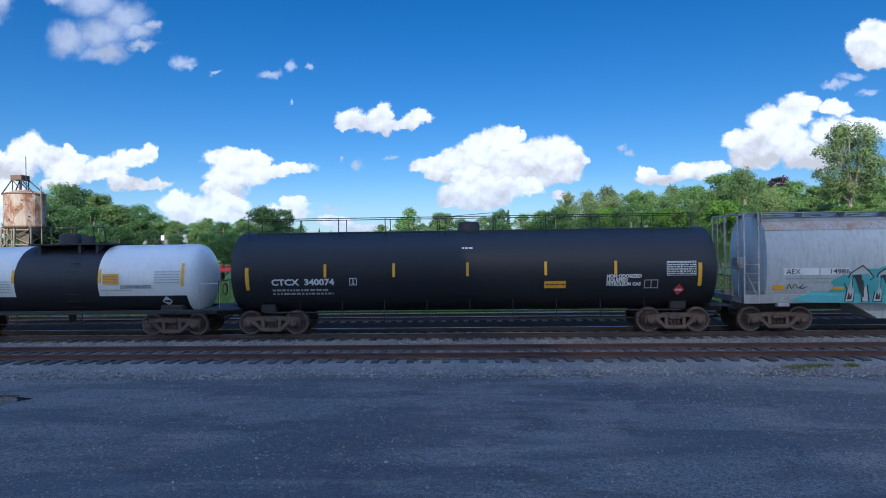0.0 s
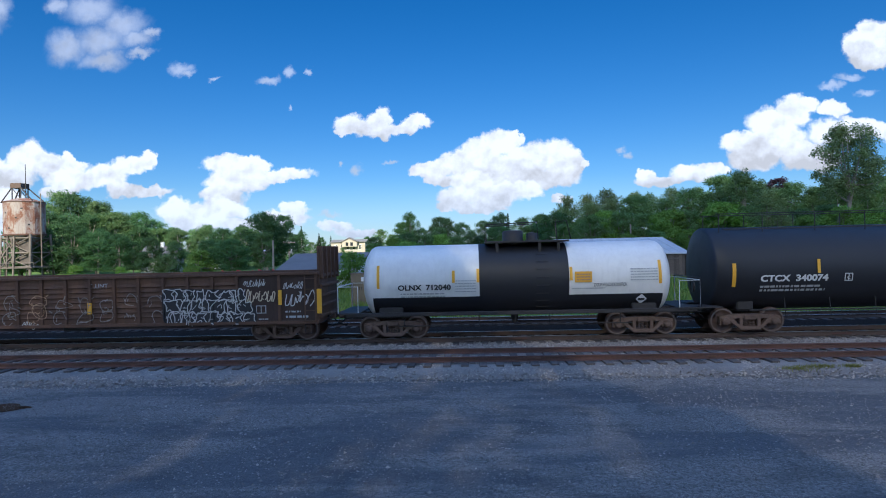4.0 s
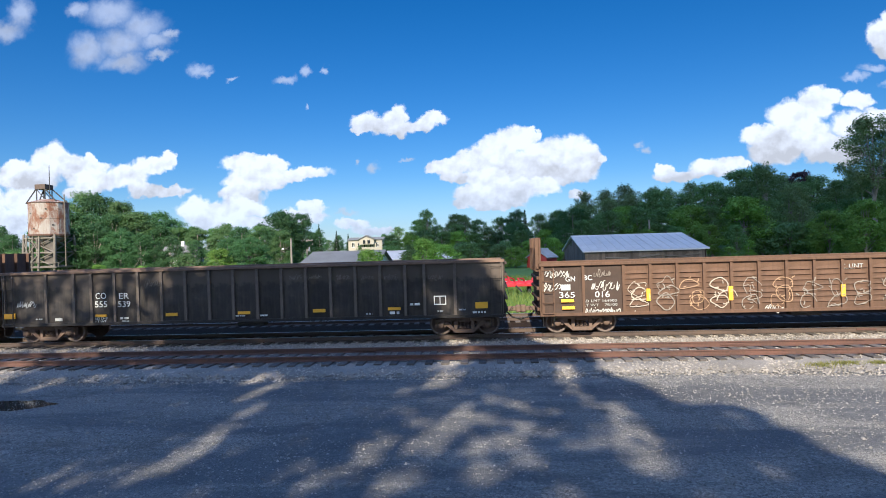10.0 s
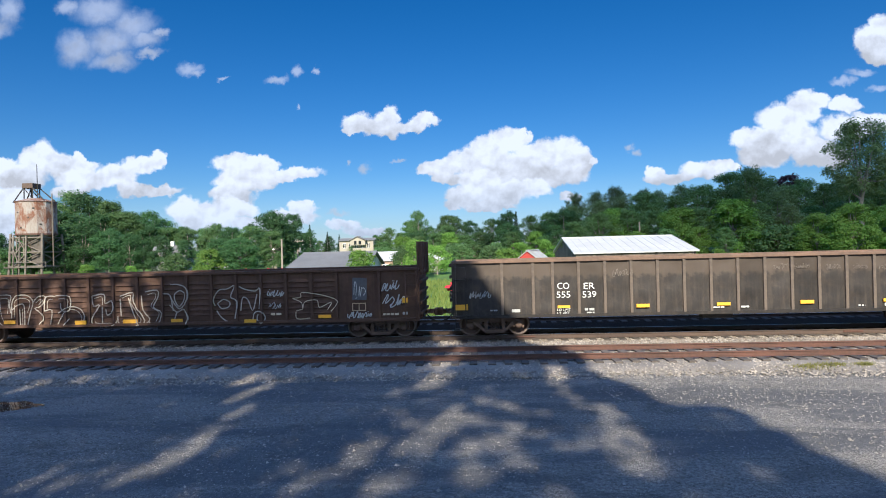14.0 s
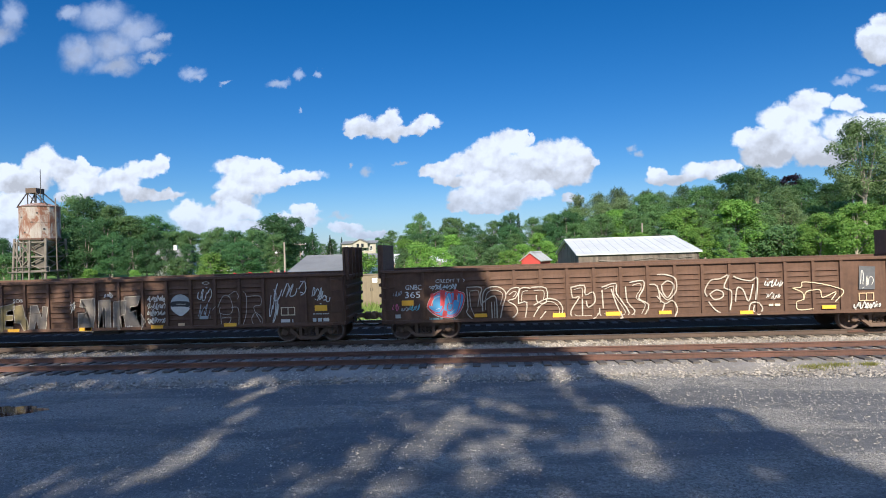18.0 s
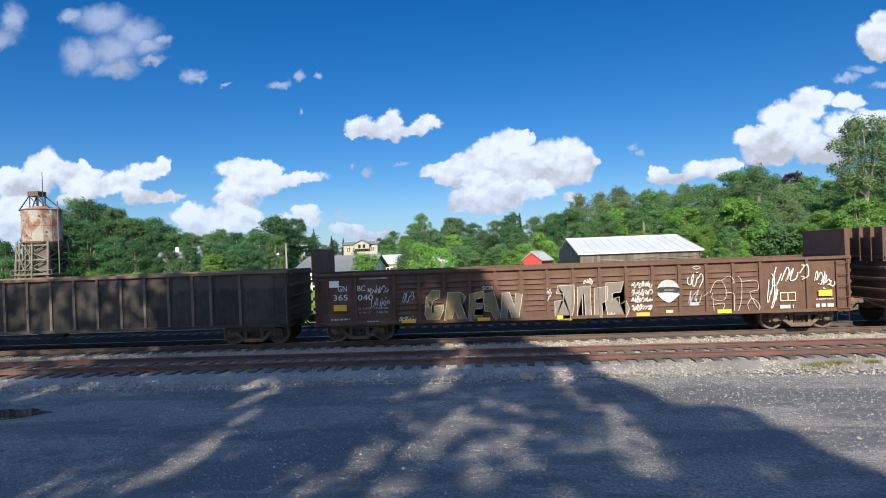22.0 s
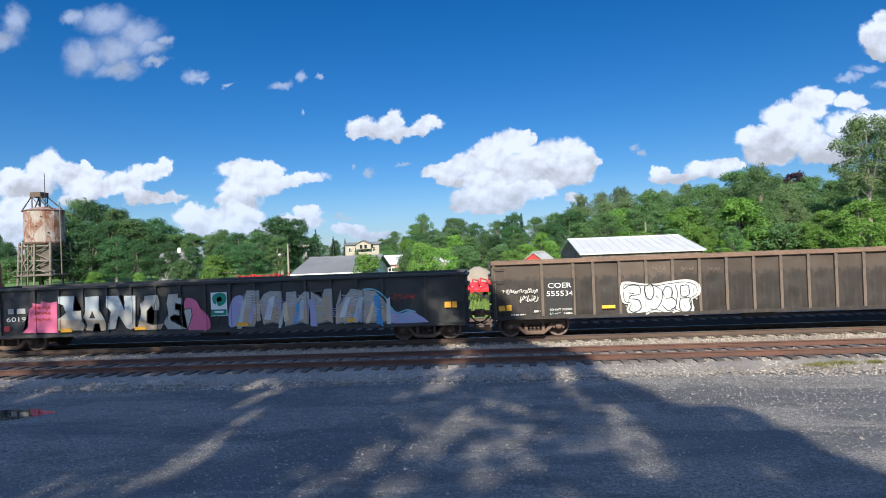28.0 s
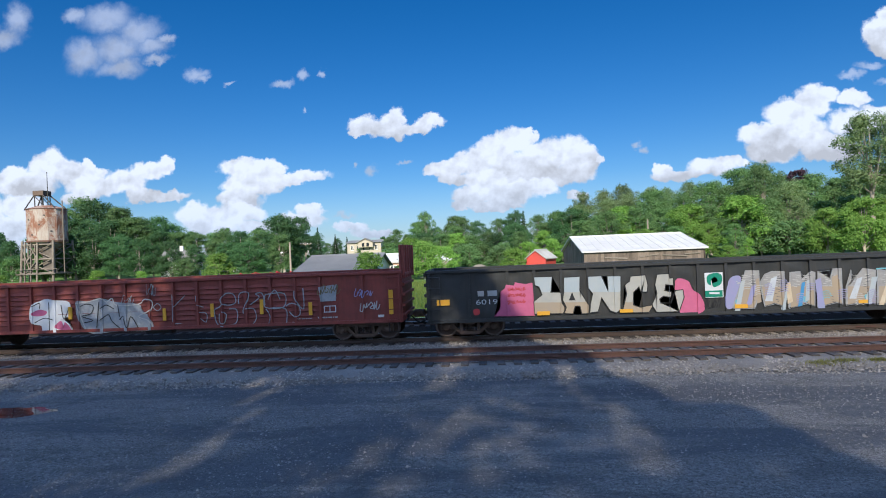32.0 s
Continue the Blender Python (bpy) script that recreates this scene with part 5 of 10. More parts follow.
# trackside equipment cabinet in the grass
x, y = ahead(-0.1849, 44.0)
cabinet = thing("equipment_cabinet", "tan steel trackside cabinet with a white plate", "cabinet", (x, y, land(x, y)), 4)
CAB_H = 1.80 - land(x, y)
part("body", Mesh().box(-0.72, 0.72, -0.45, 0.45, 0.0, CAB_H - 0.06, 0.02), M["cabinet"], cabinet)
part("roof", Mesh().box(-0.78, 0.78, -0.52, 0.5, CAB_H - 0.06, CAB_H, 0.015), M["cabinet"], cabinet)
for q in (-1, 1):
    door = part("door", Mesh().box(q * 0.35 - 0.32, q * 0.35 + 0.32, -0.475, -0.452, 0.15, CAB_H - 0.15, 0.008), M["cabinet"], cabinet)
    part("door_handle", Mesh().box(q * 0.08 - 0.02, q * 0.08 + 0.02, -0.5, -0.476, CAB_H * 0.48, CAB_H * 0.58), M["black_steel"], door)
part("plate", Mesh().box(0.05, 0.42, -0.484, -0.477, CAB_H - 0.62, CAB_H - 0.3), M["placard_white"], cabinet, "white notice plate")


def tufts(name, count, box, size, label, seed, where=None, mat="blade"):
    rs = np.random.RandomState(seed)
    px, py = rs.uniform(box[0], box[1], count), rs.uniform(box[2], box[3], count)
    if where is not None:
        c = np.array(where)
        k = rs.randint(0, len(c), count)
        px, py = c[k, 0] + rs.normal(0, 1, count) * c[k, 2], c[k, 1] + rs.normal(0, 1, count) * c[k, 3]
    pz = np.array([land(a, b) if b > 8 or b < -7.2 else siding_top(a, b) - 0.02 for a, b in zip(px, py)])
    a = rs.uniform(0, 2 * np.pi, count)
    h = rs.uniform(size * 0.5, size, count)
    w = h * 0.09
    dx, dy = np.cos(a), np.sin(a)
    lean = rs.normal(0, 0.35, (count, 2)) * h[:, None]
    v = np.stack([np.stack([px - dx * w, py - dy * w, pz], 1), np.stack([px + dx * w, py + dy * w, pz], 1), np.stack([px + lean[:, 0], py + lean[:, 1], pz + h], 1)], 1).reshape(-1, 3)
    me = bpy.data.meshes.new(name)
    me.from_pydata(v.tolist(), [], np.arange(count * 3).reshape(-1, 3).tolist())
    me.materials.append(M[mat])
    return tagged(new(name, me), label, "grass", kind="stuff")


tufts("field_grass", 42000, (-30, 30, 10.5, 42), 0.55, "tall green field grass behind the tracks", 3)
tufts("ballast_weeds", 1300, (0, 0, 0, 0), 0.12, "low yellow-green weeds in the ballast", 4, [(8.95, -5.86, 0.26, 0.1), (9.6, -5.68, 0.22, 0.1), (10.5, -5.72, 0.13, 0.08)], "weed")


# ---- the train ----
CARS, AXLES = [], []
WHEELS = {}


def wheelset_mesh(r):
    if r not in WHEELS:
        m = Mesh()
        for s in (-1, 1):
            y = s * 0.76
            prof = [(y - s * 0.07, r + 0.028), (y - s * 0.045, r + 0.026), (y - s * 0.04, r), (y + s * 0.065, r - 0.006), (y + s * 0.065, r - 0.065), (y + s * 0.02, r - 0.1), (y + s * 0.0, 0.16), (y + s * 0.07, 0.12), (y + s * 0.07, 0.0)]
            m.lathe(prof, 28, "y")
            m.lathe([(y - s * 0.07, r + 0.028), (y - s * 0.07, r - 0.06), (y - s * 0.02, r - 0.1), (y - s * 0.03, 0.1)], 28, "y")
            for k in range(6):   # spots of wear that show the turning
                a = k * math.pi / 3
                m.box(0.24 * math.cos(a) - 0.03, 0.24 * math.cos(a) + 0.03, y + s * 0.012, y + s * 0.03, 0.24 * math.sin(a) - 0.03, 0.24 * math.sin(a) + 0.03)
        m.tube([(0, -0.9, 0), (0, 0.9, 0)], 0.085, 12)
        rimm = Mesh()
        for s in (-1, 1):
            rimm.lathe([(s * 0.826, r - 0.062), (s * 0.829, r - 0.03), (s * 0.826, r - 0.006)], 28, "y")
        first = len(m.f)
        m.add(rimm.v, rimm.f, True)
        me = m.data("wheelset", M["wheel"])
        me.materials.append(M["tread"])
        for p in me.polygons[first:]:
            p.material_index = 1
        WHEELS[r] = me
    return WHEELS[r]


def sideframe_mesh():
    """Cast side frame: arched top member, sloping tension members, spring window, journal jaws."""
    m = Mesh()
    y0, y1 = -0.09, 0.09
    m.prism([(-1.1, 0.6), (-0.72, 0.66), (-0.3, 0.7), (0.3, 0.7), (0.72, 0.66), (1.1, 0.6), (1.1, 0.46), (0.72, 0.5), (0.34, 0.55), (-0.34, 0.55), (-0.72, 0.5), (-1.1, 0.46)], y0, y1)
    for s in (-1, 1):
        m.prism([(s * 0.84, 0.52), (s * 0.62, 0.54), (s * 0.26, 0.14), (s * 0.34, 0.12)][::s], y0 - 0.02, y1)
        m.prism([(s * 0.38, 0.58), (s * 0.26, 0.58), (s * 0.26, 0.2), (s * 0.38, 0.24)][::s], y0 + 0.01, y1 - 0.01)
        m.box(s * 0.89 - 0.17, s * 0.89 + 0.17, y0 - 0.03, y1 + 0.03, 0.42, 0.56, 0.02)
        m.box(s * 1.06 - 0.035, s * 1.06 + 0.035, y0, y1, 0.3, 0.52, 0.01)
        m.box(s * 0.72 - 0.035, s * 0.72 + 0.035, y0, y1, 0.32, 0.5, 0.01)
        m.lathe([(-0.16, 0.0), (-0.16, 0.1), (-0.1, 0.135), (0.0, 0.135)], 14, "y", (s * 0.89, -0.03, 0.42))
    m.box(-0.36, 0.36, y0 - 0.03, y1 + 0.01, 0.11, 0.25, 0.015)
    return m.data("side_frame", M["truck"])


def spring_mesh():
    m = Mesh()
    for k in (-1, 0, 1):
        turns = [(0.14 * k + 0.05 * math.cos(a), 0.05 * math.sin(a), 0.25 + 0.27 * a / (2 * math.pi * 4.5)) for a in (i * math.pi / 4 for i in range(37))]
        m.tube(turns, 0.016, 5)
    return m.data("spring_set", M["truck"])


SIDE_FRAME, SPRINGS = sideframe_mesh(), spring_mesh()
BOLSTER = Mesh().box(-0.22, 0.22, -1.12, 1.12, 0.5, 0.7, 0.03).box(-0.3, 0.3, -0.25, 0.25, 0.68, 0.82, 0.03).data("bolster", M["truck"])
BEAM = Mesh().box(-0.05, 0.05, -0.8, 0.8, 0.36, 0.46, 0.01).data("brake_beam", M["truck"])


def truck(car, x, r, rest):
    """A two-axle freight truck under a car; rest: height of the car's underside."""
    base = part("truck", BOLSTER, None, car, "dusty cast-steel two-axle truck", (x, 0, 0))
    for s in (-1, 1):
        f = part("side_frame", SIDE_FRAME, None, base, at=(0, s * 1.0, r - 0.42))
        if s > 0:
            f.rotation_euler = (0, 0, math.pi)
        part("spring_set", SPRINGS, None, base, at=(0, s * 1.0, r - 0.42))
        part("brake_beam", BEAM, None, base, at=(s * 0.42, 0, 0))
        AXLES.append((part("wheelset", wheelset_mesh(r), None, base, at=(s * 0.89, 0, r)), r))
    part("centre_plate", Mesh().lathe([(0.7, 0.0), (0.7, 0.2), (rest, 0.2), (rest, 0.0)], 14, "z"), M["truck"], base)


def coupler(car, x, s):
    m = Mesh()
    m.box(min(x, x + s * 0.5), max(x, x + s * 0.5), -0.08, 0.08, 0.78, 0.95, 0.02)
    m.box(min(x + s * 0.42, x + s * 0.68), max(x + s * 0.42, x + s * 0.68), -0.17, 0.17, 0.72, 1.0, 0.04)
    c = part("coupler", m, M["truck"], car, "rusty knuckle coupler")
    h = Mesh().tube([(x, 0.35, 0.8), (x + s * 0.3, 0.33, 0.5), (x + s * 0.66, 0.1, 0.42), (x + s * 0.72, 0.0, 0.5)], 0.03, 6)
    part("air_hose", h, M["rubber"], c)
    part("cut_lever", Mesh().tube([(x + s * 0.08, -1.45, 0.72), (x + s * 0.1, -0.9, 0.78), (x + s * 0.3, -0.2, 0.98)], 0.014, 5), M["black_steel"], car)


def ladder(car, x, y, z0, z1, rungs, width, mat, along="x", name="ladder"):
    m = Mesh()
    for k in range(rungs):
        z = z0 + (z1 - z0) * k / (rungs - 1)
        if along == "x":
            m.tube([(x, y + 0.06, z), (x, y, z), (x + width, y, z), (x + width, y + 0.06, z)], 0.014, 5)
        else:
            m.tube([(x, y, z), (x, y + width, z)], 0.014, 5)
    if along == "x":
        m.box(x - 0.02, x + 0.02, y + 0.02, y + 0.05, z0 - 0.1, z1 + 0.1)
        m.box(x + width - 0.02, x + width + 0.02, y + 0.02, y + 0.05, z0 - 0.1, z1 + 0.1)
    return part(name, m, mat, car)


PANELS, POSTS = {}, {}
FACE = -1.5       # plane of a gondola's side sheets; posts stand proud of it


def panel_mesh(width, z0, z1, mat, ribbed, seed):
    key = (round(width, 2), round(z0, 2), round(z1, 2), mat.name, ribbed, seed % 4)
    if key in PANELS:
        return PANELS[key]
    m = Mesh()
    nx, nz = (16, 56) if ribbed else (10, 14)
    verts, thick = [], 0.012
    for j in range(nz + 1):
        for i in range(nx + 1):
            x, z = width * i / nx, z0 + (z1 - z0) * j / nz
            if ribbed:
                f = j / nz
                k = (f - 0.13) / 0.112
                u, step = (i / nx - 0.1) / 0.8, k % 1.0
                taper = math.sin(math.pi * u) ** 0.45 if 0 < u < 1 and 0 <= k < 7 else 0.0
                out = 0.055 * max(0.0, 1 - step / (0.62 * taper)) if taper > 0.2 else 0.0   # steep lip below, long slope above
                out += 0.008 * noise.noise((x * 2, z * 2, seed))
            else:
                edge = min(i, nx - i, j, nz - j) > 0
                out = 0.05 * noise.noise((x * 1.7, z * 1.7, seed * 3.1)) + 0.015 * noise.noise((x * 5, z * 5, seed)) if edge else 0.0
            verts.append((x, FACE - out, z))
    m.add(verts, [(j * (nx + 1) + i, j * (nx + 1) + i + 1, (j + 1) * (nx + 1) + i + 1, (j + 1) * (nx + 1) + i) for j in range(nz) for i in range(nx)], not ribbed)
    m.box(0, width, FACE + 0.035, FACE + 0.05, z0, z1)
    PANELS[key] = m.data("side_panel", mat)
    return PANELS[key]


def gondola(name, label, x0, x1, z0, z1, mat, rim_mat, ribbed, bulkheads=(), seed=1, tall=0.95, wide_ends=False):
    """Open-topped freight car from x0 to x1. Side posts, sheets between them, end walls with ribs; bulkheads: which ends (-1, 1) carry a raised wall."""
    L = x1 - x0
    h = L / 2
    car = thing(name, label, "freight car", ((x0 + x1) / 2, TRACK_Y, 0), group="train")
    CARS.append((car, (x0 + x1) / 2))
    inner = (L - 6.1) / 14
    edges = [-h + 0.06, -h + 1.57, -h + 3.0] + [-h + 3.0 + inner * (k + 1) for k in range(14)] + [h - 1.5, h - 0.06]
    if wide_ends:
        step = (L - 7.36) / 13
        edges = [-h + 0.06, -h + 1.84, -h + 2.97] + [-h + 3.68 + step * k for k in range(14)] + [h - 2.97, h - 1.84, h - 0.06]
    POSTS[car.name] = edges
    post = Mesh()
    post.prism_x([(FACE + 0.01, z0 + 0.06), (FACE - 0.075, z0 + 0.1), (FACE - 0.085, z1 - 0.14), (FACE - 0.03, z1 - 0.07), (FACE + 0.01, z1 - 0.07)], -0.05, 0.05)
    post = post.data("side_post", M["black_car_post"] if mat is M["black_car"] else mat)
    for side in (-1, 1):
        for i in range(len(edges) - 1):
            w = edges[i + 1] - edges[i]
            skin = M["sooty_car"] if mat is M["dark_brown_car"] and (i < 2 or i > len(edges) - 4) else mat
            ob = part("side_panel", panel_mesh(w, z0 + 0.1, z1 - 0.1, skin, ribbed and 1 < i < len(edges) - 3, seed + i), None, car, at=(edges[i] if side < 0 else edges[i + 1], 0, 0))
            if side > 0:
                ob.rotation_euler = (0, 0, math.pi)
        for i, x in enumerate(edges):
            x = x + (0.05 if i == 0 else -0.05 if i == len(edges) - 1 else 0)
            ob = part("side_post", post, None, car, at=(x, 0, 0))
            if side > 0:
                ob.rotation_euler = (0, 0, math.pi)
        s = side
        part("top_chord", Mesh().box(-h, h, s * 1.46, s * 1.6, z1 - 0.11, z1, 0.012), rim_mat, car)
        part("side_sill", Mesh().box(-h, h, s * 1.43, s * 1.58, z0, z0 + 0.12, 0.01), mat, car)
    part("floor", Mesh().box(-h + 0.05, h - 0.05, -1.45, 1.45, z0 + 0.2, z0 + 0.28), mat, car)
    part("centre_sill", Mesh().box(-h - 0.05, h + 0.05, -0.3, 0.3, z0 - 0.08, z0 + 0.2, 0.01), M["black_steel"], car)
    for k in range(-3, 4):
        part("cross_bearer", Mesh().box(k * 2.2 - 0.06, k * 2.2 + 0.06, -1.45, 1.45, z0 - 0.02, z0 + 0.2), M["black_steel"], car)
    part("brake_rigging", Mesh().tube([(-h + 3.0, -0.5, z0 - 0.06), (h - 3, -0.5, z0 - 0.06)], 0.025, 6).box(-0.6, 0.5, -0.95, -0.6, z0 - 0.22, z0 - 0.02, 0.03), M["black_steel"], car)
    for s in (-1, 1):
        m = Mesh().box(min(s * h, s * (h - 0.06)), max(s * h, s * (h - 0.06)), -1.46, 1.46, z0, z1, 0.01)
        e = part("end_wall", m, mat, car)
        for k in range(5):
            z = z0 + 0.25 + k * (z1 - z0 - 0.4) / 4
            part("end_rib", Mesh().box(min(s * h, s * (h + 0.09)), max(s * h, s * (h + 0.09)), -1.42, 1.42, z - 0.06, z + 0.06, 0.02), mat, e)
        if s in bulkheads:
            top = z1 + tall
            b = part("bulkhead", Mesh().box(min(s * (h - 0.09), s * (h - 0.02)), max(s * (h - 0.09), s * (h - 0.02)), -1.4, 1.4, z1, top, 0.01), mat, car, "raised end bulkhead plate")
            for k in range(5):
                y = -1.3 + k * 0.65
                part("stiffener", Mesh().box(min(s * (h - 0.02), s * (h + 0.12)), max(s * (h - 0.02), s * (h + 0.12)), y - 0.05, y + 0.05, z1 - 0.3, top, 0.01), mat, b)
        coupler(car, s * h, s)
        truck(car, s * (h - 1.55), 0.419, z0)
        x = s * (h - 0.1) - (0.42 if s > 0 else 0)
        ladder(car, x if s > 0 else -h + 0.1, FACE - 0.13, z0 + 0.1, z1 - 0.25, 5, 0.4, mat, name="side_ladder")
        part("step", Mesh().tube([(x, FACE - 0.05, z0), (x, FACE - 0.05, z0 - 0.35), (x + 0.4, FACE - 0.05, z0 - 0.35), (x + 0.4, FACE - 0.05, z0)], 0.016, 5), M["black_steel"], car)
    car["half"] = h
    return car


def plate(car, x, z, w, h, mat, name="reflector", y=FACE - 0.045, label=""):
    return part(name, Mesh().box(x, x + w, y - (0.042 if name == "reflector" and y < -1 else 0.022 if name == "reflector" else 0.012 if name == "sign_band" else 0.006), y, z, z + h), mat, car, label)


def wrap(car, on_shell):
    """Bend stencils, notices and placards round the shell."""
    for ob in car.children_recursive:
        if ob.name.split(".")[0] in ("car_number", "small_print", "class_box", "class_letter", "contents", "notice", "test_table", "inspection_box", "placard", "placard_bar", "reflector"):
            for v in ob.data.vertices:
                v.co.y += on_shell(v.co.z) - 0.012


def lpg_tank():
    mid, h, r, zc = 71.47, 9.2, 1.56, 2.37
    end = 8.45    # where the heads begin
    car = thing("tank_car", "long black tank car with white stencils and yellow markers", "tank car", (mid, TRACK_Y, 0), group="train")
    CARS.append((car, mid))
    body = Mesh().lathe([(-end, r), (-h / 3, r), (h / 3, r), (end, r)], 72, "x", (0, 0, zc))
    for s in (-1, 1):   # flat jacketed heads with a short rolled edge
        body.lathe([(s * end, r), (s * (end + 0.42), r), (s * (end + 0.47), r - 0.03), (s * (end + 0.5), r - 0.1), (s * (end + 0.56), r * 0.6), (s * (end + 0.58), 0.0)], 72, "x", (0, 0, zc))
    part("tank", body, M["black_tank"], car)
    part("top_plate", Mesh().box(-end + 0.2, end - 0.2, -0.5, -0.22, zc + r - 0.09, zc + r - 0.04), M["black_steel"], car)
    rail = Mesh()
    for y in (-0.75, 0.75):
        rail.tube([(-8.6, y, zc + r + 0.5), (8.4, y, zc + r + 0.5)], 0.017, 6)
    part("handrail", rail, M["black_steel"], car)
    for y in (-0.75, 0.75):
        for x in (-8.5, -6.9, -5.0, -3.2, -1.2, 1.0, 2.9, 4.9, 6.9, 8.3):
            part("rail_post", Mesh().tube([(x, y, zc + 1.35), (x, y, zc + r + 0.5)], 0.018, 5), M["black_steel"], car)
    part("dome", Mesh().lathe([(zc + r - 0.1, 0.42), (zc + r + 0.28, 0.42), (zc + r + 0.32, 0.36), (zc + r + 0.34, 0.0)], 24, "z"), M["black_steel"], car)
    part("dome_rail", Mesh().tube([(-0.9, -0.8, zc + 1.3), (-0.9, -0.8, zc + r + 0.5), (0.9, -0.8, zc + r + 0.62), (0.9, -0.8, zc + 1.3)], 0.013, 6), M["black_steel"], car)
    part("running_pipe", Mesh().tube([(-h + 1.5, -1.3, 0.88), (h - 1.5, -1.3, 0.88)], 0.03, 6), M["black_steel"], car)
    for k in range(9):
        x = -6.4 + k * 1.6
        part("pipe_hanger", Mesh().tube([(x, -1.3, 0.6), (x, -1.2, 1.3)], 0.016, 5), M["black_steel"], car)
    part("lower_pipe", Mesh().tube([(-6.4, -1.3, 0.6), (6.4, -1.3, 0.6)], 0.02, 6), M["black_steel"], car)
    for s in (-1, 1):
        part("stub_sill", Mesh().box(min(s * (h - 2.6), s * (h + 0.35)), max(s * (h - 2.6), s * (h + 0.35)), -0.35, 0.35, 0.72, 1.05, 0.02), M["black_steel"], car)
        part("saddle", Mesh().box(min(s * (h - 1.8), s * (h - 1.2)), max(s * (h - 1.8), s * (h - 1.2)), -1.0, 1.0, 0.85, 1.3, 0.05), M["black_steel"], car)
        part("platform", Mesh().box(min(s * (h - 0.5), s * (h + 0.3)), max(s * (h - 0.5), s * (h + 0.3)), -1.45, 1.45, 1.0, 1.05), M["black_steel"], car)
        part("end_rail", Mesh().tube([(s * (h + 0.25), -1.4, 1.0), (s * (h + 0.25), -1.4, 2.1), (s * (h + 0.25), 1.4, 2.1), (s * (h + 0.25), 1.4, 1.0)], 0.02, 6), M["black_steel"], car)
        coupler(car, s * (h + 0.3), s)
        truck(car, s * 7.57, 0.457, 0.85)
    yf = -r - 0.012

    def on_shell(z):   # the face of the shell at that height
        return -math.sqrt(max(r * r - (z - zc) ** 2, 0.01)) - 0.02

    def px(v):         # from the car's end
        return v - 9.27
    for x in (3.87, 6.43, 9.15, 12.0, 14.52):
        plate(car, px(x), 2.2, 0.1, 0.5, M["yellow"], y=0.0, label="yellow reflective strip")
    for x in (0.9, 17.52):
        part("edge_strip", Mesh().prism_x([(on_shell(z), z) for z in (1.75, 1.95, 2.15, 2.35, 2.6)] + [(on_shell(z) + 0.01, z) for z in (2.6, 1.75)], px(x), px(x) + 0.13), M["yellow"], car)
    lettering("car_number", "CTCX  340074", px(1.89), 1.93, 0.22, M["white_paint"], car, 0.0, 2.36, bold=0.012)
    for k, (w, z) in enumerate(((2.1, 1.7), (2.3, 1.56))):
        bars(car, px(1.9), z, w, 0.075, M["grey_paint"], 0.0, 7 + k)
    part("class_box", frame_mesh(px(4.82), 1.9, 0.28, 0.28, 0.03, 0.0), M["white_paint"], car)
    lettering("class_letter", "C", px(4.9), 1.96, 0.12, M["white_paint"], car, 0.0)
    lettering("contents", "NON ODORIZED\nLIQUEFIED\nPETROLEUM GAS", px(14.25), 2.08, 0.12, M["white_paint"], car, 0.0, 1.25, line=0.85, bold=0.008)
    plate(car, px(12.0), 1.72, 0.78, 0.26, M["yellow"], "notice", 0.0, "yellow notice with black print")
    bars(car, px(12.06), 1.83, 0.68, 0.05, M["black_paint"], 0.0 - 0.026, 5)
    part("test_table", frame_mesh(px(16.4), 2.14, 1.04, 0.52, 0.02, 0.0), M["white_paint"], car)
    for k in range(6):
        bars(car, px(16.44), 2.19 + k * 0.08, 0.97, 0.045, M["white_paint"], 0.0, 11 + k)
    part("inspection_box", frame_mesh(px(15.6), 1.68, 0.5, 0.32, 0.03, 0.0), M["grey_paint"], car)
    diamond(car, px(16.85), 1.62, 0.21, M["placard_red"], 0.0 - 0.02, "red flammable gas placard")
    bars(car, px(9.0), 3.2, 0.42, 0.06, M["white_paint"], 0.0, 3)
    wrap(car, on_shell)


def frame_mesh(x, z, w, h, t, y):
    m = Mesh()
    for a, b, c, d in ((x, x + w, z, z + t), (x, x + w, z + h - t, z + h), (x, x + t, z + t, z + h - t), (x + w - t, x + w, z + t, z + h - t), (x + w / 2 - t / 2, x + w / 2 + t / 2, z + t, z + h - t)):
        m.box(a, b, y - 0.004, y, c, d)
    return m


def bars(car, x, z, w, h, mat, y, seed):
    """A line of small print, as plain bars."""
    rnd = random.Random(seed)
    p = x
    while p < x + w:
        q = min(x + w, p + rnd.uniform(0.8, 3.2) * h)
        part("small_print", Mesh().box(p, q, y - 0.003, y, z, z + h), mat, car)
        p = q + h * rnd.uniform(0.4, 0.8)


def diamond(car, x, z, r, mat, y, label):
    d = part("placard", Mesh().prism([(x, z - r), (x + r, z), (x, z + r), (x - r, z)], y - 0.012, y), mat, car, label)
    part("placard_bar", Mesh().box(x - r * 0.6, x + r * 0.6, y - 0.016, y - 0.012, z - 0.04, z + 0.03), M["placard_white"] if mat is M["placard_red"] else M["black_paint"], d)


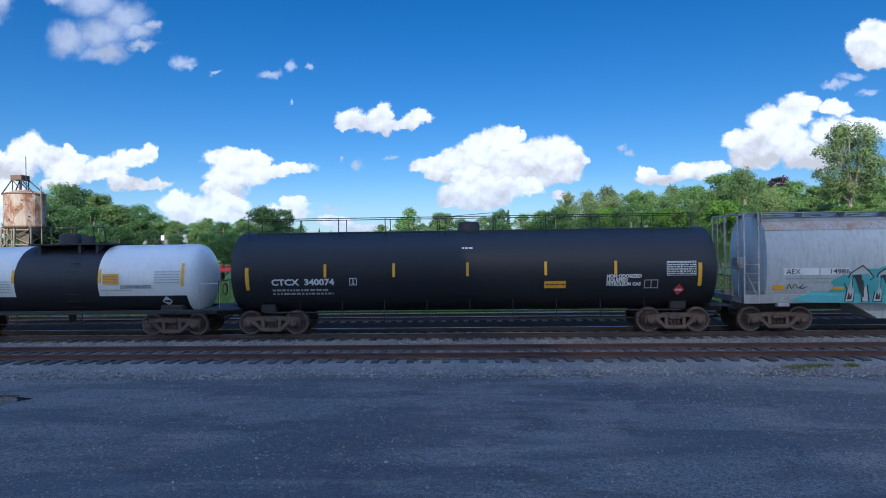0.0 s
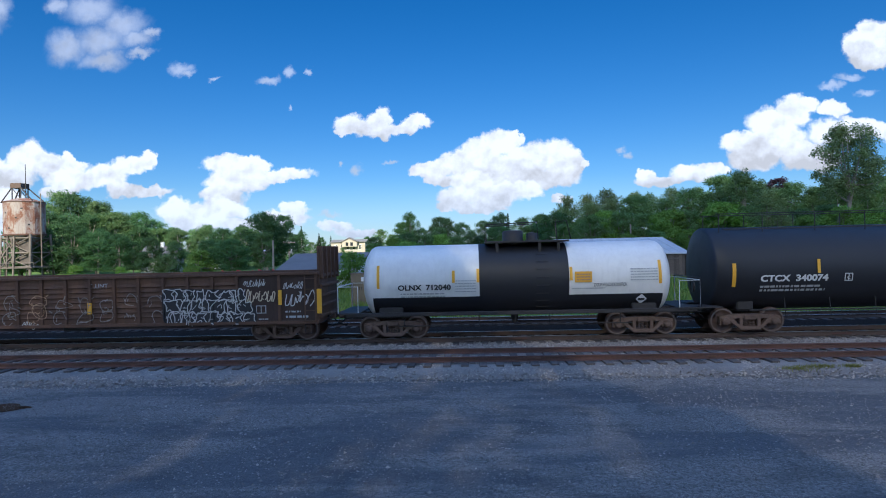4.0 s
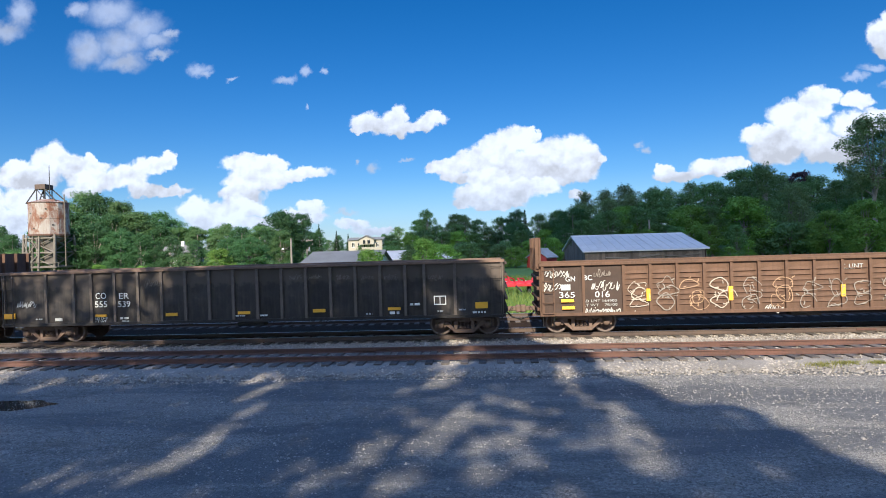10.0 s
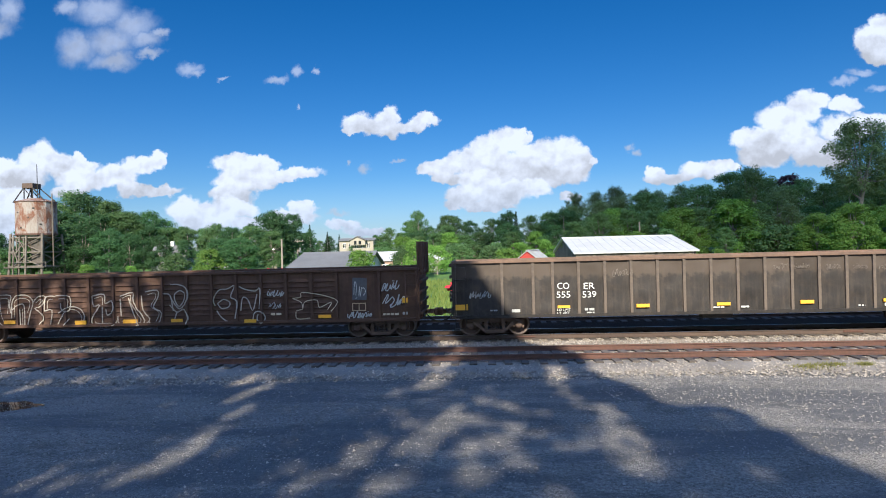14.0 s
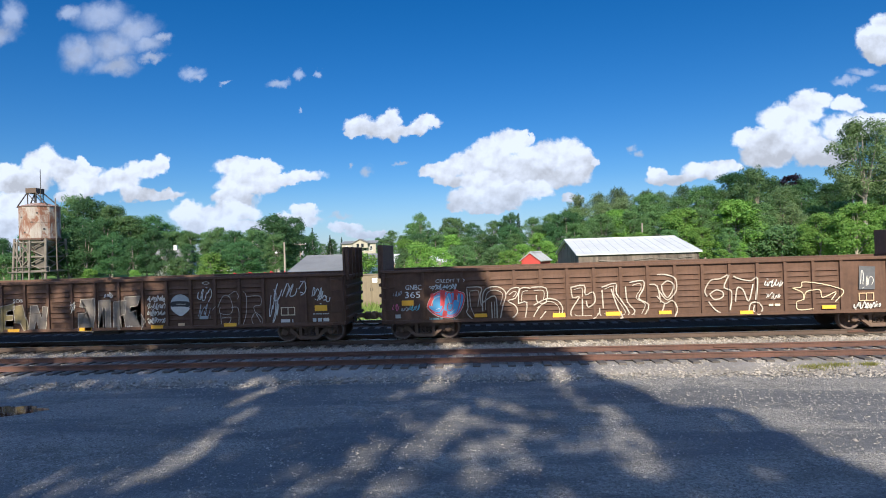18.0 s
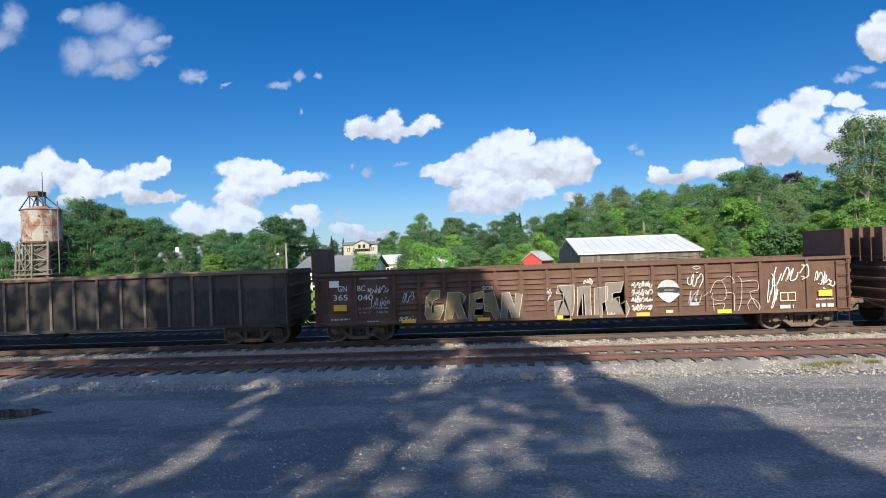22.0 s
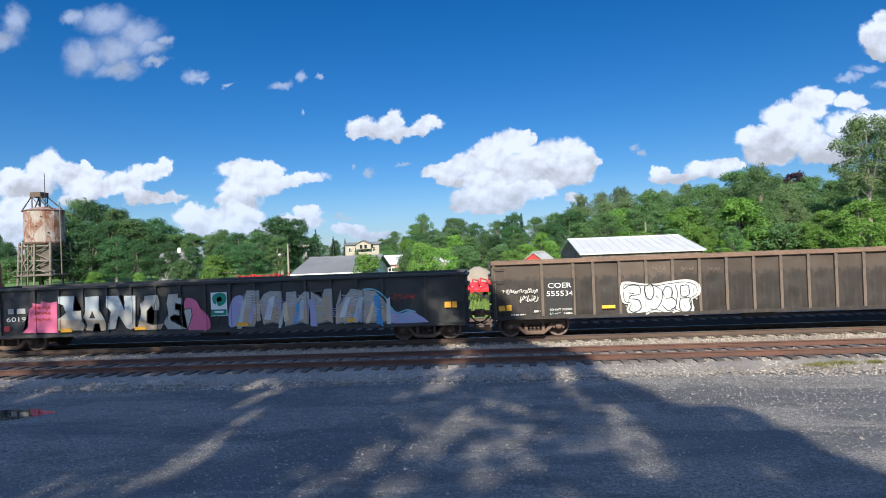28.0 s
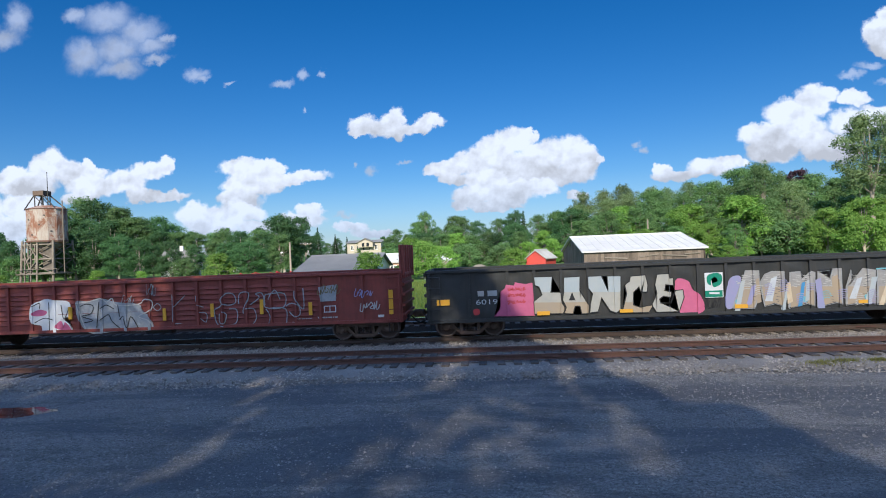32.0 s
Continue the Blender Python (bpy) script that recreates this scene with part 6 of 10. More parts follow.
def acid_tank():
    mid, h, r, zc = 55.37, 6.15, 1.37, 2.15
    end = 5.3    # where the heads begin
    car = thing("tank_car", "white tank car with a wide black band and black underside", "tank car", (mid, TRACK_Y, 0), group="train")
    CARS.append((car, mid))
    a, b = -1.36, 1.94    # the black band round the middle
    for p0, p1, s in ((-end, a, -1), (b, end, 1)):
        white = Mesh()
        white.lathe([(p0, r), (p1, r)], 40, "x", (0, 0, zc), part=(-25, 205))
        e = p0 if s < 0 else p1
        white.lathe([(e + s * 0.55 * math.sin(radians(q)), r * max(math.cos(radians(q)), 0.0) ** 0.85) for q in range(0, 91, 10)], 40, "x", (0, 0, zc))
        part("white_shell", white, M["white_tank"], car)
    black = Mesh().lathe([(a, r + 0.006), (b, r + 0.006)], 48, "x", (0, 0, zc))
    for p0, p1 in ((-end - 0.05, a), (b, end + 0.05)):
        black.lathe([(p0, r + 0.004), (p1, r + 0.004)], 24, "x", (0, 0, zc), part=(205, 335))
    part("black_shell", black, M["black_tank"], car)
    part("side_beam", Mesh().box(-h - 0.2, h + 0.4, -1.35, -1.2, 0.88, 1.02, 0.01), M["black_steel"], car)
    part("side_beam", Mesh().box(-h - 0.2, h + 0.4, 1.2, 1.35, 0.88, 1.02, 0.01), M["black_steel"], car)
    part("walkway", Mesh().box(a + 0.25, b + 0.1, -0.95, 0.95, zc + r + 0.02, zc + r + 0.09, 0.01), M["black_steel"], car)
    for x in (a + 0.7, a + 2.3, b - 0.3):
        part("walkway_bracket", Mesh().box(x - 0.05, x + 0.05, -0.9, 0.9, zc + r - 0.35, zc + r + 0.02), M["black_steel"], car)
    for s in (-1, 1):
        part("walkway_rail", Mesh().tube([(a + 0.3, s * 0.92, zc + r + 0.05), (a + 0.3, s * 0.92, zc + r + 0.72), (a + 2.2, s * 0.92, zc + r + 0.78), (a + 2.25, s * 0.92, zc + r + 0.05)], 0.022, 6), M["black_steel"], car)
    part("ladder_hoop", Mesh().tube([(b - 0.35, -0.92, zc + r), (b - 0.4, -0.98, zc + r + 0.75), (b, -0.98, zc + r + 0.8), (b + 0.15, -0.98, zc + r + 0.1)], 0.022, 6), M["black_steel"], car)
    part("manway", Mesh().lathe([(zc + r - 0.1, 0.4), (zc + r + 0.45, 0.4), (zc + r + 0.5, 0.33), (zc + r + 0.52, 0.0)], 22, "z", (a + 1.35, 0, 0)), M["black_steel"], car)
    part("valve_cover", Mesh().lathe([(zc + r - 0.1, 0.22), (zc + r + 0.38, 0.22), (zc + r + 0.42, 0.0)], 16, "z", (a + 2.1, 0, 0)), M["black_steel"], car)
    lad = Mesh()
    for k in range(9):
        ang = radians(40 - 12 * k)
        y, z = -(r + 0.09) * math.cos(ang), zc + (r + 0.09) * math.sin(ang)
        lad.tube([(b - 1.2, y, z), (b - 0.75, y, z)], 0.014, 5)
    part("side_ladder", lad, M["black_steel"], car)
    for k, x in enumerate((-4.2, -1.4, 1.2, 3.8)):
        part("underframe_post", Mesh().tube([(x, -1.2, 0.5), (x, -1.2, 0.95)], 0.02, 5), M["black_steel"], car)
    part("brake_pipe", Mesh().tube([(-4.4, -1.2, 0.5), (4.2, -1.2, 0.5)], 0.02, 6), M["black_steel"], car)
    part("outlet", Mesh().lathe([(0.45, 0.12), (0.8, 0.16), (0.9, 0.2)], 14, "z"), M["black_steel"], car)
    for s in (-1, 1):
        part("stub_sill", Mesh().box(min(s * (h - 2.4), s * (h + 0.5)), max(s * (h - 2.4), s * (h + 0.5)), -0.35, 0.35, 0.7, 1.0, 0.02), M["black_steel"], car)
        part("saddle", Mesh().box(min(s * (h - 1.9), s * (h - 1.0)), max(s * (h - 1.9), s * (h - 1.0)), -1.15, 1.15, 0.9, 1.2, 0.05), M["black_steel"], car)
        part("platform", Mesh().box(min(s * (h - 0.3), s * (h + 0.55)), max(s * (h - 0.3), s * (h + 0.55)), -1.4, 1.4, 0.98, 1.04), M["black_steel"], car)
        rails = Mesh()
        for y in (-1.38, 1.38):
            rails.tube([(s * (h - 0.25), y, 1.0), (s * (h - 0.25), y, 2.02), (s * (h + 0.5), y, 2.02), (s * (h + 0.5), y, 1.0)], 0.02, 6)
        rails.tube([(s * (h + 0.5), -1.38, 2.02), (s * (h + 0.5), 1.38, 2.02)], 0.02, 6)
        part("end_rail", rails, M["white_paint"], car, "white-painted platform handrail")
        coupler(car, s * (h + 0.45), s)
        truck(car, s * 4.65, 0.419, 0.85)
    part("brake_wheel", Mesh().lathe([(-0.02, 0.2), (0.02, 0.24), (0.02, 0.2), (-0.02, 0.2)], 18, "x", (h + 0.45, -0.7, 1.75)), M["black_steel"], car)

    def on_shell(z):
        return -math.sqrt(max(r * r - (z - zc) ** 2, 0.01)) - 0.02
    for x, z, hh in ((-5.18, 1.93, 0.86), (-2.37, 2.1, 0.45), (a - 0.1, 2.1, 0.5), (b + 0.02, 2.1, 0.5), (5.18, 1.93, 0.86)):
        part("edge_strip", Mesh().prism_x([(on_shell(z + hh * k / 4) - 0.004, z + hh * k / 4) for k in range(5)] + [(on_shell(z + hh) + 0.02, z + hh), (on_shell(z) + 0.02, z)], x, x + 0.1), M["yellow"], car)
    lettering("car_number", "OLNX  712040", -4.39, 1.85, 0.19, M["black_paint"], car, 0.0, 1.97, bold=0.008)
    bars(car, -4.3, 1.68, 1.65, 0.05, M["grey_paint"], 0.0, 21)
    bars(car, -4.3, 1.57, 1.65, 0.05, M["grey_paint"], 0.0, 22)
    for k in range(5):
        bars(car, -2.25, 1.75 + k * 0.1, 0.75, 0.035, M["grey_paint"], 0.0, 30 + k)
    plate(car, b + 0.2, 2.03, 0.62, 0.39, M["yellow"], "notice", 0.0, "yellow notice with small print")
    for k in range(3):
        bars(car, b + 0.26, 2.1 + k * 0.1, 0.5, 0.04, M["tan_wall"], 0.0 - 0.026, 40 + k)
    lettering("contents", "SODIUM HYDROXIDE SOLUTION", b + 0.88, 1.86, 0.13, M["black_paint"], car, 0.0, 1.2)
    bars(car, b + 0.1, 1.78, 1.2, 0.04, M["grey_paint"], 0.0, 45)
    for k in range(5):
        bars(car, b + 2.22, 2.06 + k * 0.1, 0.98, 0.04, M["grey_paint"], 0.0, 50 + k)
    diamond(car, b + 2.63, 1.36, 0.2, M["placard_white"], 0.0 - 0.03, "white corrosive placard")
    wrap(car, on_shell)


def hopper():
    x0, x1 = 81.4, 99.4
    mid, h = (x0 + x1) / 2, 9.0
    car = thing("hopper_car", "pale grey covered hopper car with teal spray paint", "freight car", (mid, TRACK_Y, 0), group="train")
    CARS.append((car, mid))
    a, b = -h + 0.75, h - 0.75
    half = [(1.22, 1.15), (1.38, 1.5), (1.52, 2.0), (1.58, 2.6), (1.52, 3.2), (1.34, 3.75), (1.05, 4.08), (0.6, 4.22)]   # bulging side, from the sill up
    prof = [(-y, z) for y, z in half] + [(0, 4.27)] + [(y, z) for y, z in half[::-1]]
    body = part("body", Mesh().prism_x(prof[::-1], a, b), M["hopper_grey"], car)
    for p in body.data.polygons:
        p.use_smooth = len(p.vertices) == 4
    rust = Mesh().prism_x([(-1.075, 4.075), (-1.36, 3.72), (-1.365, 3.725), (-1.08, 4.085)], a, b)
    part("rust_streak", rust, M["hopper_rust"], car, "rust-stained upper edge of the side")

    def on_side(z):
        return -float(np.interp(z, [q[1] for q in half], [q[0] for q in half])) if z > 1.42 else -1.4
    for s in (-1, 1):
        part("side_sill", Mesh().box(-h, h, min(s * 1.39, s * 1.2), max(s * 1.39, s * 1.2), 1.08, 1.4, 0.01), M["hopper_frame"], car)
        part("roof_strip", Mesh().box(a, b, min(s * 1.12, s * 1.02), max(s * 1.12, s * 1.02), 4.02, 4.14, 0.01), M["hopper_frame"], car)
    for y in (-0.75, 0.75):
        part("running_board", Mesh().box(-h, h, y - 0.25, y + 0.25, 4.36, 4.39), M["hopper_frame"], car)
    for k in range(12):
        part("board_bracket", Mesh().box(-h + 0.8 + k * 1.5, -h + 0.84 + k * 1.5, -1.0, 1.0, 4.2, 4.36), M["hopper_frame"], car)
    for s in (-1, 1):
        for y in (-1.4, 1.4):
            for x in (h - 0.03, h - 0.54):
                part("end_post", Mesh().box(min(s * x, s * x + s * 0.05), max(s * x, s * x + s * 0.05), y - 0.025, y + 0.025, 1.1, 4.36), M["hopper_post"], car)
            rung = Mesh()
            for k in range(4):
                rung.tube([(s * (h - 0.02), y, 1.5 + k * 0.33), (s * (h - 0.52), y, 1.5 + k * 0.33)], 0.014, 5)
            part("end_ladder", rung, M["hopper_post"], car)
        for y in (-0.85, 0.3, 0.95):
            part("end_post", Mesh().box(min(s * (h - 0.04), s * h), max(s * (h - 0.04), s * h), y - 0.022, y + 0.022, 1.1, 4.36), M["hopper_post"], car)
        part("cross_rail", Mesh().tube([(s * (h - 0.04), -1.4, 2.35), (s * (h - 0.04), 1.4, 2.35)], 0.02, 6), M["hopper_post"], car)
        part("end_beam", Mesh().box(min(s * (h - 0.1), s * h), max(s * (h - 0.1), s * h), -1.42, 1.42, 1.08, 1.3, 0.01), M["hopper_frame"], car)
        part("top_beam", Mesh().box(min(s * (h - 0.08), s * h), max(s * (h - 0.08), s * h), -1.42, 1.42, 4.32, 4.38), M["hopper_frame"], car)
        part("brace", Mesh().tube([(s * (h - 0.1), -0.85, 2.6), (s * (h - 0.5), -1.3, 1.35)], 0.025, 6).tube([(s * (h - 0.1), 0.95, 2.6), (s * (h - 0.5), 1.3, 1.35)], 0.025, 6), M["hopper_post"], car)
        part("brake_box", Mesh().box(min(s * (h - 0.35), s * (h - 0.1)), max(s * (h - 0.35), s * (h - 0.1)), -0.75, -0.15, 2.3, 2.75, 0.03), M["hopper_frame"], car)
        part("stub_sill", Mesh().box(min(s * (h - 4), s * (h + 0.1)), max(s * (h - 4), s * (h + 0.1)), -0.35, 0.35, 0.75, 1.1, 0.02), M["black_steel"], car)
        coupler(car, s * h, s)
        truck(car, s * (h - 1.36), 0.457, 0.9)
    for k in range(3):
        c = -3.6 + 3.6 * k
        part("discharge_hopper", Mesh().prism([(c - 1.6, 1.15), (c - 0.4, 0.45), (c + 0.4, 0.45), (c + 1.6, 1.15)], -0.9, 0.9), M["hopper_grey"], car)
    part("jacking_pad", Mesh().box(-h + 1.15, -h + 1.6, -1.42, -1.2, 0.95, 1.08, 0.03), M["hopper_post"], car)
    plate(car, -h + 1.34, 2.1, 1.22, 0.25, M["placard_white"], "number_panel", 0.0, "white stencil panel")
    plate(car, -h + 2.6, 2.1, 1.04, 0.25, M["placard_white"], "number_panel", 0.0, "white stencil panel")
    lettering("car_mark", "AEX", -h + 1.4, 2.14, 0.18, M["black_paint"], car, -0.026, 0.5)
    lettering("car_number", "14986", -h + 2.95, 2.14, 0.18, M["black_paint"], car, -0.026, 0.66)
    bars(car, -h + 1.4, 1.95, 1.7, 0.05, M["grey_paint"], 0.0, 60)
    bars(car, -h + 1.9, 1.82, 1.0, 0.04, M["grey_paint"], 0.0, 61)
    plate(car, -h + 0.98, 1.56, 0.4, 0.18, M["yellow"], "reflector", 0.0)
    plate(car, -h + 3.05, 1.56, 0.42, 0.1, M["yellow"], "reflector", -0.012)
    m = Mesh()
    ribbon(m, [(-h + 1.5, 1.6), (-h + 1.55, 1.78), (-h + 1.65, 1.6), (-h + 1.75, 1.78), (-h + 1.9, 1.62), (-h + 2.05, 1.78), (-h + 1.95, 1.6), (-h + 2.2, 1.68)], 0.0, 0.03, False, 3)
    part("spray_tag", m, M["black_paint"], car)
    q = [(2.06, 1.12), (2.15, 1.38), (2.45, 1.5), (2.95, 1.5), (3.1, 1.7), (3.0, 1.85), (3.3, 2.05), (3.6, 2.15), (4.0, 2.3), (4.6, 2.3), (5.2, 2.42), (8.2, 2.4), (9.0, 1.9), (8.8, 1.12)]
    m = Mesh()
    sheet(m, [(x - h, z) for x, z in q], -0.004)
    part("spray_area", m, M["spray_teal"], car, "teal sprayed background")
    block = [(0.0, 1.12), (0.1, 1.55), (-0.02, 1.75), (0.15, 2.15), (0.55, 2.42), (0.8, 2.2), (0.95, 2.0), (0.75, 1.8), (0.85, 1.12), (0.6, 1.12), (0.62, 1.6), (0.5, 1.75), (0.35, 1.5), (0.3, 1.12)]
    core = [(0.08, 1.2), (0.17, 1.55), (0.08, 1.78), (0.25, 2.08), (0.5, 2.1), (0.62, 1.9), (0.68, 1.2), (0.66, 1.7), (0.45, 1.85), (0.28, 1.6), (0.24, 1.2)]
    for k in range(5):
        for pts, mat, lift, nm in ((block, "spray_white", 0.008, "spray_shape"), (core, "charcoal_car", 0.012, "spray_core")):
            m = Mesh()
            sheet(m, [(x + 3.5 + k * 0.98 - h, z) for x, z in pts], -lift, smooth=False)
            part(nm, m, M[mat], car)
        m = Mesh()
        ribbon(m, [(x + 3.5 + k * 0.98 - h, z) for x, z in block], -0.016, 0.045, True, 1)
        part("spray_outline", m, M["black_paint"], car)
    for ob in car.children_recursive:
        if ob.name.split(".")[0] in ("number_panel", "car_mark", "car_number", "small_print", "reflector", "spray_area", "spray_shape", "spray_core", "spray_outline", "spray_tag"):
            for v in ob.data.vertices:
                v.co.y += on_side(v.co.z) - 0.014



hopper()
lpg_tank()
acid_tank()
BROWN = "brown ribbed gondola car with raised ends"
CAR_C = gondola("gondola_car", "dark brown steel gondola car with graffiti and raised end bulkheads", 28.75, 48.05, 0.7, 2.63, M["dark_brown_car"], M["dark_brown_car"], True, (-1, 1), 1)
CAR_D = gondola("gondola_car", "faded black steel gondola car with dented side panels", 7.95, 27.5, 0.72, 2.84, M["black_car"], M["black_car_rim"], False, (), 5, wide_ends=True)
CAR_E = gondola("gondola_car", BROWN + " and a bright mural", -12.75, 6.75, 0.68, 2.66, M["brown_car"], M["brown_car"], True, (-1, 1), 9)
CAR_F = gondola("gondola_car", BROWN + " and outlined letters", -33.35, -14.1, 0.68, 2.63, M["brown_car"], M["brown_car"], True, (-1, 1), 13)
CAR_G = gondola("gondola_car", "faded black steel gondola car with a white bubble tag", -53.9, -34.35, 0.72, 2.84, M["black_car"], M["black_car_rim"], False, (), 17, wide_ends=True)
CAR_H = gondola("gondola_car", "charcoal gondola car covered with a cream, pink and blue mural", -74.5, -54.85, 0.6, 2.55, M["charcoal_car"], M["charcoal_car"], False, (), 21)
CAR_I = gondola("gondola_car", "oxide red gondola car with graffiti and raised ends", -94.8, -75.4, 0.7, 2.62, M["red_car"], M["red_car"], True, (-1, 1), 25)


# ---- stencils and spray paint on the cars ----
ON = FACE - 0.045


COATS = [0]


def drape(car, name, mesh, mat):
    """Paint follows the side: it lies on the sheets and goes over the posts."""
    bm = bmesh.new()
    vs = [bm.verts.new(p) for p in mesh.v]
    for f in mesh.f:
        if len(set(f)) > 2:
            bm.faces.new([vs[i] for i in f])
    bmesh.ops.triangulate(bm, faces=bm.faces[:])
    lo, hi = min(p[0] for p in mesh.v), max(p[0] for p in mesh.v)
    near = [x for x in POSTS[car.name] if lo - 0.06 < x < hi + 0.06]
    for x in near:
        for q in (-0.058, -0.053, 0.053, 0.058):
            bmesh.ops.bisect_plane(bm, geom=bm.verts[:] + bm.edges[:] + bm.faces[:], plane_co=(x + q, 0, 0), plane_no=(1, 0, 0))
    for v in bm.verts:
        if any(abs(v.co.x - x) < 0.0555 for x in near):
            v.co.y -= 0.045
    out = Mesh()
    out.take(bm)
    return part(name, out, mat, car)


def sprayed(car, name, mat, width, lines, closed, layer, steps):
    for pts in lines:
        m = Mesh()
        COATS[0] = (COATS[0] + 1) % 9
        ribbon(m, pts, ON - 0.004 * layer - 0.0004 * COATS[0], width, closed, steps)
        drape(car, name, m, M[mat])


def filled(car, name, mat, pts, layer, smooth):
    m = Mesh()
    COATS[0] = (COATS[0] + 1) % 9
    sheet(m, pts, ON - 0.004 * layer - 0.0004 * COATS[0], 4, smooth)
    drape(car, name, m, M[mat])


def scribble(car, x, z, w, h, mat, seed, width):
    """A sprayed tag that cannot be read: looping strokes within its box."""
    rnd = random.Random(seed)
    m = Mesh()
    n = max(3, int(w / max(h, 0.05) * 2.5 + 0.5))
    step, lean = w / n, h * rnd.uniform(0.0, 0.25)
    line = []
    for k in range(n):
        a = x + step * k
        up, low = rnd.uniform(0.6, 1.0), rnd.uniform(0.0, 0.3)
        turn = rnd.choice(((0.0, low, 0.35, up, 0.75, up * 0.8, 0.4, low), (0.1, up, 0.0, low, 0.6, low, 0.8, 0.55), (0.0, 0.5, 0.5, up, 0.95, 0.45, 0.45, low), (0.2, low, 0.5, up, 0.55, low, 0.95, 0.6)))
        for q in range(0, 8, 2):
            g = turn[q + 1] + rnd.uniform(-0.07, 0.07)
            line.append((a + step * (turn[q] + rnd.uniform(-0.1, 0.1)) + lean * (g - 0.5), z + h * g))
        if rnd.random() < 0.35 or len(line) > 20:
            ribbon(m, line, ON - 0.0075 - 0.0004 * (k % 5), width * 0.75, False, 4)
            line = []
    if len(line) > 1:
        ribbon(m, line, ON - 0.0095, width * 0.75, False, 4)
    for k in range(n // 2):   # short flicks and dots
        a, g = x + rnd.uniform(0, w * 0.9), z + h * rnd.uniform(-0.05, 1.05)
        ribbon(m, [(a, g), (a + step * 0.4, g + h * rnd.uniform(-0.1, 0.1))], ON - 0.0071, width * 0.7, False, 1)
    return drape(car, "spray_tag", m, M[mat])


def faded_letter(car, x, z, w, h, mat, seed, strokes):
    """A flaked letter: uneven closed outlines, with short inner strokes and chips of paint."""
    rnd = random.Random(seed)
    for k in range(strokes):
        cx, cz = x + w * rnd.uniform(0.3, 0.7), z + h * (0.25 + 0.5 * k / max(1, strokes - 1)) + rnd.uniform(-0.08, 0.08)
        n = rnd.choice((6, 7, 8))
        pts = []
        for q in range(n):
            a = 2 * math.pi * q / n + rnd.uniform(-0.25, 0.25)
            pts.append((cx + w * 0.46 * rnd.uniform(0.45, 1.1) * math.cos(a), cz + h * 0.27 * rnd.uniform(0.45, 1.15) * math.sin(a)))
        if rnd.random() < 0.35:
            pts = pts[:-2]
        m = Mesh()
        COATS[0] = (COATS[0] + 1) % 9
        ribbon(m, pts, ON - 0.004 - 0.0004 * COATS[0], rnd.uniform(0.022, 0.04), rnd.random() < 0.6, 4)
        for _ in range(4):
            a, b = cx + rnd.uniform(-0.4, 0.4) * w, cz + rnd.uniform(-0.25, 0.25) * h
            t = rnd.uniform(0, 3.1)
            l = rnd.uniform(0.06, 0.2)
            ribbon(m, [(a, b), (a + l * 0.5 * math.cos(t) + 0.02, b + l * 0.5 * math.sin(t)), (a + l * math.cos(t), b + l * math.sin(t))], ON - 0.0036 - 0.0004 * COATS[0], rnd.uniform(0.018, 0.05), False, 2)
        drape(car, "faded_letter", m, M[mat])


lettering("stencil", 'GN', -8.71, 1.96, 0.18, M["white_paint"], CAR_C, ON, 0.34)
lettering("stencil", 'BC', -8.06, 1.99, 0.18, M["white_paint"], CAR_C, ON, 0.3)
lettering("stencil", '365', -8.95, 1.37, 0.21, M["white_paint"], CAR_C, ON, 0.56)
lettering("stencil", '016', -7.67, 1.36, 0.22, M["white_paint"], CAR_C, ON, 0.52)
lettering("stencil", 'LD LMT 164900', -8.09, 1.19, 0.09, M["grey_paint"], CAR_C, ON, 1.19)
lettering("stencil", 'LT WT    78100', -8.08, 1.04, 0.09, M["grey_paint"], CAR_C, ON, 1.19)
plate(CAR_C, -8.89, 1.21, 0.46, 0.11, M["yellow"], "reflector")
plate(CAR_C, -8.86, 0.95, 0.45, 0.11, M["yellow"], "reflector")
plate(CAR_C, -5.86, 1.19, 0.14, 0.44, M["yellow"], "reflector")
plate(CAR_C, -3.0, 1.15, 0.15, 0.5, M["yellow"], "reflector")
plate(CAR_C, -8.88, 1.64, 0.34, 0.21, M["grey_paint"], "stencil_panel")
scribble(CAR_C, -9.46, 2.07, 0.89, 0.31, "spray_white", 1, 0.03)
scribble(CAR_C, -9.52, 1.6, 0.64, 0.32, "spray_white", 2, 0.03)
scribble(CAR_C, -7.81, 1.61, 1.01, 0.34, "spray_white", 3, 0.03)
scribble(CAR_C, -7.68, 2.07, 0.6, 0.31, "spray_worn", 4, 0.03)
scribble(CAR_C, -8.03, 0.74, 1.25, 0.24, "spray_white", 5, 0.045)
scribble(CAR_C, -1.76, 0.68, 0.66, 0.28, "spray_white", 6, 0.03)
for k in range(13):   # a weathered piece whose letters have flaked off
    faded_letter(CAR_C, -6.5 + k * 0.955 + (0.1 if k > 2 else 0), 0.78, 0.78, 1.2 if k < 6 else 1.05, ("spray_aged", "spray_worn", "spray_tan_worn")[k % 3 if k < 6 else 1], 300 + k, 3 if k < 6 else 2)
lettering("stencil", 'C..UNT', 0.85, 2.17, 0.17, M["grey_paint"], CAR_C, ON, 0.75)
plate(CAR_C, 0.82, 1.2, 0.15, 0.42, M["yellow"], "reflector")
plate(CAR_C, 8.13, 1.42, 0.12, 0.55, M["yellow"], "reflector")
plate(CAR_C, 9.58, 1.08, 0.17, 0.91, M["yellow"], "reflector")
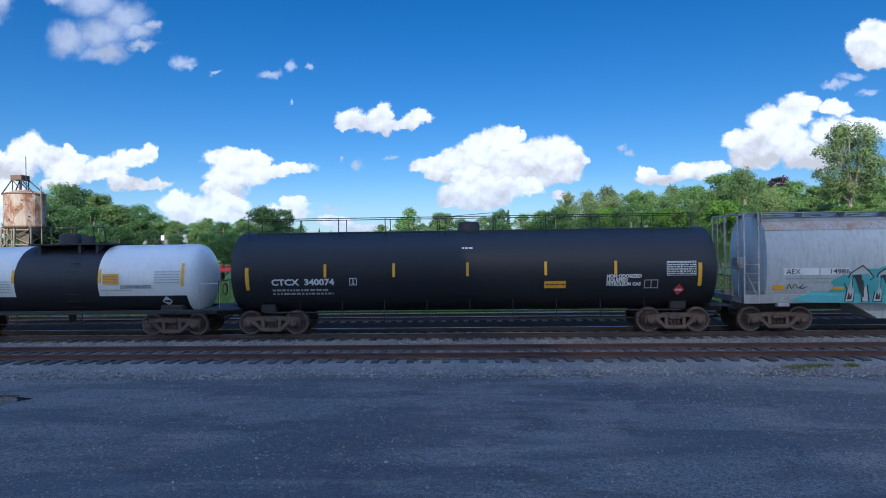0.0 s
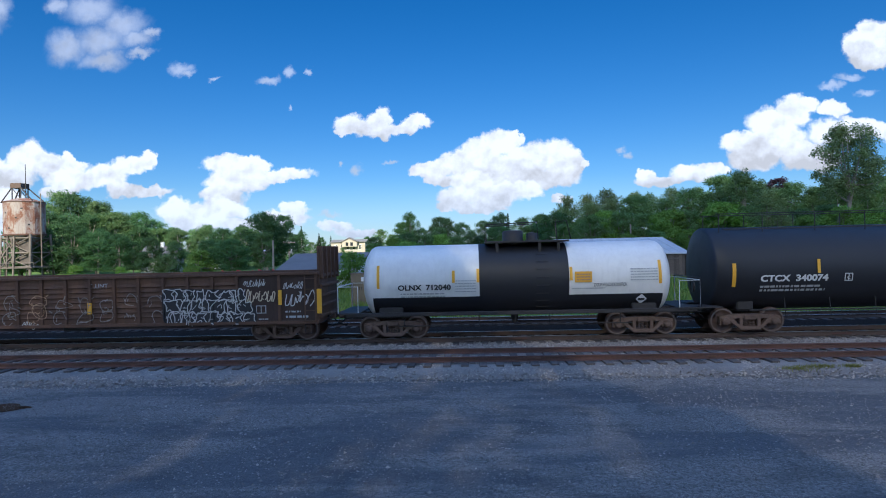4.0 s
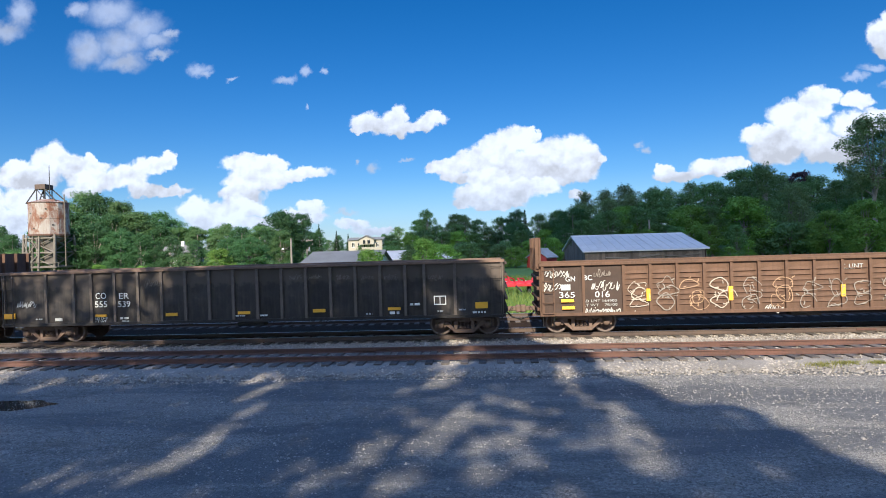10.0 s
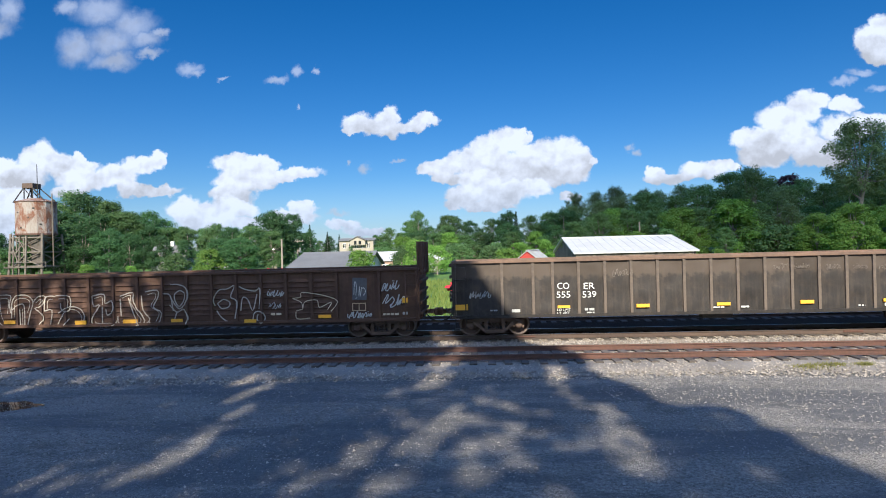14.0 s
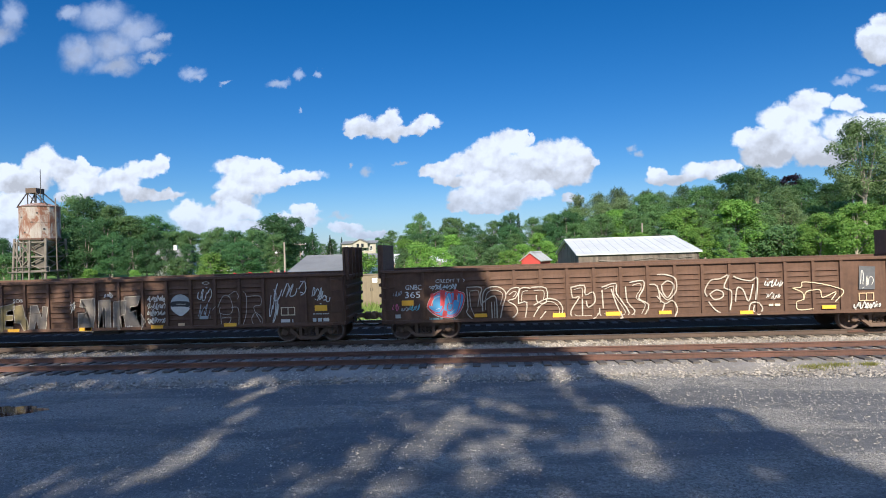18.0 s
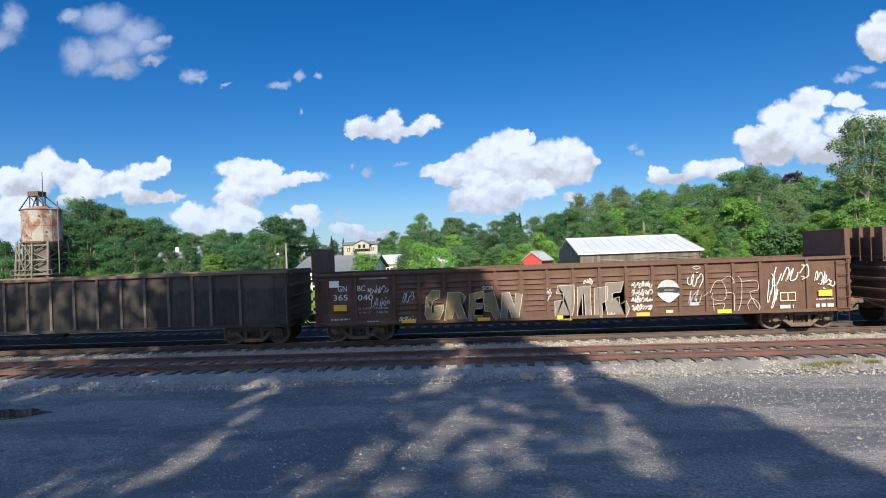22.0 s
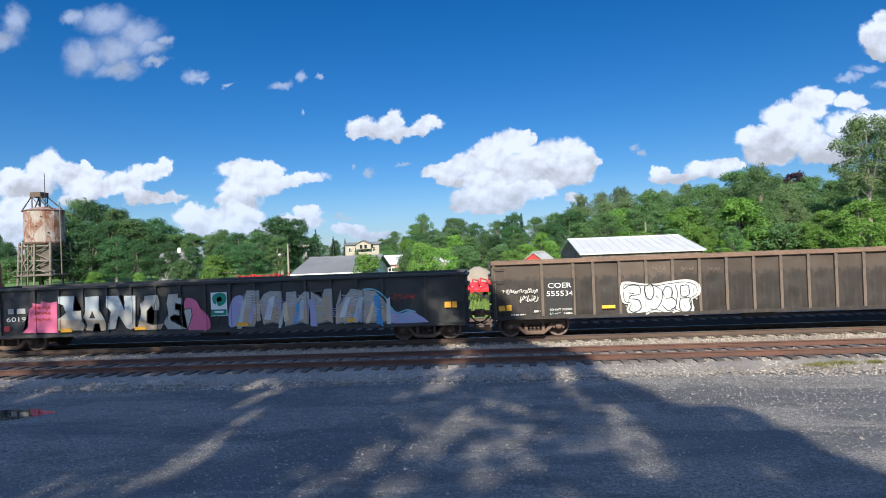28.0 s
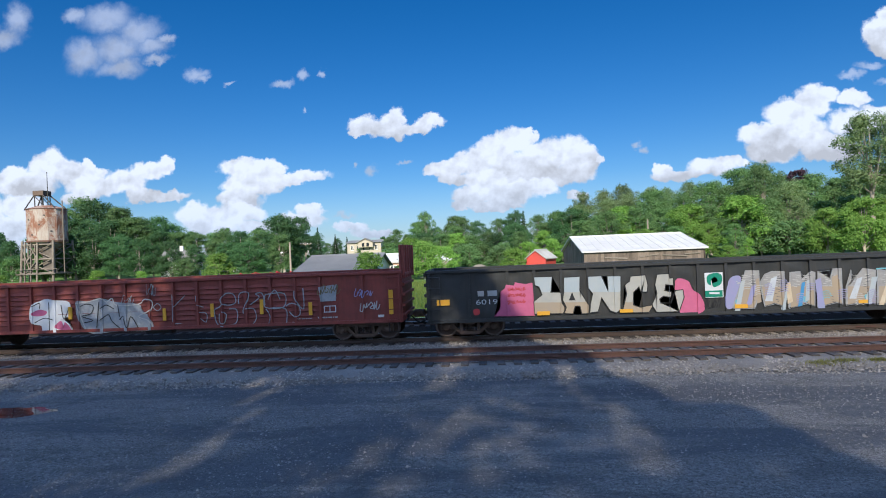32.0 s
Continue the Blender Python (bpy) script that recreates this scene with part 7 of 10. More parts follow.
filled(CAR_C, "spray_area", "black_paint", [(3.82, 2.06), (4.9, 2.06), (6.01, 2.04), (6.84, 1.98), (6.97, 1.55), (7.24, 1.33), (7.26, 0.78), (6.67, 0.73), (5.22, 0.73), (3.89, 0.75), (3.73, 1.33)], 1, True)
sprayed(CAR_C, "spray_line", "spray_white", 0.034, [[(3.74, 2.03), (3.87, 2.08), (4.05, 2.04), (4.19, 2.03), (4.05, 1.89), (4.14, 1.79), (4.1, 1.65), (4.01, 1.67), (3.94, 1.71), (3.78, 1.68), (3.84, 1.8)], [(4.15, 2.04), (4.39, 2.08), (4.45, 2.01), (4.65, 2.01), (4.5, 1.91), (4.63, 1.74), (4.59, 1.7), (4.45, 1.6), (4.41, 1.69), (4.19, 1.69), (4.29, 1.9)], [(4.59, 2.01), (4.71, 2.04), (4.87, 1.97), (4.95, 2.04), (4.9, 1.9), (4.94, 1.79), (4.88, 1.71), (4.78, 1.56), (4.71, 1.7), (4.67, 1.6), (4.7, 1.83)], [(5.03, 1.99), (5.21, 1.96), (5.26, 2.07), (5.28, 1.89), (5.3, 1.75), (5.26, 1.61), (5.17, 1.56), (5.13, 1.74), (5.0, 1.57), (5.05, 1.86)]], True, 2, 3)
sprayed(CAR_C, "spray_line", "spray_white", 0.034, [[(5.48, 2.02), (5.67, 1.92), (5.86, 2.01), (5.71, 1.86), (5.88, 1.71), (5.78, 1.64), (5.57, 1.64), (5.48, 1.66), (5.37, 1.66), (5.39, 1.88)], [(6.08, 1.99), (6.09, 1.91), (6.3, 2.0), (6.27, 1.9), (6.37, 1.77), (6.32, 1.57), (6.18, 1.63), (6.04, 1.68), (5.83, 1.58), (5.93, 1.78)], [(6.31, 1.95), (6.45, 2.0), (6.5, 1.93), (6.53, 2.02), (6.51, 1.8), (6.54, 1.69), (6.58, 1.56), (6.48, 1.62), (6.39, 1.65), (6.42, 1.57), (6.41, 1.83)], [(6.63, 2.03), (6.73, 2.04), (6.82, 1.93), (6.87, 2.02), (6.8, 1.82), (6.9, 1.69), (6.81, 1.63), (6.72, 1.59), (6.73, 1.63), (6.64, 1.6), (6.62, 1.86)]], True, 2, 3)
sprayed(CAR_C, "spray_line", "spray_white", 0.034, [[(3.77, 1.62), (3.97, 1.62), (4.13, 1.66), (4.28, 1.63), (4.23, 1.5), (4.34, 1.35), (4.31, 1.2), (4.09, 1.17), (3.99, 1.32), (3.87, 1.24), (3.84, 1.46)], [(4.54, 1.69), (4.54, 1.63), (4.77, 1.64), (4.69, 1.44), (4.68, 1.31), (4.66, 1.18), (4.61, 1.16), (4.53, 1.27), (4.4, 1.25), (4.43, 1.46)], [(4.84, 1.67), (4.95, 1.62), (5.19, 1.68), (5.09, 1.39), (5.23, 1.34), (5.16, 1.19), (4.98, 1.12), (4.87, 1.24), (4.69, 1.14), (4.82, 1.42)], [(5.26, 1.69), (5.4, 1.64), (5.42, 1.58), (5.47, 1.5), (5.45, 1.31), (5.49, 1.17), (5.41, 1.21), (5.28, 1.22), (5.24, 1.21), (5.22, 1.36)]], True, 2, 3)
sprayed(CAR_C, "spray_line", "spray_white", 0.034, [[(5.8, 1.64), (5.87, 1.62), (6.14, 1.64), (6.06, 1.48), (6.06, 1.31), (6.07, 1.17), (5.88, 1.09), (5.71, 1.25), (5.53, 1.15), (5.57, 1.39)], [(6.15, 1.62), (6.32, 1.63), (6.39, 1.51), (6.5, 1.57), (6.52, 1.43), (6.52, 1.33), (6.49, 1.17), (6.43, 1.09), (6.32, 1.23), (6.2, 1.14), (6.19, 1.36)], [(6.86, 1.67), (6.88, 1.52), (7.07, 1.55), (7.08, 1.38), (7.14, 1.25), (7.07, 1.16), (6.83, 1.13), (6.8, 1.18), (6.65, 1.2), (6.59, 1.43)], [(3.98, 1.19), (4.04, 1.21), (4.13, 1.26), (4.0, 1.06), (4.04, 0.86), (4.07, 0.8), (4.01, 0.75), (3.97, 0.82), (3.88, 0.77), (3.91, 1.06)]], True, 2, 3)
sprayed(CAR_C, "spray_line", "spray_white", 0.034, [[(4.1, 1.2), (4.28, 1.24), (4.35, 1.18), (4.47, 1.18), (4.37, 1.08), (4.41, 0.92), (4.35, 0.78), (4.27, 0.75), (4.23, 0.84), (4.16, 0.73), (4.17, 1.0)], [(4.45, 1.15), (4.52, 1.25), (4.54, 1.16), (4.59, 1.25), (4.54, 1.02), (4.65, 0.89), (4.62, 0.75), (4.54, 0.75), (4.45, 0.8), (4.4, 0.71), (4.46, 1.04)], [(4.72, 1.18), (4.88, 1.18), (4.88, 1.2), (4.81, 1.04), (4.93, 0.89), (4.78, 0.76), (4.85, 0.69), (4.73, 0.91), (4.71, 0.7), (4.75, 0.99)], [(5.05, 1.18), (5.15, 1.14), (5.41, 1.17), (5.28, 1.04), (5.34, 0.86), (5.37, 0.83), (5.23, 0.76), (5.16, 0.9), (4.92, 0.76), (4.98, 0.93)]], True, 2, 3)
sprayed(CAR_C, "spray_line", "spray_white", 0.034, [[(5.55, 1.23), (5.7, 1.19), (5.85, 1.2), (5.78, 1.03), (5.9, 0.93), (5.78, 0.81), (5.6, 0.73), (5.63, 0.79), (5.42, 0.75), (5.52, 0.97)], [(6.04, 1.21), (6.15, 1.13), (6.28, 1.14), (6.15, 1.04), (6.28, 0.86), (6.15, 0.77), (6.11, 0.72), (5.99, 0.78), (5.92, 0.78), (5.89, 0.94)], [(6.22, 1.19), (6.43, 1.16), (6.59, 1.1), (6.78, 1.13), (6.66, 0.98), (6.71, 0.88), (6.77, 0.75), (6.52, 0.74), (6.45, 0.77), (6.33, 0.7), (6.38, 0.92)], [(6.94, 1.17), (7.07, 1.1), (7.2, 1.1), (7.19, 0.97), (7.2, 0.87), (7.27, 0.74), (7.01, 0.72), (6.93, 0.79), (6.84, 0.77), (6.79, 0.98)]], True, 2, 3)
sprayed(CAR_C, "spray_line", "spray_white", 0.024, [[(3.79, 1.91), (3.83, 1.8)], [(4.19, 1.79), (4.26, 1.94)], [(4.5, 1.78), (4.68, 1.83), (4.59, 1.88), (4.73, 1.82)], [(4.8, 1.82), (4.82, 1.92)], [(5.39, 1.83), (5.3, 1.8)], [(5.49, 1.87), (5.52, 1.78), (5.47, 1.81)], [(5.96, 1.89), (5.82, 1.75), (5.97, 1.75)], [(6.4, 1.76), (6.38, 1.77), (6.22, 1.73)], [(6.51, 1.77), (6.53, 1.75), (6.67, 1.86)], [(7.0, 1.74), (7.05, 1.9)], [(3.87, 1.39), (3.91, 1.39)], [(4.22, 1.52), (4.31, 1.46), (4.28, 1.51)], [(4.57, 1.39), (4.48, 1.36), (4.69, 1.38)], [(5.01, 1.48), (4.85, 1.31), (4.79, 1.41), (4.81, 1.51)], [(5.17, 1.38), (5.29, 1.31), (5.33, 1.35), (5.15, 1.4)], [(5.57, 1.31), (5.49, 1.37)]], False, 2, 4)
sprayed(CAR_C, "spray_line", "spray_white", 0.024, [[(5.79, 1.37), (5.93, 1.48), (5.96, 1.33)], [(6.34, 1.32), (6.22, 1.37), (6.26, 1.45)], [(6.66, 1.37), (6.58, 1.36), (6.58, 1.49), (6.71, 1.43)], [(6.79, 1.46), (6.89, 1.39)], [(4.0, 1.03), (3.88, 1.04), (3.85, 0.98), (3.86, 1.09)], [(4.34, 0.97), (4.29, 0.9)], [(4.62, 0.99), (4.7, 1.08), (4.67, 1.08), (4.49, 1.09)], [(4.88, 0.98), (4.97, 1.05), (4.86, 0.98), (4.96, 0.92)], [(5.17, 1.0), (5.3, 0.95)], [(5.46, 0.9), (5.64, 0.93), (5.5, 0.9)], [(5.8, 1.03), (6.03, 1.01), (5.93, 0.85)], [(6.31, 1.01), (6.29, 0.97), (6.12, 0.95), (6.25, 0.86)], [(6.69, 1.02), (6.5, 0.94), (6.61, 1.02)]], False, 2, 4)
sprayed(CAR_C, "spray_line", "spray_white", 0.024, [[(6.82, 0.89), (6.92, 0.88), (6.78, 0.89), (7.03, 0.92)]], False, 2, 4)
scribble(CAR_C, 6.81, 2.1, 0.83, 0.33, "spray_white", 7, 0.03)
scribble(CAR_C, 6.9, 1.55, 1.14, 0.42, "spray_cream", 8, 0.05)
scribble(CAR_C, 8.32, 2.0, 0.75, 0.26, "spray_white", 9, 0.03)
scribble(CAR_C, 8.4, 1.35, 1.08, 0.6, "spray_white", 10, 0.05)
part("stencil_box", frame_mesh(7.27, 1.11, 0.38, 0.3, 0.03, ON), M["grey_paint"], CAR_C)
bars(CAR_C, 7.36, 0.88, 0.38, 0.04, M["grey_paint"], ON, 70)
bars(CAR_C, 8.37, 1.13, 0.58, 0.06, M["grey_paint"], ON, 71)
bars(CAR_C, 8.39, 0.93, 0.89, 0.08, M["grey_paint"], ON, 72)
lettering("stencil", 'CO', -5.93, 1.74, 0.23, M["white_paint"], CAR_D, ON, 0.43)
lettering("stencil", 'ER', -4.98, 1.72, 0.23, M["white_paint"], CAR_D, ON, 0.39)
lettering("stencil", '555', -5.96, 1.42, 0.23, M["white_paint"], CAR_D, ON, 0.49)
lettering("stencil", '539', -5.03, 1.41, 0.23, M["white_paint"], CAR_D, ON, 0.49)
lettering("stencil", 'LD LMT', -5.95, 0.94, 0.09, M["white_paint"], CAR_D, ON, 0.49)
lettering("stencil", 'LT WT', -5.95, 0.81, 0.1, M["white_paint"], CAR_D, ON, 0.43)
bars(CAR_D, -4.96, 0.94, 0.36, 0.08, M["grey_paint"], ON, 73)
bars(CAR_D, -4.89, 0.83, 0.28, 0.06, M["grey_paint"], ON, 74)
plate(CAR_D, -9.68, 1.04, 0.48, 0.21, M["yellow"], "reflector")
plate(CAR_D, -5.94, 1.05, 0.45, 0.09, M["yellow"], "reflector")
plate(CAR_D, -3.12, 1.02, 0.46, 0.12, M["yellow"], "reflector")
plate(CAR_D, -0.29, 1.03, 0.47, 0.11, M["yellow"], "reflector")
scribble(CAR_D, -9.15, 1.46, 0.83, 0.26, "spray_silver", 75, 0.03)
bars(CAR_D, -8.38, 0.98, 0.26, 0.05, M["grey_paint"], ON, 76)
bars(CAR_D, -7.59, 0.92, 0.34, 0.11, M["grey_paint"], ON, 77)
bars(CAR_D, -0.51, 0.95, 0.48, 0.04, M["white_paint"], ON, 78)
scribble(CAR_D, -3.92, 2.17, 0.71, 0.26, "spray_faint", 79, 0.015)
plate(CAR_D, 2.6, 1.04, 0.47, 0.12, M["yellow"], "reflector")
plate(CAR_D, 5.43, 1.06, 0.48, 0.11, M["yellow"], "reflector")
plate(CAR_D, 8.67, 1.06, 0.46, 0.23, M["yellow"], "reflector")
part("stencil_box", frame_mesh(7.15, 1.22, 0.45, 0.33, 0.03, ON), M["white_paint"], CAR_D)
bars(CAR_D, 6.26, 1.22, 0.38, 0.08, M["white_paint"], ON, 80)
bars(CAR_D, 5.49, 0.91, 0.36, 0.1, M["white_paint"], ON, 81)
bars(CAR_D, 7.27, 0.96, 0.23, 0.05, M["grey_paint"], ON, 82)
bars(CAR_D, 8.57, 0.88, 0.48, 0.07, M["white_paint"], ON, 83)
bars(CAR_D, 8.06, 1.0, 0.26, 0.05, M["grey_paint"], ON, 84)
bars(CAR_D, 4.6, 0.91, 0.23, 0.06, M["grey_paint"], ON, 85)
bars(CAR_D, 0.56, 0.94, 0.28, 0.06, M["white_paint"], ON, 86)
scribble(CAR_D, 1.69, 2.27, 0.54, 0.23, "spray_faint", 90, 0.012)
scribble(CAR_D, 2.43, 2.25, 0.54, 0.23, "spray_faint", 91, 0.012)
scribble(CAR_D, 3.5, 2.22, 0.54, 0.23, "spray_faint", 92, 0.012)
scribble(CAR_D, 4.43, 2.2, 0.54, 0.22, "spray_faint", 93, 0.012)
scribble(CAR_D, 5.3, 2.18, 0.53, 0.22, "spray_faint", 94, 0.012)
scribble(CAR_D, 6.98, 2.13, 0.53, 0.23, "spray_faint", 95, 0.012)
lettering("stencil", 'GNBC', -8.83, 1.92, 0.18, M["white_paint"], CAR_E, ON, 0.59)
lettering("stencil", '365', -8.86, 1.62, 0.23, M["white_paint"], CAR_E, ON, 0.57)
plate(CAR_E, -8.98, 1.34, 0.44, 0.19, M["yellow"], "reflector")
plate(CAR_E, -6.31, 0.85, 0.46, 0.13, M["yellow"], "reflector")
plate(CAR_E, -3.47, 0.78, 0.45, 0.15, M["yellow"], "reflector")
plate(CAR_E, -1.57, 0.79, 0.57, 0.14, M["yellow"], "reflector")
plate(CAR_E, -9.24, 0.88, 0.2, 0.14, M["grey_paint"], "stencil_panel")
lettering("tag", 'CREDIT TO', -7.71, 2.15, 0.13, M["spray_white"], CAR_E, ON, 1.07)
scribble(CAR_E, -7.96, 1.87, 1.04, 0.25, "spray_pale_blue", 101, 0.04)
scribble(CAR_E, -9.27, 1.7, 0.32, 0.24, "spray_silver", 102, 0.03)
scribble(CAR_E, -9.32, 1.14, 0.23, 0.31, "spray_pink", 103, 0.03)
scribble(CAR_E, -8.68, 1.16, 0.37, 0.24, "spray_cyan", 104, 0.03)
scribble(CAR_E, -9.0, 1.13, 0.29, 0.17, "spray_silver", 105, 0.03)
filled(CAR_E, "spray_area", "spray_red", [(-8.02, 1.39), (-7.85, 1.7), (-7.52, 1.86), (-7.17, 1.8), (-6.89, 1.82), (-6.65, 1.72), (-6.68, 1.39), (-6.84, 1.05), (-7.07, 0.87), (-7.47, 0.86), (-7.8, 0.99), (-8.02, 1.2)], 1, True)
filled(CAR_E, "spray_area", "spray_blue", [(-7.95, 1.39), (-7.79, 1.67), (-7.5, 1.81), (-7.19, 1.76), (-6.93, 1.77), (-6.71, 1.68), (-6.74, 1.39), (-6.89, 1.08), (-7.1, 0.91), (-7.45, 0.91), (-7.75, 1.03), (-7.95, 1.21)], 2, True)
sprayed(CAR_E, "spray_line", "spray_white", 0.014, [[(-8.02, 1.39), (-7.85, 1.7), (-7.52, 1.86), (-7.17, 1.8), (-6.89, 1.82), (-6.65, 1.72), (-6.68, 1.39), (-6.84, 1.05), (-7.07, 0.87), (-7.47, 0.86), (-7.8, 0.99), (-8.02, 1.2)]], True, 3, 4)
sprayed(CAR_E, "spray_line", "placard_red", 0.03, [[(-8.02, 1.29), (-7.85, 1.44), (-7.77, 1.67), (-7.51, 1.74), (-7.43, 1.55), (-7.45, 1.31), (-7.58, 1.07), (-7.79, 1.09)], [(-7.41, 1.45), (-7.28, 1.76), (-7.14, 1.72), (-7.1, 1.4), (-6.96, 1.79), (-6.81, 1.71), (-6.83, 1.43), (-6.98, 1.02), (-7.27, 0.95), (-7.42, 1.13)], [(-7.3, 1.2), (-7.26, 1.37), (-7.1, 1.37), (-7.11, 1.2), (-7.21, 1.11)]], True, 3, 4)
sprayed(CAR_E, "spray_line", "spray_white", 0.02, [[(-7.89, 1.32), (-7.78, 1.56), (-7.56, 1.66)], [(-7.28, 1.65), (-7.19, 1.3)], [(-6.93, 1.68), (-6.9, 1.43)], [(-7.72, 1.17), (-7.58, 1.21)], [(-7.2, 1.02), (-7.02, 1.16)], [(-6.79, 1.47), (-6.87, 1.22)]], False, 3, 4)
for pts in ([(-7.56, 1.3), (-7.54, 1.9), (-7.36, 1.86), (-7.4, 1.3)], [(-7.06, 1.5), (-7.04, 1.9), (-6.88, 1.86), (-6.92, 1.5)], [(-7.96, 1.3), (-7.9, 1.75), (-7.8, 1.78), (-7.84, 1.3)], [(-7.5, 0.92), (-7.46, 1.14), (-7.3, 1.1), (-7.34, 0.9)]):
    filled(CAR_E, "spray_area", "spray_red", pts, 3, False)
scribble(CAR_E, -7.98, 0.75, 0.5, 0.13, "spray_cyan", 106, 0.03)
scribble(CAR_E, -7.26, 0.72, 0.34, 0.1, "spray_cyan", 107, 0.03)
sprayed(CAR_E, "spray_line", "spray_chalk", 0.04, [[(-6.57, 1.95), (-6.04, 1.94), (-6.09, 1.62), (-6.05, 1.27)], [(-6.57, 1.91), (-6.54, 1.22), (-6.6, 1.04), (-6.39, 0.79), (-6.22, 0.72)], [(-6.01, 1.06), (-5.98, 1.69), (-5.76, 1.93), (-5.35, 1.92), (-5.14, 1.67), (-5.26, 1.26), (-5.38, 0.74)], [(-5.99, 1.38), (-5.71, 1.58), (-5.5, 1.53), (-5.49, 0.72)], [(-5.68, 1.4), (-5.66, 0.72)], [(-5.14, 1.67), (-4.93, 1.87), (-4.65, 1.87), (-4.8, 1.52), (-5.08, 1.42), (-4.81, 1.24), (-4.75, 0.97), (-5.03, 0.71)], [(-4.7, 1.31), (-4.65, 1.8), (-4.44, 1.89), (-4.24, 1.85)], [(-4.7, 1.31), (-4.39, 1.34), (-4.48, 0.7)], [(-4.23, 1.89), (-3.68, 1.85), (-3.7, 1.32), (-4.01, 1.36), (-4.04, 1.61)]], False, 2, 3)
sprayed(CAR_E, "spray_line", "spray_chalk", 0.04, [[(-4.15, 1.23), (-3.69, 1.46), (-3.28, 1.38), (-3.1, 1.07), (-3.23, 0.74)], [(-3.91, 1.22), (-4.16, 0.81), (-3.99, 0.71), (-3.71, 1.01)]], False, 2, 3)
sprayed(CAR_E, "spray_line", "spray_chalk", 0.045, [[(-2.79, 1.85), (-2.31, 1.91), (-2.28, 1.56), (-2.0, 1.66), (-1.95, 1.31), (-2.19, 1.11), (-2.25, 1.35)], [(-2.79, 1.85), (-2.73, 1.47), (-2.49, 1.5), (-2.81, 0.99), (-2.68, 0.72), (-2.0, 0.71), (-1.82, 0.9)], [(-2.39, 1.43), (-2.4, 0.72)], [(-1.69, 1.82), (-1.18, 1.95), (-1.16, 1.57), (-0.73, 0.87), (-1.11, 0.69), (-1.72, 0.77), (-1.78, 1.07)], [(-1.68, 1.72), (-1.65, 1.06)], [(-1.35, 1.75), (-1.17, 1.16), (-0.98, 0.74)], [(-0.7, 1.97), (-0.22, 2.02), (-0.2, 1.75), (-0.38, 1.38), (-0.05, 1.16), (-0.23, 0.74), (-0.57, 0.8)], [(-0.84, 1.83), (-0.79, 1.28), (-0.53, 0.94), (-0.7, 0.75)], [(0.01, 1.88), (0.28, 1.81), (0.39, 1.22)]], False, 2, 3)
sprayed(CAR_E, "spray_line", "spray_chalk", 0.024, [[(-6.47, 1.81), (-6.13, 1.8), (-6.18, 1.24)], [(-6.47, 1.77), (-6.43, 1.21), (-6.29, 0.86)], [(-5.9, 1.1), (-5.87, 1.62), (-5.71, 1.81), (-5.41, 1.8), (-5.26, 1.64), (-5.37, 1.27)], [(-5.57, 1.4), (-5.57, 0.78)], [(-5.04, 1.63), (-4.88, 1.75), (-4.76, 1.73), (-4.88, 1.56)], [(-4.58, 1.39), (-4.54, 1.72), (-4.34, 1.77)], [(-4.13, 1.77), (-3.77, 1.75), (-3.79, 1.41)], [(-4.02, 1.14), (-3.66, 1.36), (-3.36, 1.28), (-3.21, 1.03), (-3.31, 0.81)], [(-2.69, 1.76), (-2.39, 1.81), (-2.39, 1.5)], [(-2.68, 0.88), (-2.58, 0.81), (-2.06, 0.81)], [(-1.59, 1.75), (-1.27, 1.85), (-1.25, 1.54), (-0.87, 0.91), (-1.11, 0.8), (-1.62, 0.86)]], False, 2, 3)
sprayed(CAR_E, "spray_line", "spray_chalk", 0.024, [[(-0.6, 1.86), (-0.32, 1.92), (-0.3, 1.72), (-0.48, 1.41), (-0.16, 1.17), (-0.3, 0.83)]], False, 2, 3)
sprayed(CAR_E, "spray_line", "spray_chalk", 0.045, [[(0.29, 2.22), (0.62, 2.21), (0.92, 2.06), (0.94, 1.65), (0.63, 1.3), (0.34, 1.65)], [(0.44, 1.84), (0.65, 1.99), (0.85, 1.86), (0.81, 1.62), (0.63, 1.39), (0.47, 1.6), (0.44, 1.84)], [(0.26, 1.45), (0.53, 1.18), (0.8, 1.28), (0.96, 0.97), (0.86, 0.71)], [(0.53, 1.18), (0.38, 0.74)]], False, 2, 4)
sprayed(CAR_E, "spray_line", "spray_chalk", 0.045, [[(2.02, 1.39), (1.95, 1.61), (2.16, 1.96), (2.49, 2.01), (2.78, 2.13), (2.62, 1.71), (2.87, 1.53), (2.79, 0.89)], [(2.07, 1.21), (2.26, 0.94), (2.49, 0.78)], [(2.11, 1.47), (2.35, 1.62), (2.58, 1.51), (2.54, 1.34), (2.27, 1.28), (2.11, 1.47)], [(2.96, 2.09), (3.16, 1.99), (3.55, 1.91), (3.77, 1.99), (3.7, 1.23)], [(3.0, 1.18), (3.08, 1.66), (3.28, 1.59), (3.46, 1.18), (3.63, 1.79)], [(3.45, 0.76), (3.53, 1.1), (3.79, 1.12), (3.93, 0.9), (3.79, 0.7), (3.62, 0.84), (3.66, 1.04)]], False, 2, 4)
scribble(CAR_E, 4.04, 1.67, 0.62, 0.3, "spray_white", 110, 0.04)
scribble(CAR_E, 4.07, 1.22, 0.49, 0.28, "spray_white", 111, 0.03)
bars(CAR_E, 4.15, 0.99, 0.4, 0.08, M["spray_cream"], ON, 112)
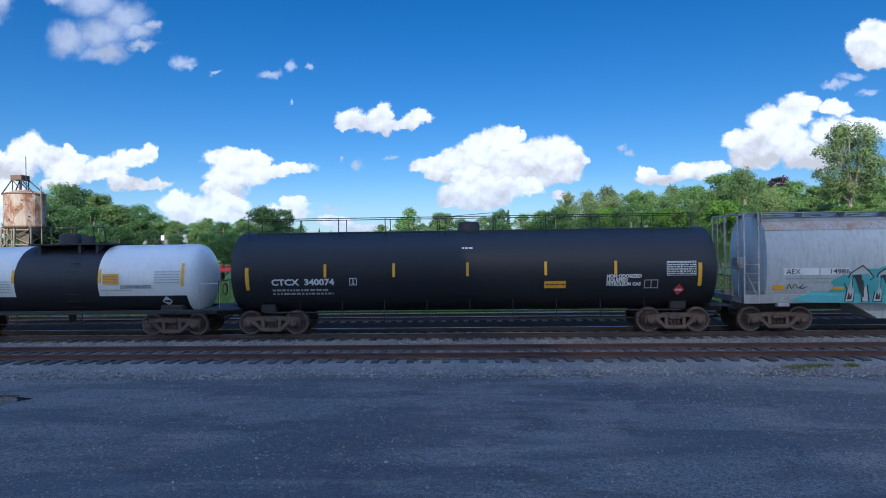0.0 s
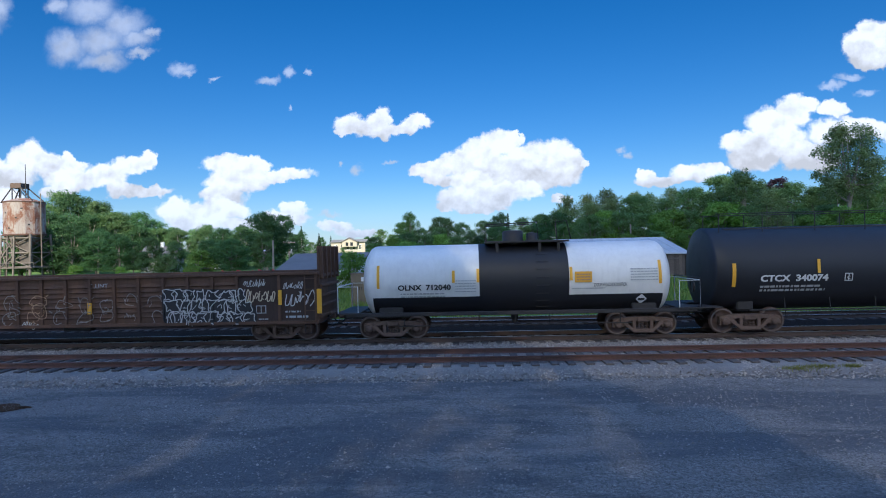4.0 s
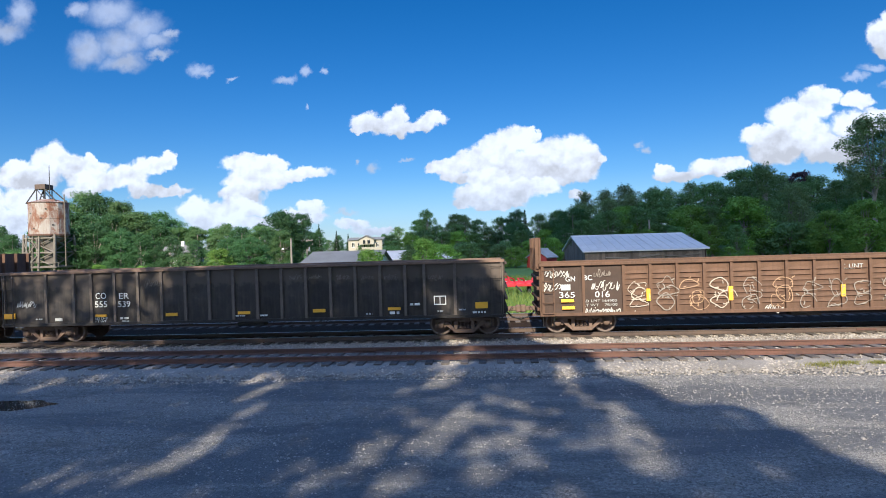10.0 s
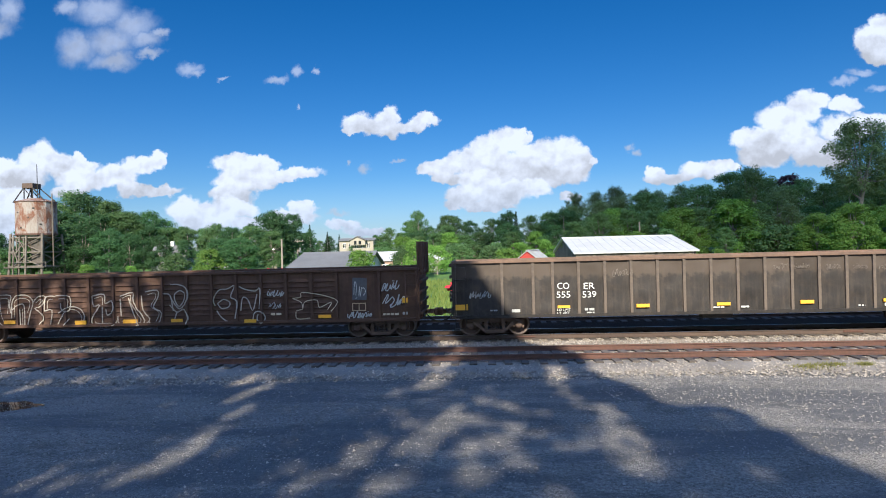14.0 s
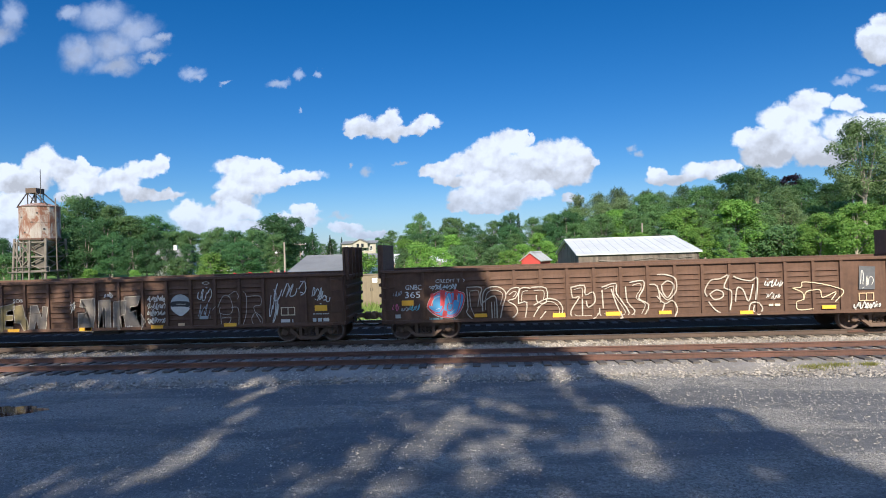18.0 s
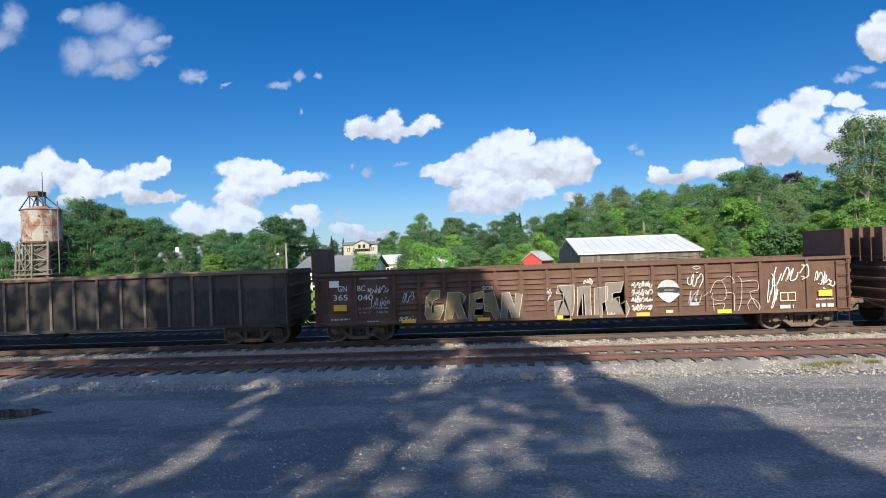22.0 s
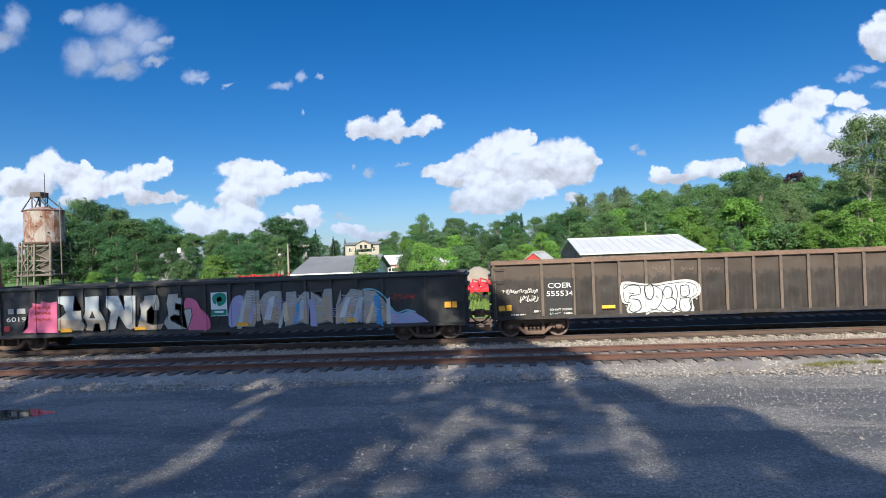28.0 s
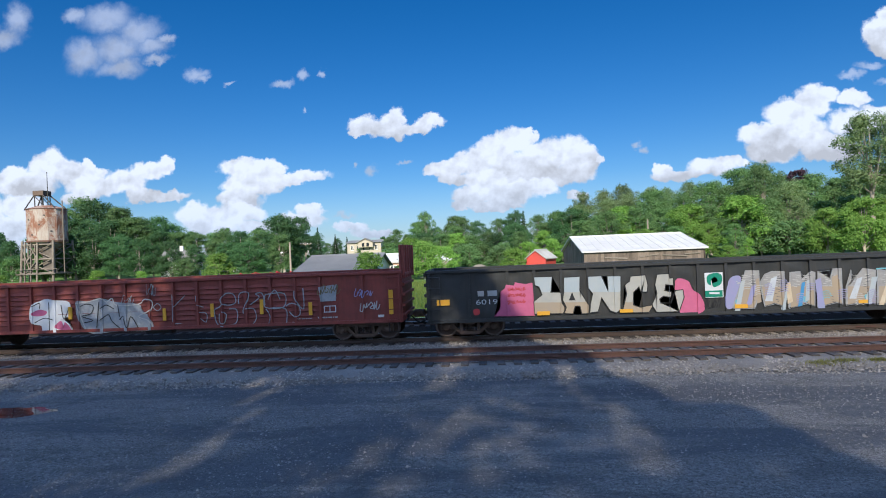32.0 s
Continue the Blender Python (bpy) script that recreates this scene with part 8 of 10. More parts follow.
sprayed(CAR_E, "spray_line", "spray_cream", 0.03, [[(4.99, 1.61), (5.29, 1.64), (5.33, 1.81), (5.85, 1.76), (6.43, 1.61), (6.7, 1.44), (6.43, 1.09)], [(4.99, 1.6), (5.32, 1.44), (5.36, 1.19), (5.46, 1.47), (5.91, 1.52), (6.0, 1.25), (6.46, 1.44), (6.3, 1.16)], [(5.11, 1.1), (5.15, 0.84), (5.66, 0.86)], [(5.37, 1.2), (5.11, 1.13)]], False, 2, 4)
filled(CAR_E, "spray_area", "spray_grey", [(7.27, 2.33), (7.81, 2.29), (7.78, 1.49), (7.24, 1.5)], 1, False)
scribble(CAR_E, 7.31, 1.55, 0.44, 0.66, "spray_white", 113, 0.03)
part("stencil_box", frame_mesh(7.23, 1.09, 0.52, 0.29, 0.03, ON), M["spray_tan"], CAR_E)
scribble(CAR_E, 7.06, 0.81, 0.92, 0.26, "spray_white", 114, 0.045)
scribble(CAR_E, 8.38, 1.79, 0.65, 0.4, "spray_white", 115, 0.045)
scribble(CAR_E, 8.42, 1.19, 0.84, 0.58, "spray_white", 116, 0.05)
plate(CAR_E, 0.31, 0.8, 0.44, 0.12, M["yellow"], "reflector")
plate(CAR_E, 3.14, 0.73, 0.45, 0.12, M["yellow"], "reflector")
plate(CAR_E, 5.96, 0.85, 0.47, 0.12, M["yellow"], "reflector")
plate(CAR_E, 9.1, 1.36, 0.22, 0.18, M["yellow"], "reflector")
plate(CAR_E, 9.11, 0.92, 0.19, 0.1, M["grey_paint"], "stencil_panel")
bars(CAR_E, 8.38, 0.91, 0.61, 0.07, M["spray_cream"], ON, 117)
lettering("stencil", 'GN', -8.72, 1.96, 0.21, M["white_paint"], CAR_F, ON, 0.34)
lettering("stencil", 'BC', -7.98, 1.96, 0.2, M["white_paint"], CAR_F, ON, 0.29)
lettering("stencil", '365', -8.9, 1.63, 0.21, M["white_paint"], CAR_F, ON, 0.54)
lettering("stencil", '040', -7.98, 1.61, 0.21, M["white_paint"], CAR_F, ON, 0.57)
lettering("stencil", 'LD LMT 184000', -8.07, 1.27, 0.07, M["grey_paint"], CAR_F, ON, 1.22)
lettering("stencil", 'LT WT    79000', -8.05, 1.11, 0.07, M["grey_paint"], CAR_F, ON, 1.19)
plate(CAR_F, -8.89, 1.24, 0.48, 0.22, M["yellow"], "reflector")
plate(CAR_F, -6.36, 0.73, 0.52, 0.11, M["yellow"], "reflector")
plate(CAR_F, -3.56, 0.72, 0.46, 0.11, M["yellow"], "reflector")
plate(CAR_F, -0.68, 0.69, 0.48, 0.13, M["yellow"], "reflector")
plate(CAR_F, -9.04, 2.12, 0.36, 0.24, M["white_paint"], "stencil_panel")
bars(CAR_F, -8.96, 2.27, 0.21, 0.04, M["black_paint"], ON, 118)
scribble(CAR_F, -7.62, 1.83, 0.83, 0.34, "spray_white", 120, 0.035)
scribble(CAR_F, -7.47, 1.31, 0.72, 0.4, "spray_white", 121, 0.03)
scribble(CAR_F, -6.3, 1.45, 0.42, 0.44, "spray_white", 122, 0.03)
scribble(CAR_F, -7.91, 2.38, 1.07, 0.07, "grey_paint", 123, 0.015)
scribble(CAR_F, -6.45, 0.73, 0.64, 0.26, "spray_white", 124, 0.03)
scribble(CAR_F, -1.02, 1.36, 0.18, 0.59, "spray_white", 125, 0.03)
lettering("tag", 'SOS', -3.35, 1.85, 0.13, M["spray_white"], CAR_F, ON, 0.39)
bars(CAR_F, -7.66, 0.8, 0.42, 0.04, M["grey_paint"], ON, 126)
bars(CAR_F, -9.01, 0.89, 0.7, 0.06, M["grey_paint"], ON, 127)
filled(CAR_F, "spray_area", "spray_olive", [(-5.18, 1.9), (-4.9, 1.87), (-4.95, 1.6), (-5.2, 1.49), (-5.27, 1.08), (-5.15, 1.04), (-5.14, 1.3), (-4.78, 1.35), (-4.81, 1.14), (-4.99, 0.76), (-5.37, 0.73), (-5.5, 1.02), (-5.43, 1.61)], 1, False)
filled(CAR_F, "spray_area", "spray_olive", [(-4.62, 1.8), (-4.13, 1.79), (-3.97, 1.6), (-4.13, 1.31), (-3.93, 0.73), (-4.24, 0.72), (-4.39, 1.17), (-4.53, 0.73), (-4.78, 0.77)], 1, False)
filled(CAR_F, "spray_area", "spray_olive", [(-3.83, 1.71), (-3.3, 1.81), (-3.29, 1.58), (-3.6, 1.52), (-3.63, 1.37), (-3.35, 1.36), (-3.38, 1.18), (-3.66, 1.15), (-3.69, 0.92), (-3.37, 0.91), (-3.45, 0.72), (-3.9, 0.73)], 1, False)
filled(CAR_F, "spray_area", "spray_olive", [(-3.34, 1.7), (-2.93, 1.76), (-2.72, 0.82), (-2.93, 0.75), (-3.07, 1.05), (-3.29, 1.06)], 1, False)
filled(CAR_F, "spray_area", "spray_faint", [(-2.63, 1.71), (-2.37, 1.72), (-2.2, 1.21), (-2.15, 1.67), (-1.9, 1.65), (-2.07, 0.69), (-2.29, 0.7), (-2.43, 1.18), (-2.52, 0.69), (-2.74, 0.71)], 1, False)
sprayed(CAR_F, "spray_line", "spray_chalk", 0.026, [[(-5.18, 1.9), (-4.9, 1.87), (-4.95, 1.6), (-5.2, 1.49), (-5.27, 1.08), (-5.15, 1.04), (-5.14, 1.3), (-4.78, 1.35), (-4.81, 1.14), (-4.99, 0.76), (-5.37, 0.73), (-5.5, 1.02), (-5.43, 1.61)], [(-4.62, 1.8), (-4.13, 1.79), (-3.97, 1.6), (-4.13, 1.31), (-3.93, 0.73), (-4.24, 0.72), (-4.39, 1.17), (-4.53, 0.73), (-4.78, 0.77)], [(-3.83, 1.71), (-3.3, 1.81), (-3.29, 1.58), (-3.6, 1.52), (-3.63, 1.37), (-3.35, 1.36), (-3.38, 1.18), (-3.66, 1.15), (-3.69, 0.92), (-3.37, 0.91), (-3.45, 0.72), (-3.9, 0.73)], [(-3.34, 1.7), (-2.93, 1.76), (-2.72, 0.82), (-2.93, 0.75), (-3.07, 1.05), (-3.29, 1.06)]], True, 2, 1)
sprayed(CAR_F, "spray_line", "spray_chalk", 0.026, [[(-2.63, 1.71), (-2.37, 1.72), (-2.2, 1.21), (-2.15, 1.67), (-1.9, 1.65), (-2.07, 0.69), (-2.29, 0.7), (-2.43, 1.18), (-2.52, 0.69), (-2.74, 0.71)]], True, 2, 1)
filled(CAR_F, "spray_area", "spray_faint", [(-0.62, 1.9), (-0.03, 1.92), (-0.04, 1.3), (-0.15, 0.65), (-0.75, 0.67), (-0.74, 1.35), (-0.42, 1.38), (-0.41, 1.6), (-0.67, 1.61)], 1, False)
sprayed(CAR_F, "spray_line", "spray_chalk", 0.026, [[(-0.62, 1.9), (-0.03, 1.92), (-0.04, 1.3), (-0.15, 0.65), (-0.75, 0.67), (-0.74, 1.35), (-0.42, 1.38), (-0.41, 1.6), (-0.67, 1.61)]], True, 2, 1)
filled(CAR_F, "spray_area", "spray_faint", [(0.09, 1.83), (0.55, 1.86), (0.55, 0.69), (0.34, 0.72), (0.34, 1.56), (0.25, 1.57), (0.25, 0.74), (0.05, 0.74)], 1, False)
filled(CAR_F, "spray_area", "spray_faint", [(0.69, 1.78), (1.18, 1.82), (1.13, 1.31), (0.94, 1.23), (0.97, 0.71), (0.66, 0.76)], 1, False)
filled(CAR_F, "spray_area", "spray_faint", [(1.11, 1.95), (1.75, 1.97), (1.62, 1.6), (1.34, 1.57), (1.32, 1.34), (1.56, 1.43), (1.58, 1.15), (1.8, 1.29), (1.92, 0.99), (1.77, 0.69), (1.14, 0.75), (1.08, 1.16)], 1, False)
sprayed(CAR_F, "spray_line", "spray_chalk", 0.026, [[(0.09, 1.83), (0.55, 1.86), (0.55, 0.69), (0.34, 0.72), (0.34, 1.56), (0.25, 1.57), (0.25, 0.74), (0.05, 0.74)], [(0.69, 1.78), (1.18, 1.82), (1.13, 1.31), (0.94, 1.23), (0.97, 0.71), (0.66, 0.76)], [(1.11, 1.95), (1.75, 1.97), (1.62, 1.6), (1.34, 1.57), (1.32, 1.34), (1.56, 1.43), (1.58, 1.15), (1.8, 1.29), (1.92, 0.99), (1.77, 0.69), (1.14, 0.75), (1.08, 1.16)]], True, 2, 1)
scribble(CAR_F, 2.02, 1.74, 0.73, 0.23, "spray_white", 130, 0.04)
scribble(CAR_F, 2.01, 1.46, 0.73, 0.24, "spray_white", 131, 0.04)
scribble(CAR_F, 2.0, 1.19, 0.73, 0.24, "spray_white", 132, 0.04)
scribble(CAR_F, 1.99, 0.92, 0.73, 0.23, "spray_white", 133, 0.04)
filled(CAR_F, "spray_area", "spray_silver", [(3.69, 1.59), (3.63, 1.4), (3.49, 1.26), (3.29, 1.21), (3.1, 1.27), (2.97, 1.42), (2.92, 1.62), (2.98, 1.81), (3.13, 1.95), (3.32, 1.99), (3.51, 1.93), (3.65, 1.79)], 1, True)
filled(CAR_F, "spray_area", "spray_white", [(2.96, 1.52), (3.66, 1.49), (3.54, 1.31), (3.31, 1.17), (3.06, 1.33)], 2, True)
filled(CAR_F, "spray_area", "black_paint", [(2.99, 1.72), (3.65, 1.7), (3.62, 1.5), (2.99, 1.52)], 2, True)
sprayed(CAR_F, "spray_line", "spray_chalk", 0.022, [[(3.08, 1.85), (3.34, 1.95), (3.56, 1.83)], [(3.15, 1.62), (3.51, 1.61)]], False, 2, 4)
scribble(CAR_F, 0.32, 1.92, 0.35, 0.22, "spray_white", 140, 0.03)
scribble(CAR_F, 4.0, 1.67, 0.55, 0.62, "spray_white", 141, 0.04)
scribble(CAR_F, 4.01, 1.07, 0.46, 0.58, "spray_silver", 142, 0.03)
sprayed(CAR_F, "spray_line", "spray_chalk", 0.030, [[(4.17, 2.4), (4.32, 2.44), (4.46, 2.39), (4.31, 2.33), (4.17, 2.4)]], False, 2, 4)
sprayed(CAR_F, "spray_line", "spray_chalk", 0.022, [[(4.76, 1.46), (4.96, 1.86), (5.21, 1.85), (5.33, 1.48), (5.26, 1.22), (5.0, 1.19), (4.82, 1.27), (4.85, 1.46)], [(4.86, 1.23), (4.88, 0.82)], [(5.18, 1.89), (5.44, 2.05), (5.59, 1.88), (5.54, 1.77)], [(5.27, 1.44), (5.57, 1.4), (5.57, 0.8)], [(4.9, 1.05), (5.25, 1.07), (5.17, 0.81)], [(5.76, 2.02), (5.87, 1.83), (5.84, 1.17), (5.72, 0.8)], [(5.87, 1.83), (6.38, 1.85), (6.42, 1.52), (6.14, 1.42), (6.41, 0.85)], [(6.05, 1.01), (6.21, 1.23), (6.45, 1.0), (6.41, 0.76), (6.12, 0.79), (6.05, 1.01)], [(4.69, 1.5), (4.53, 1.35)]], False, 2, 4)
scribble(CAR_F, 7.02, 1.72, 1.14, 0.66, "spray_white", 143, 0.05)
scribble(CAR_F, 6.77, 0.77, 0.34, 1.32, "spray_white", 144, 0.04)
part("stencil_box", frame_mesh(7.18, 1.09, 0.54, 0.31, 0.03, ON), M["spray_cream"], CAR_F)
bars(CAR_F, 7.17, 0.83, 0.47, 0.12, M["spray_white"], ON, 145)
scribble(CAR_F, 8.39, 1.68, 0.41, 0.53, "spray_white", 146, 0.04)
scribble(CAR_F, 8.56, 1.49, 0.54, 0.42, "spray_white", 147, 0.05)
bars(CAR_F, 8.4, 1.1, 0.61, 0.04, M["grey_paint"], ON, 148)
bars(CAR_F, 8.39, 0.83, 0.61, 0.13, M["grey_paint"], ON, 149)
plate(CAR_F, 8.48, 1.23, 0.46, 0.21, M["yellow"], "reflector")
plate(CAR_F, 2.15, 0.72, 0.46, 0.12, M["yellow"], "reflector")
plate(CAR_F, 4.99, 0.73, 0.48, 0.13, M["yellow"], "reflector")
plate(CAR_F, -0.47, 0.7, 0.26, 0.12, M["yellow"], "reflector")
plate(CAR_F, 3.2, 0.8, 0.25, 0.1, M["spray_tan"], "stencil_panel")
bars(CAR_F, 4.04, 1.03, 0.43, 0.12, M["spray_silver"], ON, 150)
scribble(CAR_F, 1.12, 0.73, 0.29, 0.16, "spray_white", 151, 0.03)
lettering("stencil", 'COER', -7.72, 1.84, 0.18, M["white_paint"], CAR_G, ON, 0.84)
lettering("stencil", '555534', -7.78, 1.55, 0.18, M["white_paint"], CAR_G, ON, 0.96)
lettering("stencil", 'LD LMT 208200', -7.68, 1.02, 0.07, M["white_paint"], CAR_G, ON, 0.8)
lettering("stencil", 'LT WT   76800', -7.67, 0.87, 0.07, M["white_paint"], CAR_G, ON, 0.79)
plate(CAR_G, -9.53, 1.06, 0.46, 0.21, M["yellow"], "reflector")
plate(CAR_G, -5.82, 1.04, 0.47, 0.11, M["yellow"], "reflector")
filled(CAR_G, "spray_area", "black_paint", [(-7.77, 2.19), (-6.79, 2.17), (-6.84, 0.82), (-7.82, 0.83)], -1, False)
scribble(CAR_G, -9.4, 1.68, 1.31, 0.18, "spray_white", 160, 0.03)
scribble(CAR_G, -8.77, 1.36, 0.7, 0.25, "spray_white", 161, 0.03)
bars(CAR_G, -9.09, 0.88, 0.52, 0.05, M["grey_paint"], ON, 162)
bars(CAR_G, -8.26, 0.97, 0.23, 0.08, M["grey_paint"], ON, 163)
filled(CAR_G, "spray_area", "spray_bright_silver", [(-5.12, 1.82), (-4.91, 1.95), (-4.35, 1.86), (-3.88, 1.84), (-3.42, 1.91), (-2.75, 1.95), (-2.4, 1.78), (-2.4, 1.45), (-2.65, 1.26), (-2.61, 0.85), (-2.87, 0.72), (-3.19, 0.87), (-3.53, 0.75), (-3.92, 0.89), (-4.26, 0.8), (-4.66, 0.78), (-4.92, 0.93), (-4.84, 1.18), (-5.07, 1.27)], 1, True)
sprayed(CAR_G, "spray_line", "spray_white", 0.06, [[(-5.12, 1.82), (-4.91, 1.95), (-4.35, 1.86), (-3.88, 1.84), (-3.42, 1.91), (-2.75, 1.95), (-2.4, 1.78), (-2.4, 1.45), (-2.65, 1.26), (-2.61, 0.85), (-2.87, 0.72), (-3.19, 0.87), (-3.53, 0.75), (-3.92, 0.89), (-4.26, 0.8), (-4.66, 0.78), (-4.92, 0.93), (-4.84, 1.18), (-5.07, 1.27)]], True, 2, 4)
sprayed(CAR_G, "spray_line", "black_paint", 0.035, [[(-5.02, 1.71), (-4.82, 1.84), (-4.48, 1.8), (-4.46, 1.52), (-4.76, 1.47), (-4.83, 1.37), (-4.5, 1.29), (-4.45, 0.98), (-4.72, 0.87), (-4.88, 0.99)], [(-4.28, 1.79), (-4.05, 1.85), (-3.96, 1.57), (-4.07, 1.31), (-4.23, 1.38), (-4.29, 1.62), (-4.28, 1.79)], [(-4.05, 1.85), (-3.69, 1.63), (-3.71, 1.23), (-3.92, 0.96), (-4.12, 0.97)], [(-3.66, 1.56), (-3.52, 1.76), (-3.33, 1.65), (-3.37, 1.38), (-3.54, 1.32), (-3.66, 1.56)], [(-3.37, 1.38), (-3.18, 1.14), (-3.46, 0.88), (-3.68, 1.09)], [(-3.22, 1.82), (-3.14, 1.48), (-3.26, 0.94)], [(-3.03, 1.75), (-2.76, 1.77), (-2.74, 1.43), (-3.01, 1.41), (-3.03, 1.75)]], False, 3, 4)
sprayed(CAR_G, "spray_line", "black_paint", 0.035, [[(-3.04, 1.31), (-2.71, 1.31), (-2.7, 0.92), (-2.93, 0.81), (-3.09, 1.0), (-3.04, 1.31)], [(-4.83, 1.57), (-4.66, 1.53)], [(-3.9, 1.4), (-3.8, 1.37)]], False, 3, 4)
sprayed(CAR_G, "spray_line", "spray_silver", 0.03, [[(-4.96, 1.64), (-4.55, 1.7)], [(-2.97, 1.54), (-2.77, 1.57)], [(-4.78, 1.13), (-4.51, 1.12)], [(-3.9, 1.44), (-3.73, 1.46)], [(-2.98, 1.13), (-2.75, 1.16)]], False, 3, 4)
sprayed(CAR_G, "spray_line", "spray_silver", 0.022, [[(-4.97, 1.65), (-4.97, 1.64), (-4.92, 1.69), (-4.88, 1.71)], [(-4.96, 1.46), (-5.0, 1.37), (-4.94, 1.46), (-4.87, 1.44)], [(-4.96, 1.1), (-4.93, 1.05), (-4.93, 1.1), (-4.98, 1.11)], [(-4.77, 1.76), (-4.8, 1.63), (-4.67, 1.75), (-4.82, 1.75)], [(-4.73, 1.35), (-4.84, 1.39), (-4.84, 1.4), (-4.74, 1.32)], [(-4.81, 1.01), (-4.72, 0.99), (-4.85, 1.07), (-4.7, 1.07)], [(-4.52, 1.69), (-4.53, 1.7), (-4.65, 1.77), (-4.63, 1.74)], [(-4.51, 1.37), (-4.54, 1.38), (-4.57, 1.34), (-4.52, 1.32)], [(-4.55, 1.12), (-4.62, 1.13), (-4.59, 1.0), (-4.67, 1.11)], [(-4.42, 1.73), (-4.35, 1.71), (-4.38, 1.69), (-4.39, 1.62)], [(-4.34, 1.45), (-4.36, 1.41), (-4.48, 1.41), (-4.41, 1.31)]], False, 3, 4)
sprayed(CAR_G, "spray_line", "spray_silver", 0.022, [[(-4.44, 1.13), (-4.37, 1.11), (-4.43, 0.99), (-4.42, 1.06)], [(-4.18, 1.76), (-4.22, 1.7), (-4.15, 1.63), (-4.3, 1.74)], [(-4.25, 1.35), (-4.27, 1.4), (-4.18, 1.3), (-4.26, 1.32)], [(-4.28, 1.11), (-4.25, 1.01), (-4.19, 0.96), (-4.21, 1.0)], [(-4.02, 1.65), (-4.02, 1.6), (-4.07, 1.75), (-4.09, 1.73)], [(-4.09, 1.32), (-4.14, 1.38), (-4.02, 1.41), (-4.14, 1.42)], [(-4.15, 0.99), (-4.13, 1.09), (-4.03, 0.98), (-4.07, 0.97)], [(-3.96, 1.6), (-3.87, 1.71), (-3.83, 1.65), (-3.8, 1.73)], [(-3.88, 1.37), (-3.87, 1.41), (-3.97, 1.36), (-3.92, 1.31)], [(-3.91, 1.04), (-3.89, 1.02), (-3.84, 0.98), (-3.91, 1.08)], [(-3.7, 1.63), (-3.67, 1.59), (-3.75, 1.68), (-3.72, 1.7)]], False, 3, 4)
sprayed(CAR_G, "spray_line", "spray_silver", 0.022, [[(-3.74, 1.37), (-3.71, 1.4), (-3.78, 1.4), (-3.78, 1.39)], [(-3.71, 1.01), (-3.66, 1.01), (-3.73, 1.0), (-3.7, 1.0)], [(-3.52, 1.64), (-3.56, 1.62), (-3.52, 1.69), (-3.58, 1.73)], [(-3.57, 1.44), (-3.6, 1.43), (-3.58, 1.38), (-3.54, 1.31)], [(-3.54, 1.07), (-3.5, 0.98), (-3.57, 1.0), (-3.56, 1.07)], [(-3.35, 1.58), (-3.32, 1.71), (-3.43, 1.59), (-3.3, 1.61)], [(-3.33, 1.41), (-3.33, 1.4), (-3.43, 1.37), (-3.46, 1.3)], [(-3.45, 0.98), (-3.38, 0.97), (-3.38, 0.94), (-3.41, 1.01)], [(-3.22, 1.61), (-3.23, 1.6), (-3.26, 1.69), (-3.2, 1.71)], [(-3.26, 1.29), (-3.23, 1.39), (-3.15, 1.33), (-3.19, 1.28)], [(-3.18, 1.04), (-3.3, 1.0), (-3.19, 0.96), (-3.27, 0.99)]], False, 3, 4)
sprayed(CAR_G, "spray_line", "spray_silver", 0.022, [[(-2.95, 1.68), (-3.06, 1.66), (-3.01, 1.56), (-3.01, 1.58)], [(-3.01, 1.34), (-3.06, 1.36), (-2.99, 1.39), (-3.09, 1.39)], [(-3.02, 1.02), (-3.09, 1.03), (-3.11, 1.01), (-3.0, 1.01)], [(-2.86, 1.71), (-2.88, 1.71), (-2.93, 1.58), (-2.82, 1.58)], [(-2.92, 1.36), (-2.8, 1.34), (-2.8, 1.26), (-2.94, 1.35)], [(-2.86, 1.02), (-2.9, 1.02), (-2.92, 1.07), (-2.84, 0.91)], [(-2.76, 1.58), (-2.67, 1.71), (-2.75, 1.63), (-2.74, 1.67)], [(-2.73, 1.25), (-2.7, 1.36), (-2.63, 1.25), (-2.66, 1.39)], [(-2.64, 1.0), (-2.66, 0.95), (-2.68, 0.95), (-2.66, 0.99)], [(-2.51, 1.69), (-2.53, 1.56), (-2.55, 1.59), (-2.46, 1.67)], [(-2.48, 1.29), (-2.45, 1.34), (-2.48, 1.26), (-2.54, 1.37)]], False, 3, 4)
sprayed(CAR_G, "spray_line", "spray_silver", 0.022, [[(-2.56, 0.96), (-2.58, 0.93), (-2.57, 0.94), (-2.56, 0.98)]], False, 3, 4)
sprayed(CAR_G, "spray_line", "black_paint", 0.025, [[(-5.04, 1.77), (-4.85, 1.89), (-4.32, 1.81), (-3.88, 1.79), (-3.44, 1.85), (-2.82, 1.89), (-2.48, 1.73), (-2.48, 1.44), (-2.72, 1.27), (-2.68, 0.9), (-2.92, 0.79), (-3.23, 0.92), (-3.54, 0.81), (-3.91, 0.94), (-4.23, 0.86), (-4.61, 0.84), (-4.85, 0.97), (-4.78, 1.2), (-5.0, 1.28)]], True, 3, 4)
scribble(CAR_G, -4.0, 2.29, 0.48, 0.22, "spray_faint", 165, 0.012)
scribble(CAR_G, -3.0, 2.25, 0.47, 0.22, "spray_faint", 166, 0.012)
scribble(CAR_G, -2.08, 2.22, 0.46, 0.22, "spray_faint", 167, 0.012)
plate(CAR_G, -0.57, -7.35, 0.47, 0.12, M["yellow"], "reflector")
